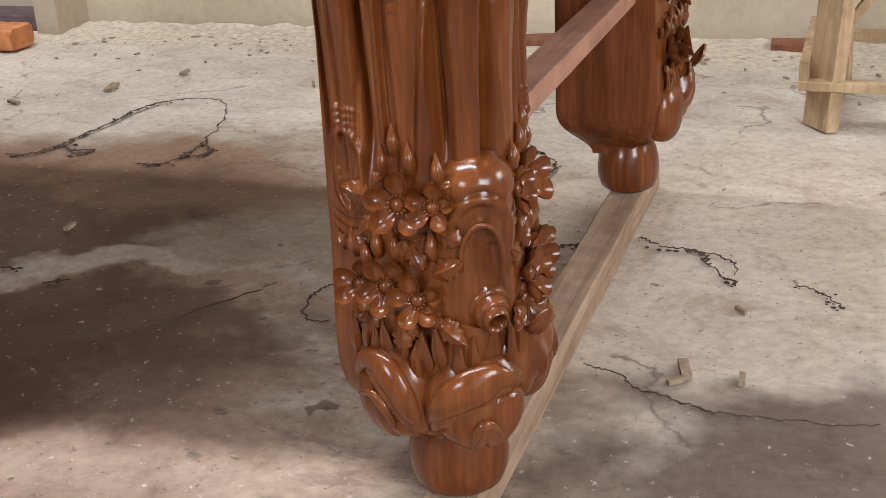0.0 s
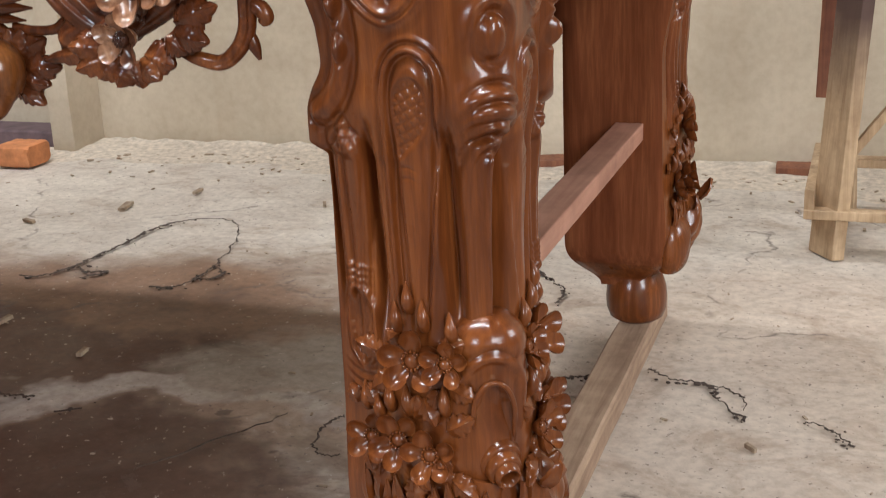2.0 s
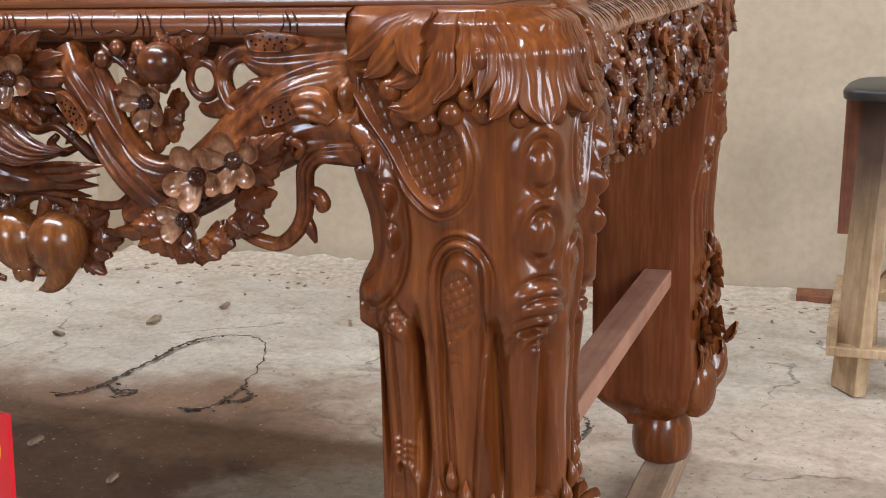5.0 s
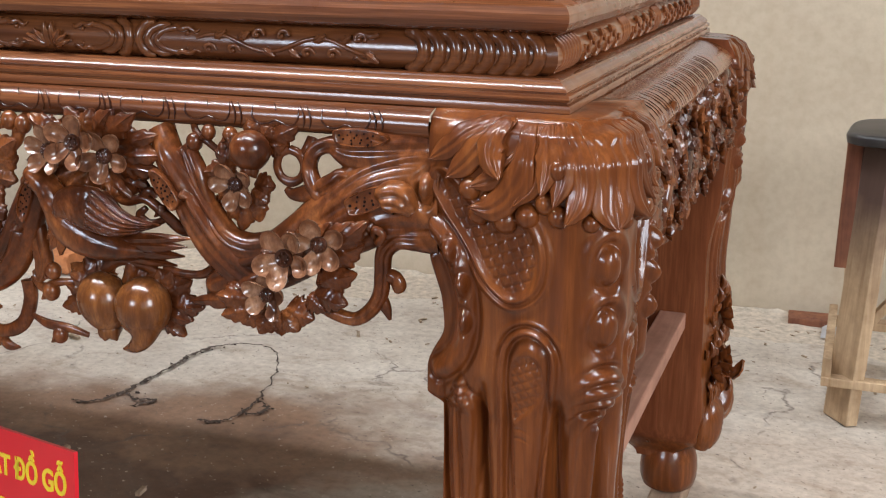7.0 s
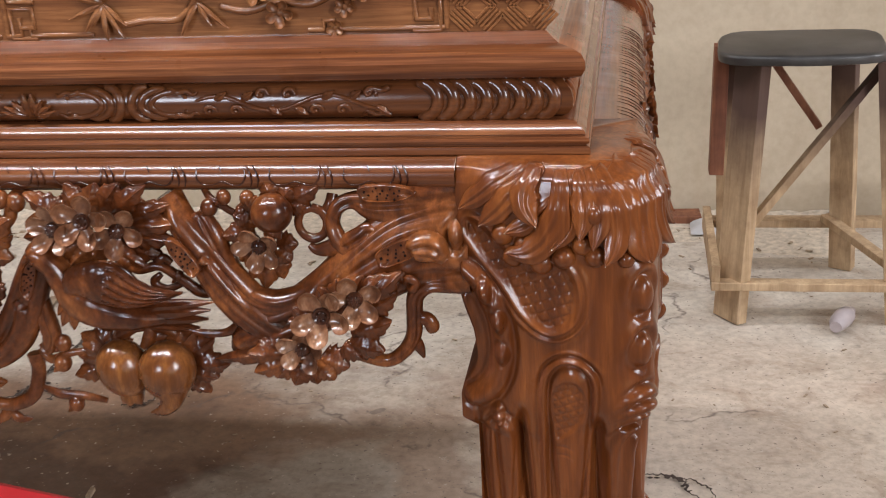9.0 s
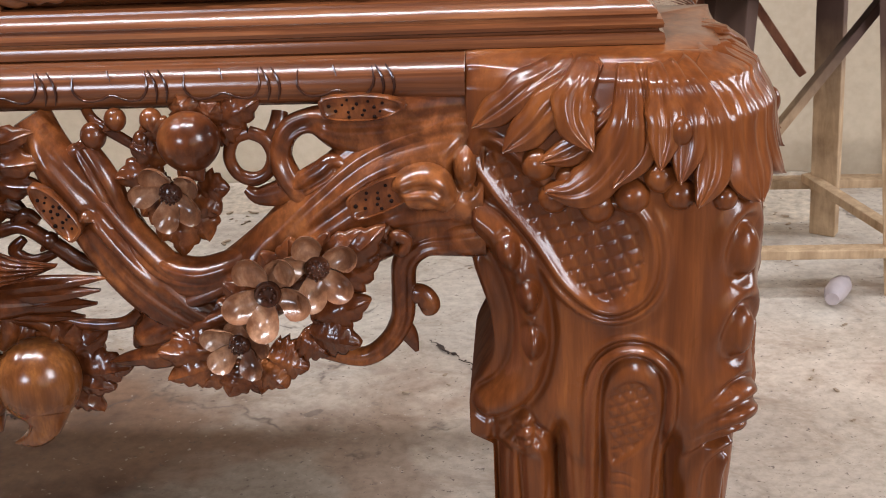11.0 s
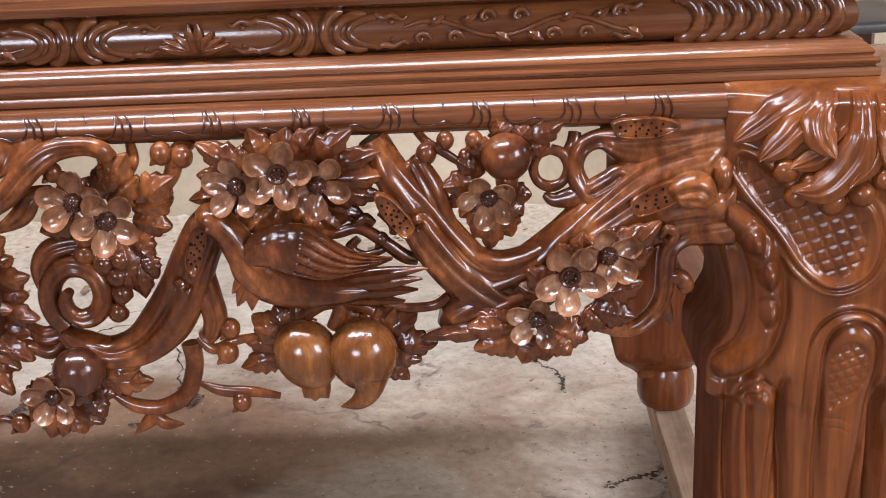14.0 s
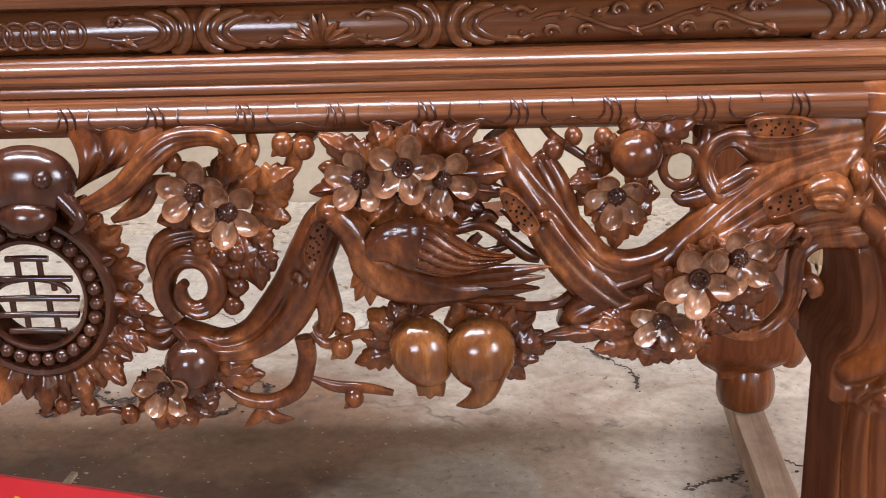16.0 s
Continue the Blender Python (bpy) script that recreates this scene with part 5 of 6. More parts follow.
# worm-eaten patches: sunken plaques, the shade of drilled holes set as near-black beads
for px, pz, length, wide, a, o in ((-0.341, 0.69) + (0.024, 0.0105, 0.42, 0.0185), (-0.542, 0.683) + (0.02, 0.0085, -0.95, 0.021), (-0.698, 0.661) + (0.021, 0.0075, 1.25, 0.021), (-0.353, 0.743) + (0.024, 0.0085, 0.0, 0.0115)):
    dx, dz = math.cos(a), math.sin(a)
    place = lambda u, v, h: A(px + dx * u * length - dz * v * wide, pz + dz * u * length + dx * v * wide, o + h)
    edge = [(math.cos(b) * (1 + 0.12 * math.sin(3 * b + px * 50)), math.sin(b) * (1 + 0.12 * math.cos(2 * b)), 0) for b in [2 * math.pi * k / 26 for k in range(27)]]
    on_apron("worm_patch", Mesh().grid([[place(u * q, v * q, h) for u, v, _ in edge[:-1]] for q, h in ((1.08, -0.006), (1.06, 0.0012), (0.98, 0.0016), (0.92, 0.0), (0.4, 0.0004), (0.02, 0.0004))], True, True, True))
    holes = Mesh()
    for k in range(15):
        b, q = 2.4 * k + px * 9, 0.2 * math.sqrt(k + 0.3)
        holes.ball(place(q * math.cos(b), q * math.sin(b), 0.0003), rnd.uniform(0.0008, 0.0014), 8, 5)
    on_apron("drilled_hole", holes, HOLE_SHADE)


# the bird
def body_feathers(s, a):
    u, v = s * 13, a * 5 + 0.5 * (int(s * 13) % 2)
    return 0.0005 * math.sin(math.pi * (u % 1)) * abs(math.sin(math.pi * v)) * (s > 0.2)


def wing_feathers(s, a):
    if s < 0.42:
        u, v = s * 17, a * 3.2 + 0.5 * (int(s * 17) % 2)
        return 0.0007 * (u % 1) * (1 - (u % 1) ** 4) * abs(math.sin(math.pi * v)) ** 0.6
    q = (a * 2.6 + 2.2 * (s - 0.42)) % 1
    barb = 0.0003 * math.sin(160 * s + 26 * abs(q - 0.5))
    return -0.002 * math.exp(-((q - 0.02) / 0.1) ** 2) - 0.002 * math.exp(-((q - 0.98) / 0.1) ** 2) + 0.0008 * math.exp(-((q - 0.5) / 0.12) ** 2) + barb


bird = on_apron("bird", carved([(-0.695, 0.676, 0.014), (-0.686, 0.686, 0.016), (-0.673, 0.676, 0.016), (-0.663, 0.658, 0.016), (-0.65, 0.639, 0.016), (-0.622, 0.627, 0.016), (-0.587, 0.622, 0.014), (-0.552, 0.62, 0.01)], [0.003, 0.0125, 0.0125, 0.0145, 0.0205, 0.0185, 0.0115, 0.003], 0.016, fn=body_feathers), CARVE, "carved bird perched among the branches")
part("beak", Mesh().tube([A(*p) for p in ((-0.691, 0.685, 0.02), (-0.697, 0.682, 0.021), (-0.701, 0.676, 0.02))], [0.0045, 0.003, 0.0006], 10), CARVE, bird)
ex, ez = (-0.685, 0.682)
part("eye", Mesh().ball(A(ex, ez, 0.0325), 0.002, 10, 6), CARVE, bird)
part("wing", carved([(-0.658, 0.652, 0.028), (-0.643, 0.663, 0.03), (-0.619, 0.663, 0.032), (-0.596, 0.654, 0.031), (-0.573, 0.65, 0.029), (-0.546, 0.651, 0.027)], [0.006, 0.0165, 0.0215, 0.0175, 0.009, 0.0008], 0.007, fn=wing_feathers, across=64, k=24), CARVE, bird)
part("wing", carved([(-0.653, 0.659, 0.02), (-0.633, 0.67, 0.02), (-0.609, 0.669, 0.02), (-0.588, 0.655, 0.018)], [0.004, 0.009, 0.009, 0.001], 0.006, [(0.0, 0.0, 0.1, 1.0, 0.0015, 0.0012)]), CARVE, bird)
for base, tip, w in (((-0.6, 0.632, 0.02), (-0.519, 0.638, 0.014), 0.006), ((-0.595, 0.627, 0.02), (-0.524, 0.63, 0.016), 0.0065), ((-0.594, 0.621, 0.018), (-0.528, 0.62, 0.014), 0.0065), ((-0.598, 0.615, 0.014), (-0.539, 0.609, 0.01), 0.0055)):
    part("tail_feather", leaf(Mesh(), A(*base), A(*tip), w, (0, -1, 0.2), 0, 0.05, 0.0022, 4, 0.5), CARVE, bird)
for tip in ((-0.673, 0.626, 0.022), (-0.67, 0.615, 0.022), (-0.659, 0.611, 0.022), (-0.644, 0.618, 0.02)):
    part("breast_feather", leaf(Mesh(), A(*(-0.656, 0.642, 0.024)), A(*tip), 0.0072, (0, -1, 0), 0, 0.1, 0.0024, 4, 0.4), CARVE, bird)
on_apron("branch", limb([(-0.624, 0.595, 0.004), (-0.604, 0.608, 0.006), (-0.579, 0.605, 0.004), (-0.562, 0.594, 0.002)], [0.006, 0.0065, 0.006, 0.004]))
on_apron("branch", limb([(-0.597, 0.585, 0.004), (-0.592, 0.6, 0.006), (-0.593, 0.608, 0.006)], [0.0075, 0.0065, 0.005]))

# medallion with a longevity sign in a ring of beads
MX, MZ, MR = -0.93, 0.617, 0.052


def oval(r, o, n=48):
    return [A(MX + 1.03 * r * math.cos(a), MZ + 1.09 * r * math.sin(a), o) for a in [2 * math.pi * k / n for k in range(n)]]


med = Mesh().grid([oval(r, o) for r, o in ((0.040, -0.012), (0.040, 0.011), (0.0415, 0.0135), (0.0435, 0.0135), (0.045, 0.011), (0.046, 0.007), (0.056, 0.007), (0.0575, 0.011), (0.0585, 0.015), (0.062, 0.016), (0.0655, 0.012), (0.067, 0.002), (0.067, -0.012), (0.040, -0.012))], True)
medallion = on_apron("medallion", med, DARKWOOD, "round medallion with a longevity sign and a ring of beads", 40)
beads = Mesh()
for k in range(28):
    a = 2 * math.pi * (k + 0.5) / 28
    beads.ball(A(MX + MR * math.cos(a), MZ + MR * 1.06 * math.sin(a), 0.0125), 0.0058, 12, 8)
part("bead_ring", beads, DARKWOOD, medallion)
sign = Mesh()
for z, h in ((0.031, 0.017), (0.014, 0.034), (-0.003, 0.037), (-0.017, 0.035), (-0.031, 0.023)):
    sign.tube([A(MX - h, MZ + z, 0.01), A(MX, MZ + z + 0.001, 0.011), A(MX + h, MZ + z, 0.01)], [0.0028] * 3, 8)
for x, z0, z1 in ((-0.009, 0.031, 0.014), (0.009, 0.031, 0.014), (0, 0.014, -0.003), (-0.018, -0.003, -0.017), (0.012, -0.003, -0.017), (-0.008, -0.017, -0.031), (0.016, -0.017, -0.031), (0.018, 0.014, 0.004)):
    sign.tube([A(MX + x, MZ + z0, 0.009), A(MX + x, MZ + z1, 0.009)], [0.0026] * 2, 8)
sign.tube([A(MX + 0.03 * math.cos(a), MZ + 0.002 + 0.012 * math.sin(a), 0.01) for a in [math.pi * k / 12 for k in range(13)]], [0.0024] * 13, 8, smooth=1)
part("longevity_sign", sign, DARKWOOD, medallion)
for k in range(34):
    a = 2 * math.pi * k / 34 + 0.05
    if 62 < math.degrees(a) < 118:
        continue
    ca, sa = math.cos(a), math.sin(a)
    far = 0.088 + 0.008 * (k % 2) + 0.006 * max(0, -sa)
    on_apron("leaf", leaf(Mesh(), A(MX + ca * 0.06, MZ + sa * 0.062, 0.0), A(MX + ca * far, MZ + sa * far * 1.04, 0.004 + 0.006 * (k % 2)), 0.0115, (0.25 * ca, -1, 0.25 * sa), 4, 0.12, 0.0028), CARVE, angle=80)
# horned head over the medallion, with a ribbed wing on either side
head = Mesh()
head.ball(A(MX + 0.012, 0.713, 0.014), 0.03, 20, 14, (1.3, 0.7, 0.95))
head.ball(A(MX + 0.012, 0.688, 0.024), 0.018, 16, 10, (1.3, 0.9, 0.85))
for s in (-1, 1):
    head.ball(A(MX + 0.012 + s * 0.02, 0.72, 0.032), 0.0075, 12, 8)
    head.tube([A(MX + 0.012 + s * 0.028, 0.702, 0.02), A(MX + 0.012 + s * 0.042, 0.686, 0.026), A(MX + 0.012 + s * 0.034, 0.676, 0.028)], [0.008, 0.006, 0.002], 10)
on_apron("horned_head", head, DARKWOOD, "dark carved horned head")
membrane = []
for i in range(33):
    q = i / 32
    row = []
    for k in range(25):
        t = k / 24
        top, low = Vector((-0.883 + 0.118 * q, 0.751 + 0.001, 0)), Vector((-0.894 + 0.052 * q ** 1.5, 0.687 + 0.004 + 0.034 * q ** 1.3, 0))
        p = top.lerp(low, t)
        x = p.x + 0.016 * math.sin(math.pi * t) * (1 - 0.4 * q) - 0.004
        ridge = 0.0065 * abs(math.sin(math.pi * (4.2 * q + 0.1))) ** 0.7 * (0.35 + 0.65 * math.sin(math.pi * min(1, 0.15 + 0.85 * t)))
        row.append(A(x, p.y, 0.002 + ridge + 0.008 * math.sin(math.pi * t)))
    membrane.append(row)
membrane = membrane + [[p + Vector((0, 0.012, 0)) for p in r] for r in membrane[::-1]]
wing_ob = on_apron("ribbed_wing", Mesh().grid(membrane + membrane[:1]), CARVE, "ribbed bat-like wing", 80)
part("wing_rib", carved([(-0.893, 0.69, 0.014), (-0.869, 0.695, 0.02), (-0.842, 0.709, 0.022), (-0.82, 0.73, 0.022), (-0.8, 0.744, 0.02), (-0.777, 0.747, 0.018), (-0.763, 0.743, 0.016), (-0.759, 0.735, 0.014)], [0.002, 0.007, 0.0095, 0.01, 0.009, 0.0075, 0.0075, 0.007], 0.01, [(0.2, -0.1, 0.0, 0.8, 0.0025, 0.0022), (-0.4, -0.5, 0.1, 0.9, 0.002, 0.002)]), CARVE, wing_ob)
part("wing_rib", carved([(-0.859, 0.677, 0.004), (-0.836, 0.69, 0.008), (-0.825, 0.705, 0.008), (-0.81, 0.711, 0.006)], [0.003, 0.0085, 0.0085, 0.003], 0.008, [(0.0, 0.0, 0.0, 1.0, 0.002, 0.002)]), CARVE, wing_ob)

# ---- pierced side apron, a dense tangle of foliage ----
SIDE = []
SX = -0.132


def B(y, z, o=0.0):
    return Vector((SX + o * 0.8 + 0.012 * math.sin(math.pi * min(1, max(0, (z - 0.585) / 0.16))), y, z))


rs = random.Random(21)
for k in range(9):
    y = 0.14 + 0.075 * k
    SIDE.append(Mesh().tube([B(y, 0.735, -0.01), B(y + 0.03 * rs.uniform(-1, 1), 0.69, 0.002), B(y + 0.05 * rs.uniform(-1, 1), 0.65, 0.002), B(y + 0.05 * rs.uniform(-1, 1), 0.615, 0)], [0.012, 0.013, 0.011, 0.005], 10, 0.7, (1, 0, 0)))
for k in range(6):
    y = 0.13 + 0.11 * k
    z = rs.uniform(0.63, 0.71)
    SIDE.append(Mesh().tube([B(y, z, 0), B(y + 0.05, z + rs.uniform(-0.03, 0.03), 0.004), B(y + 0.12, z + rs.uniform(-0.02, 0.02), 0)], [0.008, 0.01, 0.006], 10, 0.8, (1, 0, 0)))
back = []
for i in range(9):
    q = i / 8
    row = []
    for k in range(61):
        y = 0.125 + (2 * YC - 0.25) * k / 60
        z0 = 0.618 + 0.012 * math.sin(y * 46) + 0.008 * math.sin(y * 91)
        row.append(B(y, z0 + (0.736 - z0) * q, -0.014))
    back.append(row)
back += [[p - Vector((0.012, 0, 0)) for p in r] for r in back[::-1]]
side_apron = part("side_apron", SIDE[0], CARVE, table, "pierced side apron of dense carved foliage", angle=60)
part("panel", Mesh().grid(back), CARVE, side_apron)
for m in SIDE[1:]:
    part("branch", m, CARVE, side_apron, angle=60)
for k in range(270):
    y, z, a = rs.uniform(0.13, 0.81), rs.uniform(0.625, 0.738), rs.choice((-1.57, -1.0, -2.1, 0.6, 2.5)) + rs.uniform(-0.4, 0.4)
    ln = rs.uniform(0.016, 0.028)
    part("leaf", leaf(Mesh(), B(y, z, 0.004), B(y + ln * math.cos(a), z + ln * math.sin(a), rs.uniform(0.006, 0.014)), 0.0075, (1, 0, 0.1), 4, 0.12, ns=2), CARVE, side_apron)
for k in range(18):
    y, z = rs.uniform(0.15, 0.79), rs.uniform(0.62, 0.725)
    part("blossom", flower(Mesh(), B(y, z, 0.01), rs.uniform(0.012, 0.017), (1, rs.uniform(-0.2, 0.2), 0.1), rs.uniform(0, 1), 7), CARVE, side_apron)
for k in range(16):
    y, z = rs.uniform(0.15, 0.79), rs.uniform(0.62, 0.73)
    part("bud", Mesh().ball(B(y, z, 0.008), rs.uniform(0.004, 0.007), 10, 7), CARVE, side_apron)

# ---- rails and mouldings over the apron ----
BX0, BX1, BY0, BY1 = 2 * XC + 0.215, -0.215, 0.054, 2 * YC - 0.054
rail = part("apron_rail", Mesh().grid([[(x, y, z) for x in (2 * XC + 0.2895, -0.2895)] for y, z in ((0.05, 0.7695), (0.008, 0.7695), (-0.004, 0.766), (-0.009, 0.757), (-0.007, 0.748), (0.0, 0.7425), (0.05, 0.7425))]), WOOD_LONG, table, "rounded rail with cut scroll lines over the apron")
# dark tubes laid on the rail carry the shade of its V-cuts
cut_shade = Mesh()


def on_rail(x, q):
    """A point on the rounded face of the rail; q from 0 at its foot to 1 at its top."""
    return (x, -0.0044 - 0.0049 * math.sin(math.pi * (0.12 + 0.76 * q)), 0.7445 + 0.0235 * q)


for k in range(10):
    x = -0.331 - 0.0682 * k
    for d in (0, 0.0062):
        cut_shade.tube([on_rail(x - d - 0.005, 0.98), on_rail(x - d - 0.001, 0.7), on_rail(x - d, 0.4), on_rail(x - d - 0.002, 0.12)], [0.0004, 0.0009, 0.0008, 0.0003], 6)
    cut_shade.tube([on_rail(x - 0.013, 0.95), on_rail(x - 0.012, 0.55), on_rail(x - 0.017, 0.25), on_rail(x - 0.025, 0.22), on_rail(x - 0.034, 0.36), on_rail(x - 0.043, 0.24), on_rail(x - 0.052, 0.24), on_rail(x - 0.0575, 0.5), on_rail(x - 0.057, 0.9)],
                [0.0003, 0.0008, 0.0008, 0.0007, 0.0006, 0.0007, 0.0008, 0.0008, 0.0003], 6)
    cut_shade.tube([on_rail(x - 0.036, 0.98), on_rail(x - 0.034, 0.72)], [0.0007, 0.0003], 6)
part("cut_line", cut_shade, DARKWOOD, rail)
side_rail = part("side_rail", Mesh().grid([[(x, y, z) for y in (0.125, 2 * YC - 0.125)] for x, z in ((-0.2, 0.7695), (-0.174, 0.7695), (-0.162, 0.7685), (-0.15, 0.7655), (-0.139, 0.761), (-0.13, 0.755), (-0.1235, 0.748), (-0.12, 0.741), (-0.122, 0.736), (-0.13, 0.733), (-0.2, 0.733))][::-1]), WOOD_SIDE, table, "rounded rail over the side apron")
# the side rail's cuts get their shade from dark tubes too
cut_shade = Mesh()
for k in range(34):
    y = 0.13 + 0.0125 * k + 0.0075 * (k // 3)
    cut_shade.tube([(-0.15, y - 0.004, 0.7655), (-0.139, y, 0.761), (-0.13, y + 0.002, 0.755), (-0.1235, y + 0.003, 0.748), (-0.12, y + 0.003, 0.741)], [0.0002, 0.0005, 0.0006, 0.0005, 0.0003], 6)
part("cut_line", cut_shade, DARKWOOD, side_rail)
ledge = side_grain(part("ledge", ring_moulding([(-0.02, 0.7695), (0.041, 0.7695), (0.0435, 0.771), (0.0438, 0.774), (0.043, 0.7772), (0.0402, 0.7783), (0.0402, 0.7795), (0.0425, 0.7805), (0.043, 0.7828), (0.042, 0.7852), (0.0388, 0.786), (0.0388, 0.7872), (0.0396, 0.7882), (0.0385, 0.7905), (0.0352, 0.7935), (0.0322, 0.7955), (0.0318, 0.797), (0.0275, 0.7985), (-0.02, 0.7985)], BX0, BX1, BY0, BY1), WOOD_LONG, table, "stepped reeded ledge", angle=25))
side_grain(part("carved_band", ring_moulding([(-0.02, 0.7985), (0.018, 0.799), (0.024, 0.803), (0.028, 0.809), (0.0285, 0.816), (0.027, 0.823), (0.022, 0.83), (0.018, 0.8345), (-0.02, 0.8345)], BX0, BX1, BY0, BY1), WOOD_BAND, table, "convex frieze carved with scrolls and coins", angle=40))
side_grain(part("roll_moulding", ring_moulding([(-0.02, 0.8345), (0.028, 0.835), (0.036, 0.8385), (0.0395, 0.845), (0.0395, 0.852), (0.036, 0.858), (0.028, 0.8615), (0.016, 0.8635), (0.01, 0.868), (0.004, 0.8725), (-0.02, 0.8725)], BX0, BX1, BY0, BY1), WOOD_LONG, table, "thick rounded moulding under the panels", angle=25))
box = part("case", Mesh().box((BX0, BY0, 0.8725), (BX1, BY1, 1.215)), WOOD_PANEL, table, "panelled case carved with bamboo and fretwork", smooth=False)
side_grain(part("tabletop", ring_moulding([(0.0, 1.215), (0.03, 1.22), (0.05, 1.232), (0.055, 1.245), (0.05, 1.258), (0.03, 1.27), (-0.03, 1.271)], BX0, BX1, BY0, BY1), WOOD_LONG, table, "moulded tabletop", angle=30))


def band(x, z, o=0.0):
    """A point on the convex frieze; z from -1 to 1."""
    zz = 0.8165 + 0.0165 * z
    return Vector((x, BY0 - 0.0285 * (1 - 0.2 * z * z) - o, zz))


def c_arc(x, r, opening, thick, o=0.0, tall=1.0):
    pts = []
    for k in range(11):
        a = radians(-100 + 200 * k / 10)
        pts.append(band(x - opening * r * math.cos(a), 0.92 * tall * math.sin(a), o))
    return Mesh().tube(pts, [thick * 0.5] + [thick] * 9 + [thick * 0.5], 12, 0.9, smooth=3)


frieze = [o for o in table.children if o.name.startswith("carved_band")][0]
for xc in (-0.787, -0.597):
    for s in (-1, 1):
        for k in range(3):
            part("nested_scroll", c_arc(xc + s * (0.005 + 0.0095 * k + 0.013 + 0.007 * k), 0.013 + 0.007 * k, s, 0.0046 - 0.0007 * k, -0.0006, 1.0 - 0.13 * k), WOOD_BAND, frieze)
for k in range(8):
    part("nested_scroll", c_arc(-0.322 + 0.0148 * k, 0.016, -1, 0.0062, -0.001), WOOD_BAND, frieze)
for xx, sx in ((-0.742, 1), (-0.642, -1), (-0.552, 1), (-0.35, -1), (-0.832, -1)):
    for s in (-1, 1):
        m = Mesh()
        m.tube([band(xx, 0.75 * s, 0), band(xx + 0.006 * sx, 0.62 * s, 0.001), band(xx + 0.013 * sx, 0.72 * s, 0.001), band(xx + 0.02 * sx, 0.5 * s, 0), band(xx + 0.024 * sx, 0.66 * s, 0)], [0.003, 0.0028, 0.0024, 0.002, 0.001], 8)
        m.ball(band(xx + 0.012 * sx, 0.4 * s, 0), 0.0022, 8, 5)
        part("scroll_leaf", m, WOOD_BAND, frieze)
for sd in (-1, 1):
    for ang, ln, w in ((88, 1.35, 0.0042), (60, 0.95, 0.0045), (35, 0.8, 0.004), (8, 0.75, 0.0036)):
        a = radians(ang)
        m = leaf(Mesh(), band(-0.692 + 0.003 * sd, -0.62, 0), band(-0.692 + sd * (0.003 + 0.024 * math.cos(a)), -0.62 + ln * math.sin(a) + 0.25 * math.cos(a), 0.004), w, (0, -1, 0), 0, 0.15)
        part("lotus_petal", m, WOOD_BAND, frieze)
for k in range(6):
    m = Mesh()
    c = band(-0.882 - 0.0145 * k, 0, 0)
    m.tube([c + Vector((0.0105 * math.cos(a), 0, 0.0105 * math.sin(a))) for a in [2 * math.pi * q / 16 for q in range(17)]], [0.0017] * 17, 8, smooth=1)
    m.tube([c + Vector((0.0045 * dx, 0, 0.0045 * dz)) for dx, dz in ((1, 1), (-1, 1), (-1, -1), (1, -1), (1, 1))], [0.0012] * 5, 6, smooth=1)
    part("coin", m, WOOD_BAND, frieze)
for x0, s in ((-0.53, 1), (-0.862, -0.8)):
    m = Mesh()
    n = 15 if s > 0 else 4
    m.tube([band(x0 + 0.0125 * k, 0.42 * s * math.sin(0.75 * k + 0.4), 0.0008) for k in range(n)], [0.0012] + [0.002] * (n - 2) + [0.0008], 8, 0.9)
    for k in range(1, n - 1, 2):
        up = 1 if math.sin(0.75 * k + 0.4) * s < 0 else -1
        x = x0 + 0.0125 * k
        m.tube([band(x + 0.0075 * (1 - 0.16 * q) * math.cos(0.9 * q), up * 0.45 + 0.42 * (1 - 0.16 * q) * math.sin(0.9 * q), 0.001 + 0.0002 * q) for q in range(6)], [0.0016, 0.0022, 0.0022, 0.002, 0.0018, 0.001], 8)
        m.ball(band(x, up * 0.45, 0.0012), 0.0024, 8, 6)
        leaf(m, band(x + 0.006, -up * 0.2), band(x + 0.018, -up * 0.66, 0.0022), 0.0034, (0, -1, 0), 3, 0.2)
    part("scroll_leaf", m, WOOD_BAND, frieze)
# the frieze, seen along the side of the table
def side_band(y, z, o=0.0):
    return Vector((BX1 + 0.0285 * (1 - 0.2 * z * z) + o, y, 0.8165 + 0.0165 * z))


for y0, n in ((0.034, 7), (0.3, 4), (0.5, 4), (0.812, 7)):
    for k in range(n):
        part("nested_scroll", Mesh().tube([side_band(y0 + 0.0105 * k + 0.011 * (1 - zz * zz), zz, -0.0012) for zz in (-0.92, -0.6, -0.2, 0.2, 0.6, 0.92)], [0.001, 0.0026, 0.003, 0.003, 0.0026, 0.001], 8), WOOD_SIDE, frieze)
for k in range(30):
    y = 0.125 + 0.0235 * k
    if 0.285 < y < 0.35 or 0.485 < y < 0.55 or y > 0.79:
        continue
    m = Mesh()
    s = 1 if k % 2 else -1
    m.tube([side_band(y, -0.1 * s), side_band(y + 0.008, 0.5 * s), side_band(y + 0.018, 0.35 * s, 0.001), side_band(y + 0.014, 0.05 * s, 0.001), side_band(y + 0.009, 0.2 * s, 0.002)], [0.0016, 0.0024, 0.0026, 0.0022, 0.0012], 8)
    m.ball(side_band(y + 0.012, 0.2 * s, 0.001), 0.003, 8, 5)
    leaf(m, side_band(y + 0.006, 0.3 * s), side_band(y - 0.006, 0.72 * s, 0.002), 0.003, (1, 0, 0), 0, 0.2)
    part("scroll_leaf", m, WOOD_SIDE, frieze)


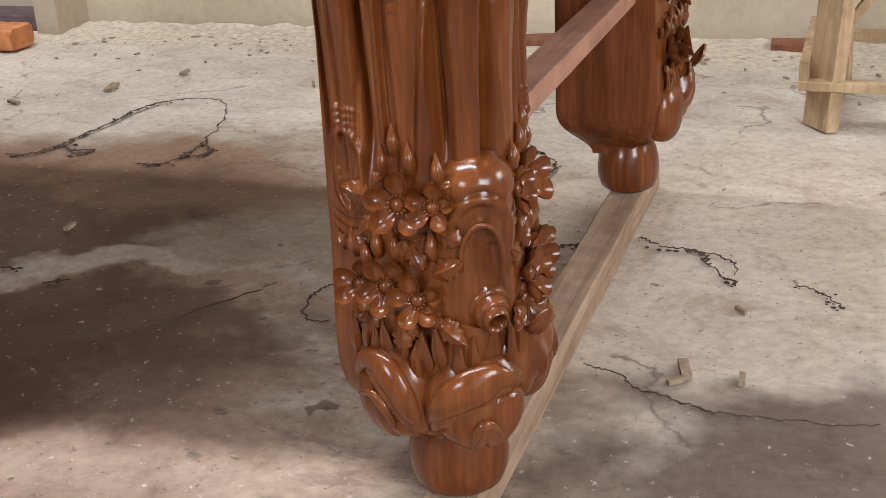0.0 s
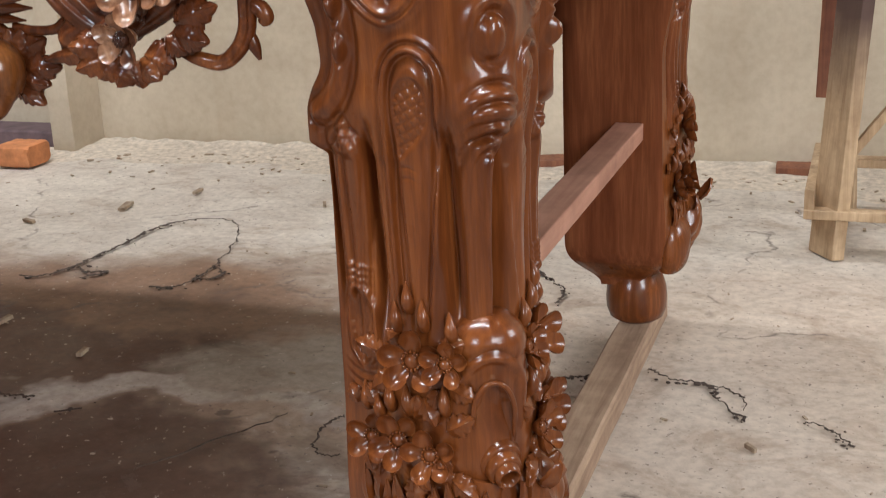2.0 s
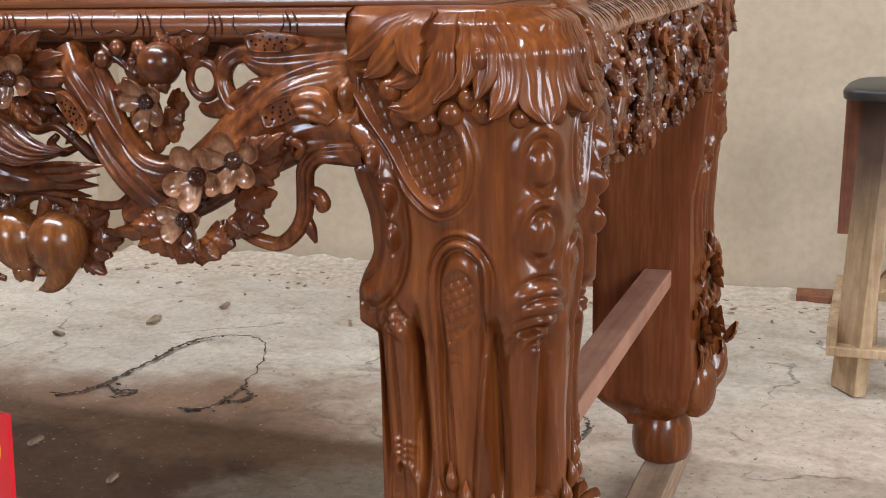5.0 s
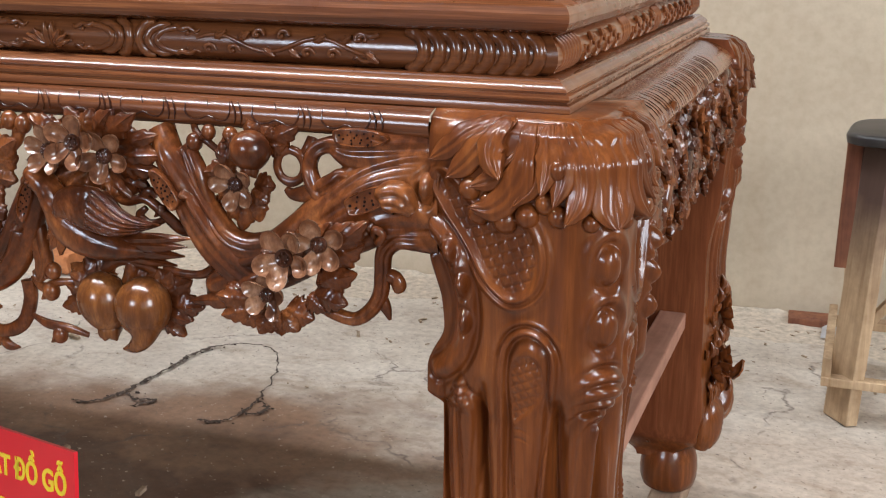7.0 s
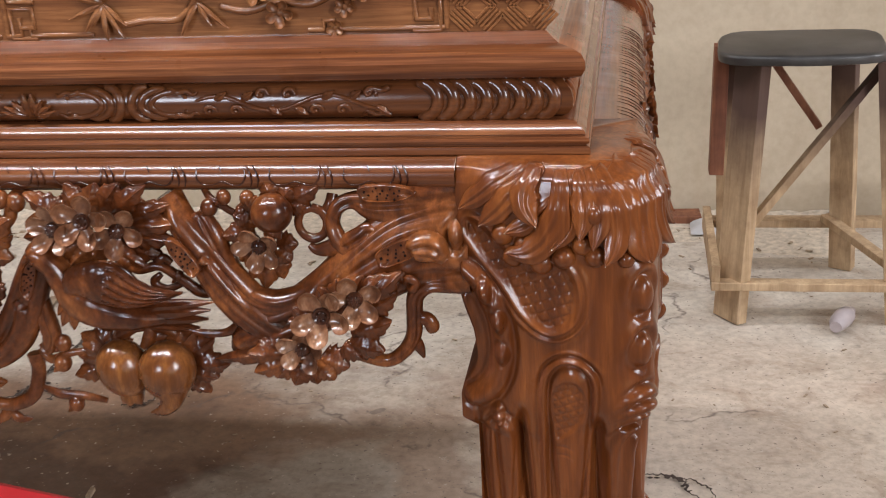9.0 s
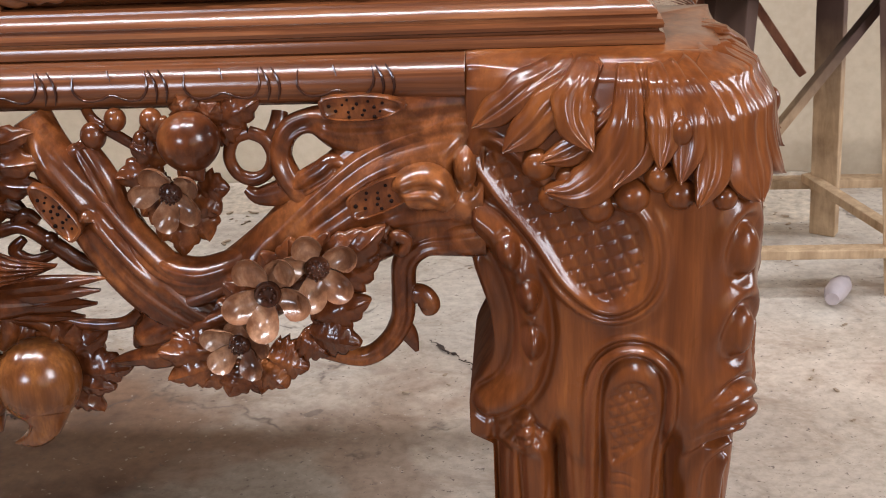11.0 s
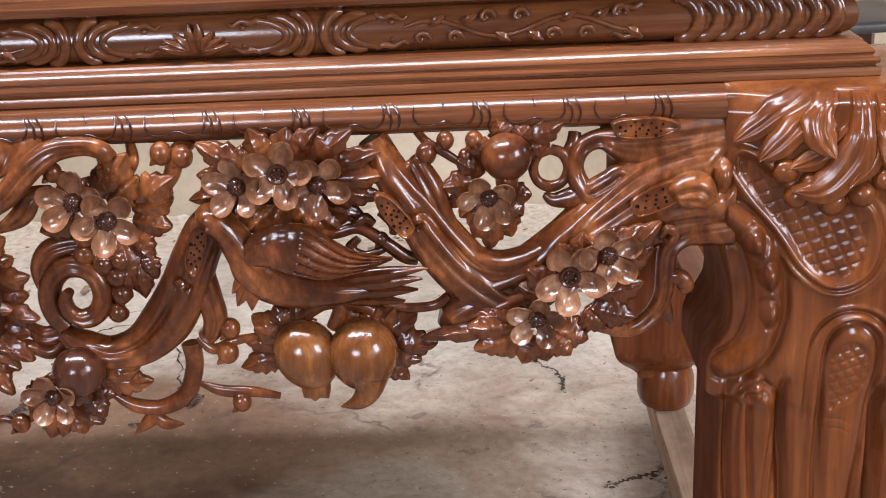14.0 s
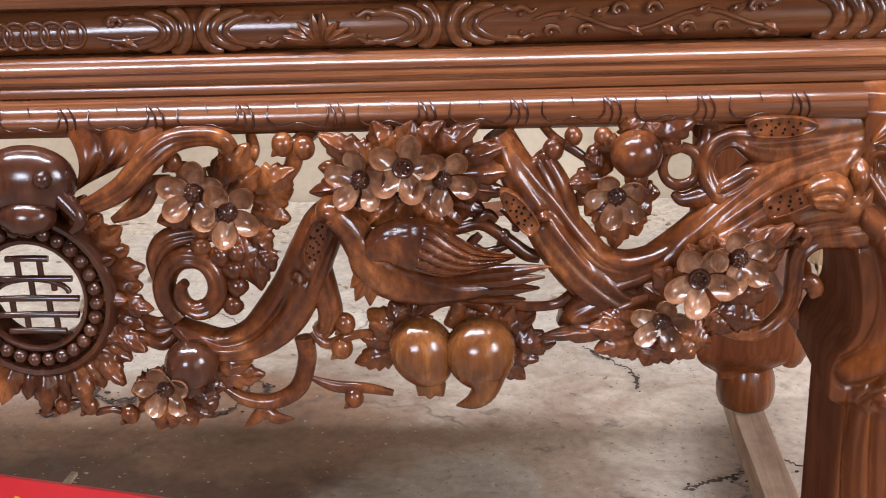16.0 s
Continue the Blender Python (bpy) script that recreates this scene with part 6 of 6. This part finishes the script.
# ---- carving on the case ----
def C(x, z, o=0.0):
    return Vector((x, BY0 - 0.001 - o, z))


def bar_path(pts, w=0.0026):
    return Mesh().tube([C(*p) for p in pts], [w] * len(pts), 8, 0.8, smooth=1)


for x, s in ((-0.81, 1), (-0.698, -1), (-0.316, 1), (-1.07, -1), (-1.182, 1)):
    for z in (0.888, 0.922, 0.956):
        part("key_fret", bar_path([(x - 0.013 * s, z - 0.014), (x + 0.012 * s, z - 0.014), (x + 0.012 * s, z + 0.014), (x - 0.01 * s, z + 0.014), (x - 0.01 * s, z - 0.004), (x + 0.004 * s, z - 0.004), (x + 0.004 * s, z + 0.006)], 0.0027), WOOD_PANEL, box)
    part("key_fret", bar_path([(x + 0.0175 * s, 0.876), (x + 0.0175 * s, 1.1)], 0.0024), WOOD_PANEL, box)
for a, b in ((-0.79, -0.722), (-0.872, -0.792), (-0.716, -0.63), (-0.425, -0.3), (-1.162, -1.09)):
    part("key_fret", bar_path([(a, 0.8765), (a + 0.015, 0.8765), (a + 0.015, 0.885), (a + 0.024, 0.885), (a + 0.024, 0.8765), (b, 0.8765)], 0.0024), WOOD_PANEL, box)
for cx in (-0.754, -1.126):
    m = Mesh()
    for z, h in ((0.952, 0.024), (0.937, 0.014), (0.926, 0.02), (0.914, 0.02), (0.902, 0.02), (0.892, 0.014), (0.882, 0.024)):
        m.tube([C(cx - h, z - 0.003), C(cx, z), C(cx + h, z - 0.003)], [0.0023] * 3, 6, smooth=2)
    m.tube([C(cx, 0.956), C(cx, 0.88)], [0.0023] * 2, 6)
    part("longevity_sign", m, WOOD_PANEL, box)
rb = random.Random(3)
for cx, cz, n in ((-0.617, 0.905, 17), (-0.535, 0.945, 13), (-0.527, 0.905, 8), (-0.9, 0.91, 13)):
    for k in range(n):
        a = radians(rb.uniform(15, 165) if k % 3 else rb.uniform(200, 340))
        ln = rb.uniform(0.022, 0.038)
        part("bamboo_leaf", leaf(Mesh(), C(cx, cz), C(cx + ln * math.cos(a), cz + ln * math.sin(a), 0.004), 0.0026, (0, -1, 0), 0, 0.12, 0.0012, 2), WOOD_PANEL, box)
for pts in ([(-0.6, 0.885), (-0.575, 0.889), (-0.545, 0.89), (-0.528, 0.91), (-0.52, 0.935), (-0.505, 0.955)], [(-0.505, 0.9), (-0.48, 0.895), (-0.45, 0.903), (-0.42, 0.9), (-0.39, 0.915)], [(-0.5, 0.94), (-0.46, 0.935), (-0.43, 0.94), (-0.39, 0.93)], [(-0.95, 0.89), (-0.92, 0.9), (-0.88, 0.895), (-0.85, 0.91)]):
    part("carved_branch", Mesh().tube([C(*p) for p in pts], [0.0034] * len(pts), 8), WOOD_PANEL, box)
for x, z, r in ((-0.47, 0.915, 0.014), (-0.45, 0.893, 0.013), (-0.435, 0.925, 0.013), (-0.405, 0.918, 0.012), (-0.385, 0.932, 0.012), (-0.375, 0.912, 0.011), (-0.39, 0.897, 0.009), (-0.9, 0.905, 0.012), (-0.86, 0.91, 0.012), (-0.88, 0.892, 0.01), (-0.4, 0.878, 0.008), (-0.415, 0.943, 0.011)):
    part("carved_blossom", flower(Mesh(), C(x, z, 0.001), r, (0, -1, 0), x * 20, 5), WOOD_PANEL, box)
m = Mesh()
for r in (0.016, 0.011):
    m.tube([C(-0.49 + r * math.cos(a), 0.948 + r * math.sin(a)) for a in [2 * math.pi * k / 20 for k in range(21)]], [0.0018] * 21, 6, smooth=1)
part("carved_coin", m, WOOD_PANEL, box)
# basket-weave corner field
for i in range(4):
    for j in range(6):
        x, z = -0.284 + 0.0235 * i, 0.884 + 0.021 * j
        m, d = Mesh(), 1 if (i + j) % 2 else -1
        for q in (-2, -1, 0, 1, 2):
            m.tube([C(x - 0.008 - q * 0.0026, z - d * (0.008 - q * 0.0026), -0.0004), C(x + 0.008 - q * 0.0026, z + d * (0.008 + q * 0.0026), -0.0004)], [0.0015] * 2, 6)
        part("weave", m, WOOD_PANEL, box)
for i in range(12):
    y = 0.075 + 0.06 * i
    m = Mesh()
    for q in range(4):
        m.tube([(BX1 + 0.001, y + 0.01 * q, 0.885), (BX1 + 0.001, y + 0.01 * q + 0.012, 0.91), (BX1 + 0.001, y + 0.01 * q, 0.94)], [0.0018] * 3, 5)
    part("carved_branch", m, WOOD_PANEL, box)


def mirrored(ob, m, parent):
    """A mirrored copy of a part, with its own pieces, that shares the meshes."""
    c = ob.copy()
    scene.collection.objects.link(c)
    c.parent = parent
    c.matrix_parent_inverse = world_of(parent).inverted()
    c.matrix_basis = m
    for k in ob.children:
        mirrored(k, m, c)
    return c


MX_ = Matrix.Translation((XC, 0, 0)) @ Matrix.Diagonal((-1, 1, 1, 1)) @ Matrix.Translation((-XC, 0, 0))
MY_ = Matrix.Translation((0, YC, 0)) @ Matrix.Diagonal((1, -1, 1, 1)) @ Matrix.Translation((0, -YC, 0))
mirrored(leg, MY_, table)
mirrored(leg, MX_, table)
mirrored(leg, MX_ @ MY_, table)
mirrored(side_apron, MX_, table)
mirrored(side_rail, MX_, table)
left = apron.copy()
scene.collection.objects.link(left)
left.parent, left.matrix_parent_inverse, left.matrix_basis = table, world_of(table).inverted(), MX_
for k in list(apron.children):
    if abs(sum(v.co.x for v in k.data.vertices) / max(1, len(k.data.vertices)) - XC) > 0.05:
        mirrored(k, MX_, left)
part("back_rail", Mesh().box((2 * XC + 0.2895, 2 * YC - 0.05, 0.64), (-0.2895, 2 * YC - 0.02, 0.7695)), WOOD_LONG, table, "plain back rail", smooth=False)
# reddish timber brace between the legs
part("brace", Mesh().box((-0.205, 0.12, 0.335), (-0.165, 0.82, 0.36)), BRACEWOOD, table, "dull pinkish timber brace between the legs", smooth=False, bevel=0.002)

# ---- things on the floor ----
def batten(name, x0, x1, y0, y1, h, label, mat=BATTEN):
    """A long timber strip with slightly worn, uneven edges."""
    rows = []
    n = 40
    for i in range(n + 1):
        y = y0 + (y1 - y0) * i / n
        j = 0.0016 * noise.noise((y * 7, 1, 2))
        k = 0.0016 * noise.noise((y * 7, 5, 2))
        rows.append([(x0 + j, y, 0.0), (x1 + k, y, 0.0), (x1 + k, y, h - 0.003), (x1 + k - 0.003, y, h), (x0 + j + 0.003, y, h), (x0 + j, y, h - 0.003)])
    return tagged(mesh_ob(name, Mesh().grid(rows, True, True, True), mat, angle=30), label, "batten")


batten("timber_batten", -0.21, -0.158, -0.55, 1.0, 0.04, "dusty brown timber batten under the table feet")
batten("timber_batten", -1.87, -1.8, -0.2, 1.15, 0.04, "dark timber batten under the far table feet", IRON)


def plank(m, a, b, w, d):
    """A squared timber from a to b."""
    a, b = Vector(a), Vector(b)
    q = (b - a).to_track_quat("Z", "Y").to_matrix().to_4x4()
    return m.box((-w / 2, -d / 2, 0), (w / 2, d / 2, (b - a).length), Matrix.Translation(a) @ q)


def stool():
    ob = thing("work_stool", (0.3, 1.52, 0), "rough timber work stool with a worn black seat", "stool")
    fl, fr, bl, br = (0.138, 1.385), (0.52, 1.385), (0.16, 1.72), (0.45, 1.72)
    for (x, y), (tx, ty), w in ((fl, (0.172, 1.41), 0.086), (fr, (0.462, 1.41), 0.07), (bl, (0.135, 1.62), 0.06), (br, (0.41, 1.65), 0.06)):
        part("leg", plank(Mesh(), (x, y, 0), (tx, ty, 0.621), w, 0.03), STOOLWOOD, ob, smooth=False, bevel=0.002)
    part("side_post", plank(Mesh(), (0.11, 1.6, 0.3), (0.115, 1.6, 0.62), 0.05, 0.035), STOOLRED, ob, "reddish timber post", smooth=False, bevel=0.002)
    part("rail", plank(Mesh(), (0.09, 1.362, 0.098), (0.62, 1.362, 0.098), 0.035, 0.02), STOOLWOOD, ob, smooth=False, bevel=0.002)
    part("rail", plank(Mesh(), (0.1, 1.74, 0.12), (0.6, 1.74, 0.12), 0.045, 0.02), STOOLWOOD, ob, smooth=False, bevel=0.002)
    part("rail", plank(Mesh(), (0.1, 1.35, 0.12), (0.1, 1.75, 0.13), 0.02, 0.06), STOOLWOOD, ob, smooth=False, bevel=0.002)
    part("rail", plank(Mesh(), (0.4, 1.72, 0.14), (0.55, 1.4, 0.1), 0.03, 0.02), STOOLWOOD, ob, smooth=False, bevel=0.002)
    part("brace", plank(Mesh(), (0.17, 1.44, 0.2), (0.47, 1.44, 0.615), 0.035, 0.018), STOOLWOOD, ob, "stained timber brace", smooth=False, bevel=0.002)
    part("brace", plank(Mesh(), (0.36, 1.66, 0.4), (0.22, 1.66, 0.6), 0.04, 0.018), STOOLRED, ob, "reddish timber brace", smooth=False, bevel=0.002)
    rows = []
    for z, o in ((0.62, -0.006), (0.622, 0.0), (0.636, 0.002), (0.642, -0.001), (0.645, -0.007)):
        row = []
        for k in range(40):
            a = 2 * math.pi * k / 40
            c, s = math.cos(a), math.sin(a)
            q = (abs(c) ** 5 + abs(s) ** 5) ** -0.2
            row.append((0.285 + (0.185 + o) * q * c + 0.02 * s * 0.6, 1.5 + (0.145 + o) * q * s, z + 0.002 * noise.noise((c * 2, s * 2, z))))
        rows.append(row)
    part("seat", Mesh().grid(rows, True, True, True), SEATBLACK, ob, "chipped black painted seat", angle=60)
    ob.matrix_basis = Matrix.Translation((0.214, 1.489, 0)) @ Matrix.Scale(0.87, 4)
    return ob


stool()

# red sign leaning under the table
sgn = thing("shop_sign", (-0.95, 0.07, 0), "red printed board with yellow and white lettering", "sign")
SA, SB = Vector((-0.739, 0.08, 0.348)), Vector((-1.1905, 0.242, 0.3103))
sx = (SB - SA).normalized() * -1
sz = Vector((0, 0.1, 1)).normalized()
sz = (sz - sx * sz.dot(sx)).normalized()
sn = sx.cross(sz)


def sign_pt(u, v, o=0.0):
    return SA + sx * (u - 0.5) + sz * (v - 0.34) + sn * o


def sign_bar(u0, u1, v0, v1, mat, name, label="", o=0.0028):
    m = Mesh()
    for oo in (0.0012, o):
        m.v.extend(tuple(sign_pt(u, v, oo)) for u, v in ((u0, v0), (u1, v0), (u1, v1), (u0, v1)))
    m.f = [(0, 3, 2, 1), (4, 5, 6, 7), (0, 1, 5, 4), (1, 2, 6, 5), (2, 3, 7, 6), (3, 0, 4, 7)]
    return part(name, m, mat, sgn, label, smooth=False)


m = Mesh()
for oo in (-0.004, 0.001):
    m.v.extend(tuple(sign_pt(u, v, oo)) for u, v in ((0, 0.04), (0.5, 0.002), (0.5, 0.34), (0, 0.34)))
m.f = [(0, 3, 2, 1), (4, 5, 6, 7), (0, 1, 5, 4), (1, 2, 6, 5), (2, 3, 7, 6), (3, 0, 4, 7)]
part("board", m, RED, sgn, "glossy red board", smooth=False)


def lettering(text, u, v, size, mat, stretch=1.0):
    c = bpy.data.curves.new("lettering", "FONT")
    c.body, c.size, c.align_x, c.extrude = text, size, "RIGHT", 0.0006
    c.offset = 0.0009
    ob = new("lettering", c)
    bpy.context.view_layer.update()
    data = bpy.data.meshes.new_from_object(ob.evaluated_get(bpy.context.evaluated_depsgraph_get()))
    bpy.data.objects.remove(ob)
    mm = Mesh()
    mm.v = [tuple(sign_pt(u + p.co.x * stretch, v + p.co.y, 0.0018 + p.co.z)) for p in data.vertices]
    mm.f = [tuple(f.vertices) for f in data.polygons]
    return part("lettering", mm, mat, sgn, "", smooth=False)


lettering("XƯỞNG SẢN XUẤT ĐỒ GỖ", 0.485, 0.285, 0.036, YELLOW, 0.9)
for u0, u1 in ((0.125, 0.165), (0.17, 0.205), (0.21, 0.245), (0.25, 0.285), (0.32, 0.355), (0.36, 0.4), (0.405, 0.45)):
    sign_bar(u0, u1, 0.205, 0.255, YELLOW, "name_bar")
for k in range(13):
    if k not in (5, 9):
        sign_bar(0.1 + 0.029 * k, 0.123 + 0.029 * k, 0.125, 0.175, WHITE, "number_bar")
for k in range(9):
    sign_bar(0.11 + 0.04 * k, 0.143 + 0.04 * k, 0.088, 0.103, YELLOW, "text_bar")
    sign_bar(0.11 + 0.04 * k, 0.143 + 0.04 * k, 0.055, 0.07, YELLOW, "text_bar")

# brick, dark block, rag, bottle, loose boards by the wall
rows = []
for i in range(15):
    q = i / 14
    row = []
    for k in range(28):
        a = 2 * math.pi * k / 28
        c, w = math.cos(a), math.sin(a)
        e = (abs(c) ** 7 + abs(w) ** 7) ** (-1 / 7)
        edge = 0.9 if i in (0, 14) else 1.0
        y, z = 1.725 + 0.05 * e * c * edge, 0.031 + 0.03 * e * w * edge
        x = -2.025 + 0.1 * q + (0.016 * noise.noise((y * 40, z * 40, 2)) if i > 7 else 0)
        row.append((x + 0.003 * noise.noise((y * 70, z * 70, q * 9)), y + 0.003 * noise.noise((x * 80, z * 60, 1)), max(0.001, z + 0.003 * noise.noise((x * 60, y * 60, 5)))))
    rows.append(row)
tagged(mesh_ob("brick", Mesh().grid(rows, True, True, True), BRICK, angle=40), "broken orange clay brick on the floor", "brick")
tagged(mesh_ob("stone_block", Mesh().box((-2.55, 1.9, 0), (-2.0, 2.015, 0.05)), DARKBOX, False, bevel=0.006), "dusty dark block along the wall", "block")
rag = Mesh()
rows = []
for i in range(9):
    row = []
    for j in range(9):
        x, y = 0.016 + 0.008 * i, 1.86 + 0.013 * j
        e = math.sin(math.pi * i / 8) * math.sin(math.pi * j / 8)
        row.append((x, y, 0.004 + 0.034 * e * (0.6 + 0.8 * abs(noise.noise((x * 30, y * 30, 1))))))
    rows.append(row)
tagged(mesh_ob("rag", rag.grid(rows), PAPER, angle=70), "crumpled white rag on the floor by the wall", "rag")
bt = Mesh().tube([(0.275, 1.29, 0.02), (0.285, 1.315, 0.021), (0.305, 1.35, 0.021), (0.312, 1.363, 0.02), (0.32, 1.377, 0.02)], [0.012, 0.019, 0.019, 0.009, 0.008], 14, smooth=3)
tagged(mesh_ob("plastic_bottle", bt, PLASTIC, angle=40), "small crushed grey plastic bottle on its side", "bottle")
for x, y, l, a in ((-0.01, 1.978, 0.11, 0.05), (-0.6, 1.955, 0.1, 0.3)):
    m = Mesh().box((-l / 2, -0.035, 0), (l / 2, 0.035, 0.018), pose(x, y, 0.001, 0, 0, math.degrees(a)))
    tagged(mesh_ob("loose_board", m, STOOLRED, False, bevel=0.002), "short reddish offcut board on the floor", "board", "offcuts by the wall")

# framed print on the wall
pr = thing("wall_print", (-0.15, 2.0, 0.86), "pale printed sheet with a rounded chain pattern on the wall", "poster")
part("sheet", Mesh().box((-0.36, 2.012, 0.8), (-0.03, 2.019, 1.31)), plain("pale_sheet", (0.42, 0.37, 0.33), 0.6, 0.1), pr, smooth=False)
for i in range(9):
    for j in range(10):
        cx, cz = -0.345 + 0.037 * i + 0.0185 * (j % 2), 0.815 + 0.033 * j
        if cx > -0.045:
            continue
        part("pattern_ring", Mesh().tube([(cx + 0.018 * math.cos(a), 2.0115, cz + 0.018 * math.sin(a)) for a in [math.pi * 0.1 + math.pi * 0.8 * k / 8 for k in range(9)]], [0.0022] * 9, 4, 0.5, smooth=1), PAPER, pr)

# ---- cracks, dirt and shavings ----
def crack(pts, w, seed, name="floor_crack"):
    r = random.Random(seed)
    P = spline([(x, y, 0.0026) for x, y in pts], 12)
    rows = []
    for i, p in enumerate(P):
        d = P[min(i + 1, len(P) - 1)] - P[max(i - 1, 0)]
        s = Vector((-d.y, d.x, 0)).normalized()
        ww = w * (0.25 + 1.1 * r.random()) * math.sin(math.pi * (0.06 + 0.9 * i / (len(P) - 1))) ** 0.5
        ww *= 0.3 + 1.1 * min(1, max(0, 0.5 + 1.6 * noise.noise((p.x * 23, p.y * 23, seed * 1.7))))
        c = p + s * (r.uniform(-0.0035, 0.0035) + 0.006 * noise.noise((p.x * 40, p.y * 40, seed)))
        rows.append([c + s * ww, c + s * ww * 0.3 + Vector((0, 0, 0.0012)), c - s * ww * 0.3 + Vector((0, 0, 0.0012)), c - s * ww])
    return tagged(mesh_ob(name, Mesh().grid(rows), CRACK, angle=80), "dark jagged crack in the concrete", "crack", "cracks in the floor", "structure")


CRACKS = [
    ([(-1.38, 0.93), (-1.333, 0.939), (-1.306, 0.99), (-1.299, 1.072), (-1.291, 1.16), (-1.292, 1.234), (-1.272, 1.303), (-1.229, 1.346)], 0.006),
    ([(-1.229, 1.346), (-1.164, 1.352), (-1.113, 1.308), (-1.068, 1.212), (-1.042, 1.119)], 0.002),
    ([(-1.042, 1.119), (-1.03, 1.042), (-1.03, 0.98), (-1.046, 0.937), (-1.09, 0.925)], 0.0065),
    ([(-1.299, 1.0), (-1.26, 0.975), (-1.22, 0.985), (-1.25, 0.94)], 0.005), ([(-1.03, 1.06), (-0.995, 1.03), (-1.0, 0.99), (-1.035, 0.985)], 0.005),
    ([(-0.309, 0.686), (-0.276, 0.704), (-0.238, 0.719), (-0.208, 0.734)], 0.004), ([(-0.149, 0.765), (-0.104, 0.742), (-0.055, 0.732), (-0.033, 0.685), (0.007, 0.628)], 0.0045),
    ([(-0.055, 0.732), (-0.01, 0.71), (0.0, 0.66)], 0.0015), ([(0.081, 0.648), (0.11, 0.633), (0.132, 0.603), (0.139, 0.585)], 0.004),
    ([(-0.431, 1.179), (-0.384, 1.121), (-0.345, 1.065), (-0.344, 1.005)], 0.004),
    ([(-0.522, 0.515), (-0.534, 0.483), (-0.528, 0.43), (-0.508, 0.4), (-0.478, 0.404)], 0.0025),
    ([(-0.141, 0.364), (-0.107, 0.358), (-0.068, 0.327), (-0.021, 0.306), (0.029, 0.294), (0.099, 0.294), (0.188, 0.305)], 0.0014), ([(-0.72, 0.3), (-0.66, 0.4), (-0.6, 0.5)], 0.0015),
    ([(-1.06, 0.455), (-1.029, 0.459), (-0.991, 0.461)], 0.006), ([(-0.93, 0.424), (-0.897, 0.444)], 0.006),
]
for k, (pts, w) in enumerate(CRACKS):
    crack(pts, w, 40 + k)
# dirt and crumbs broken out along the wider cracks
rk = random.Random(23)
crumbs = Mesh()
for pts, w in CRACKS:
    if w < 0.0035:
        continue
    for (xa, ya), (xb, yb) in zip(pts, pts[1:]):
        for k in range(int(3 + 26 * math.hypot(xb - xa, yb - ya))):
            q, sd = rk.random(), 0.012 if rk.random() < 0.8 else 0.05
            rr = rk.uniform(0.001, 0.0026) * (1.5 if rk.random() < 0.12 else 1)
            crumbs.ball((xa + (xb - xa) * q + rk.gauss(0, sd * 0.5), ya + (yb - ya) * q + rk.gauss(0, sd * 0.5), 0.001), rr, 6, 4, (rk.uniform(0.8, 2.2), rk.uniform(0.7, 1.3), 0.6))
tagged(mesh_ob("crack_crumbs", crumbs, CRACK), "dark dirt crumbs along the floor cracks", "dirt", kind="stuff")

rc = random.Random(11)


def chip_mesh(l, w, h):
    m = Mesh().box((-l / 2, -w / 2, 0), (l / 2, w / 2, h))
    return m.move(lambda p: Vector((p.x + 0.2 * l * noise.noise((p.x * 90, p.y * 90, l * 99)), p.y * (1 + 0.4 * noise.noise((p.x * 70, 3, l * 50))), p.z + (0.002 if p.x > 0 else 0))))


CHIPS = [(-1.243, 0.715, 0.03), (-1.45, 1.4, 0.05), (-1.6, 1.25, 0.03), (-1.35, 1.55, 0.03), (-1.02, 0.62, 0.025), (-0.025, 0.38, 0.035), (-0.03, 0.35, 0.02), (0.04, 0.37, 0.02), (-1.0, 1.5, 0.02), (0.02, 0.55, 0.015)]
for x, y, l in CHIPS:
    ob = mesh_ob("wood_chip", chip_mesh(l, l * 0.35, 0.006), CHIP, False)
    ob.matrix_basis = pose(x, y, 0.001, 0, 0, rc.uniform(0, 180))
    tagged(ob, "small split wood chip on the floor", "wood chip", "chips on the floor")
litter = Mesh()
for k in range(420):
    near = k % 3
    x = rc.uniform(-2.3, 0.3)
    y = 2.01 - abs(rc.gauss(0, 0.16)) if near else rc.uniform(-0.2, 1.9)
    s = rc.uniform(0.0015, 0.005) * (1.1 if near else 0.7) * (1.6 if k % 23 == 0 else 1)
    litter.box((-s * 1.6, -s * 0.6, 0), (s * 1.6, s * 0.6, s * 0.5), pose(x, y, 0.0005, 0, 0, rc.uniform(0, 180)))
tagged(mesh_ob("shavings", litter, CHIP, False), "scattered wood shavings and grit on the floor", "shavings", kind="stuff")
# sawdust drifted against the wall
rows = []
for i in range(15):
    row = []
    for j in range(140):
        x = -3.2 + 3.6 * j / 139
        q = i / 14
        d = 0.34 * (0.6 + 0.8 * abs(noise.noise((x * 2.2, 4, 7))))
        y = 2.018 - d * (1 - q)
        z = 0.001 + 0.016 * q ** 2.2 * (0.35 + abs(noise.noise((x * 5, y * 5, 2)))) + 0.012 * q * abs(noise.noise((x * 24, y * 24, 5))) + 0.005 * q * noise.noise((x * 60, y * 60, 3)) - 0.004 * (1 - q)
        row.append((x, y, z))
    rows.append(row)
tagged(mesh_ob("sawdust_drift", Mesh().grid(rows), DUST, angle=80), "drift of pale sawdust and rubble along the wall", "sawdust", kind="stuff")
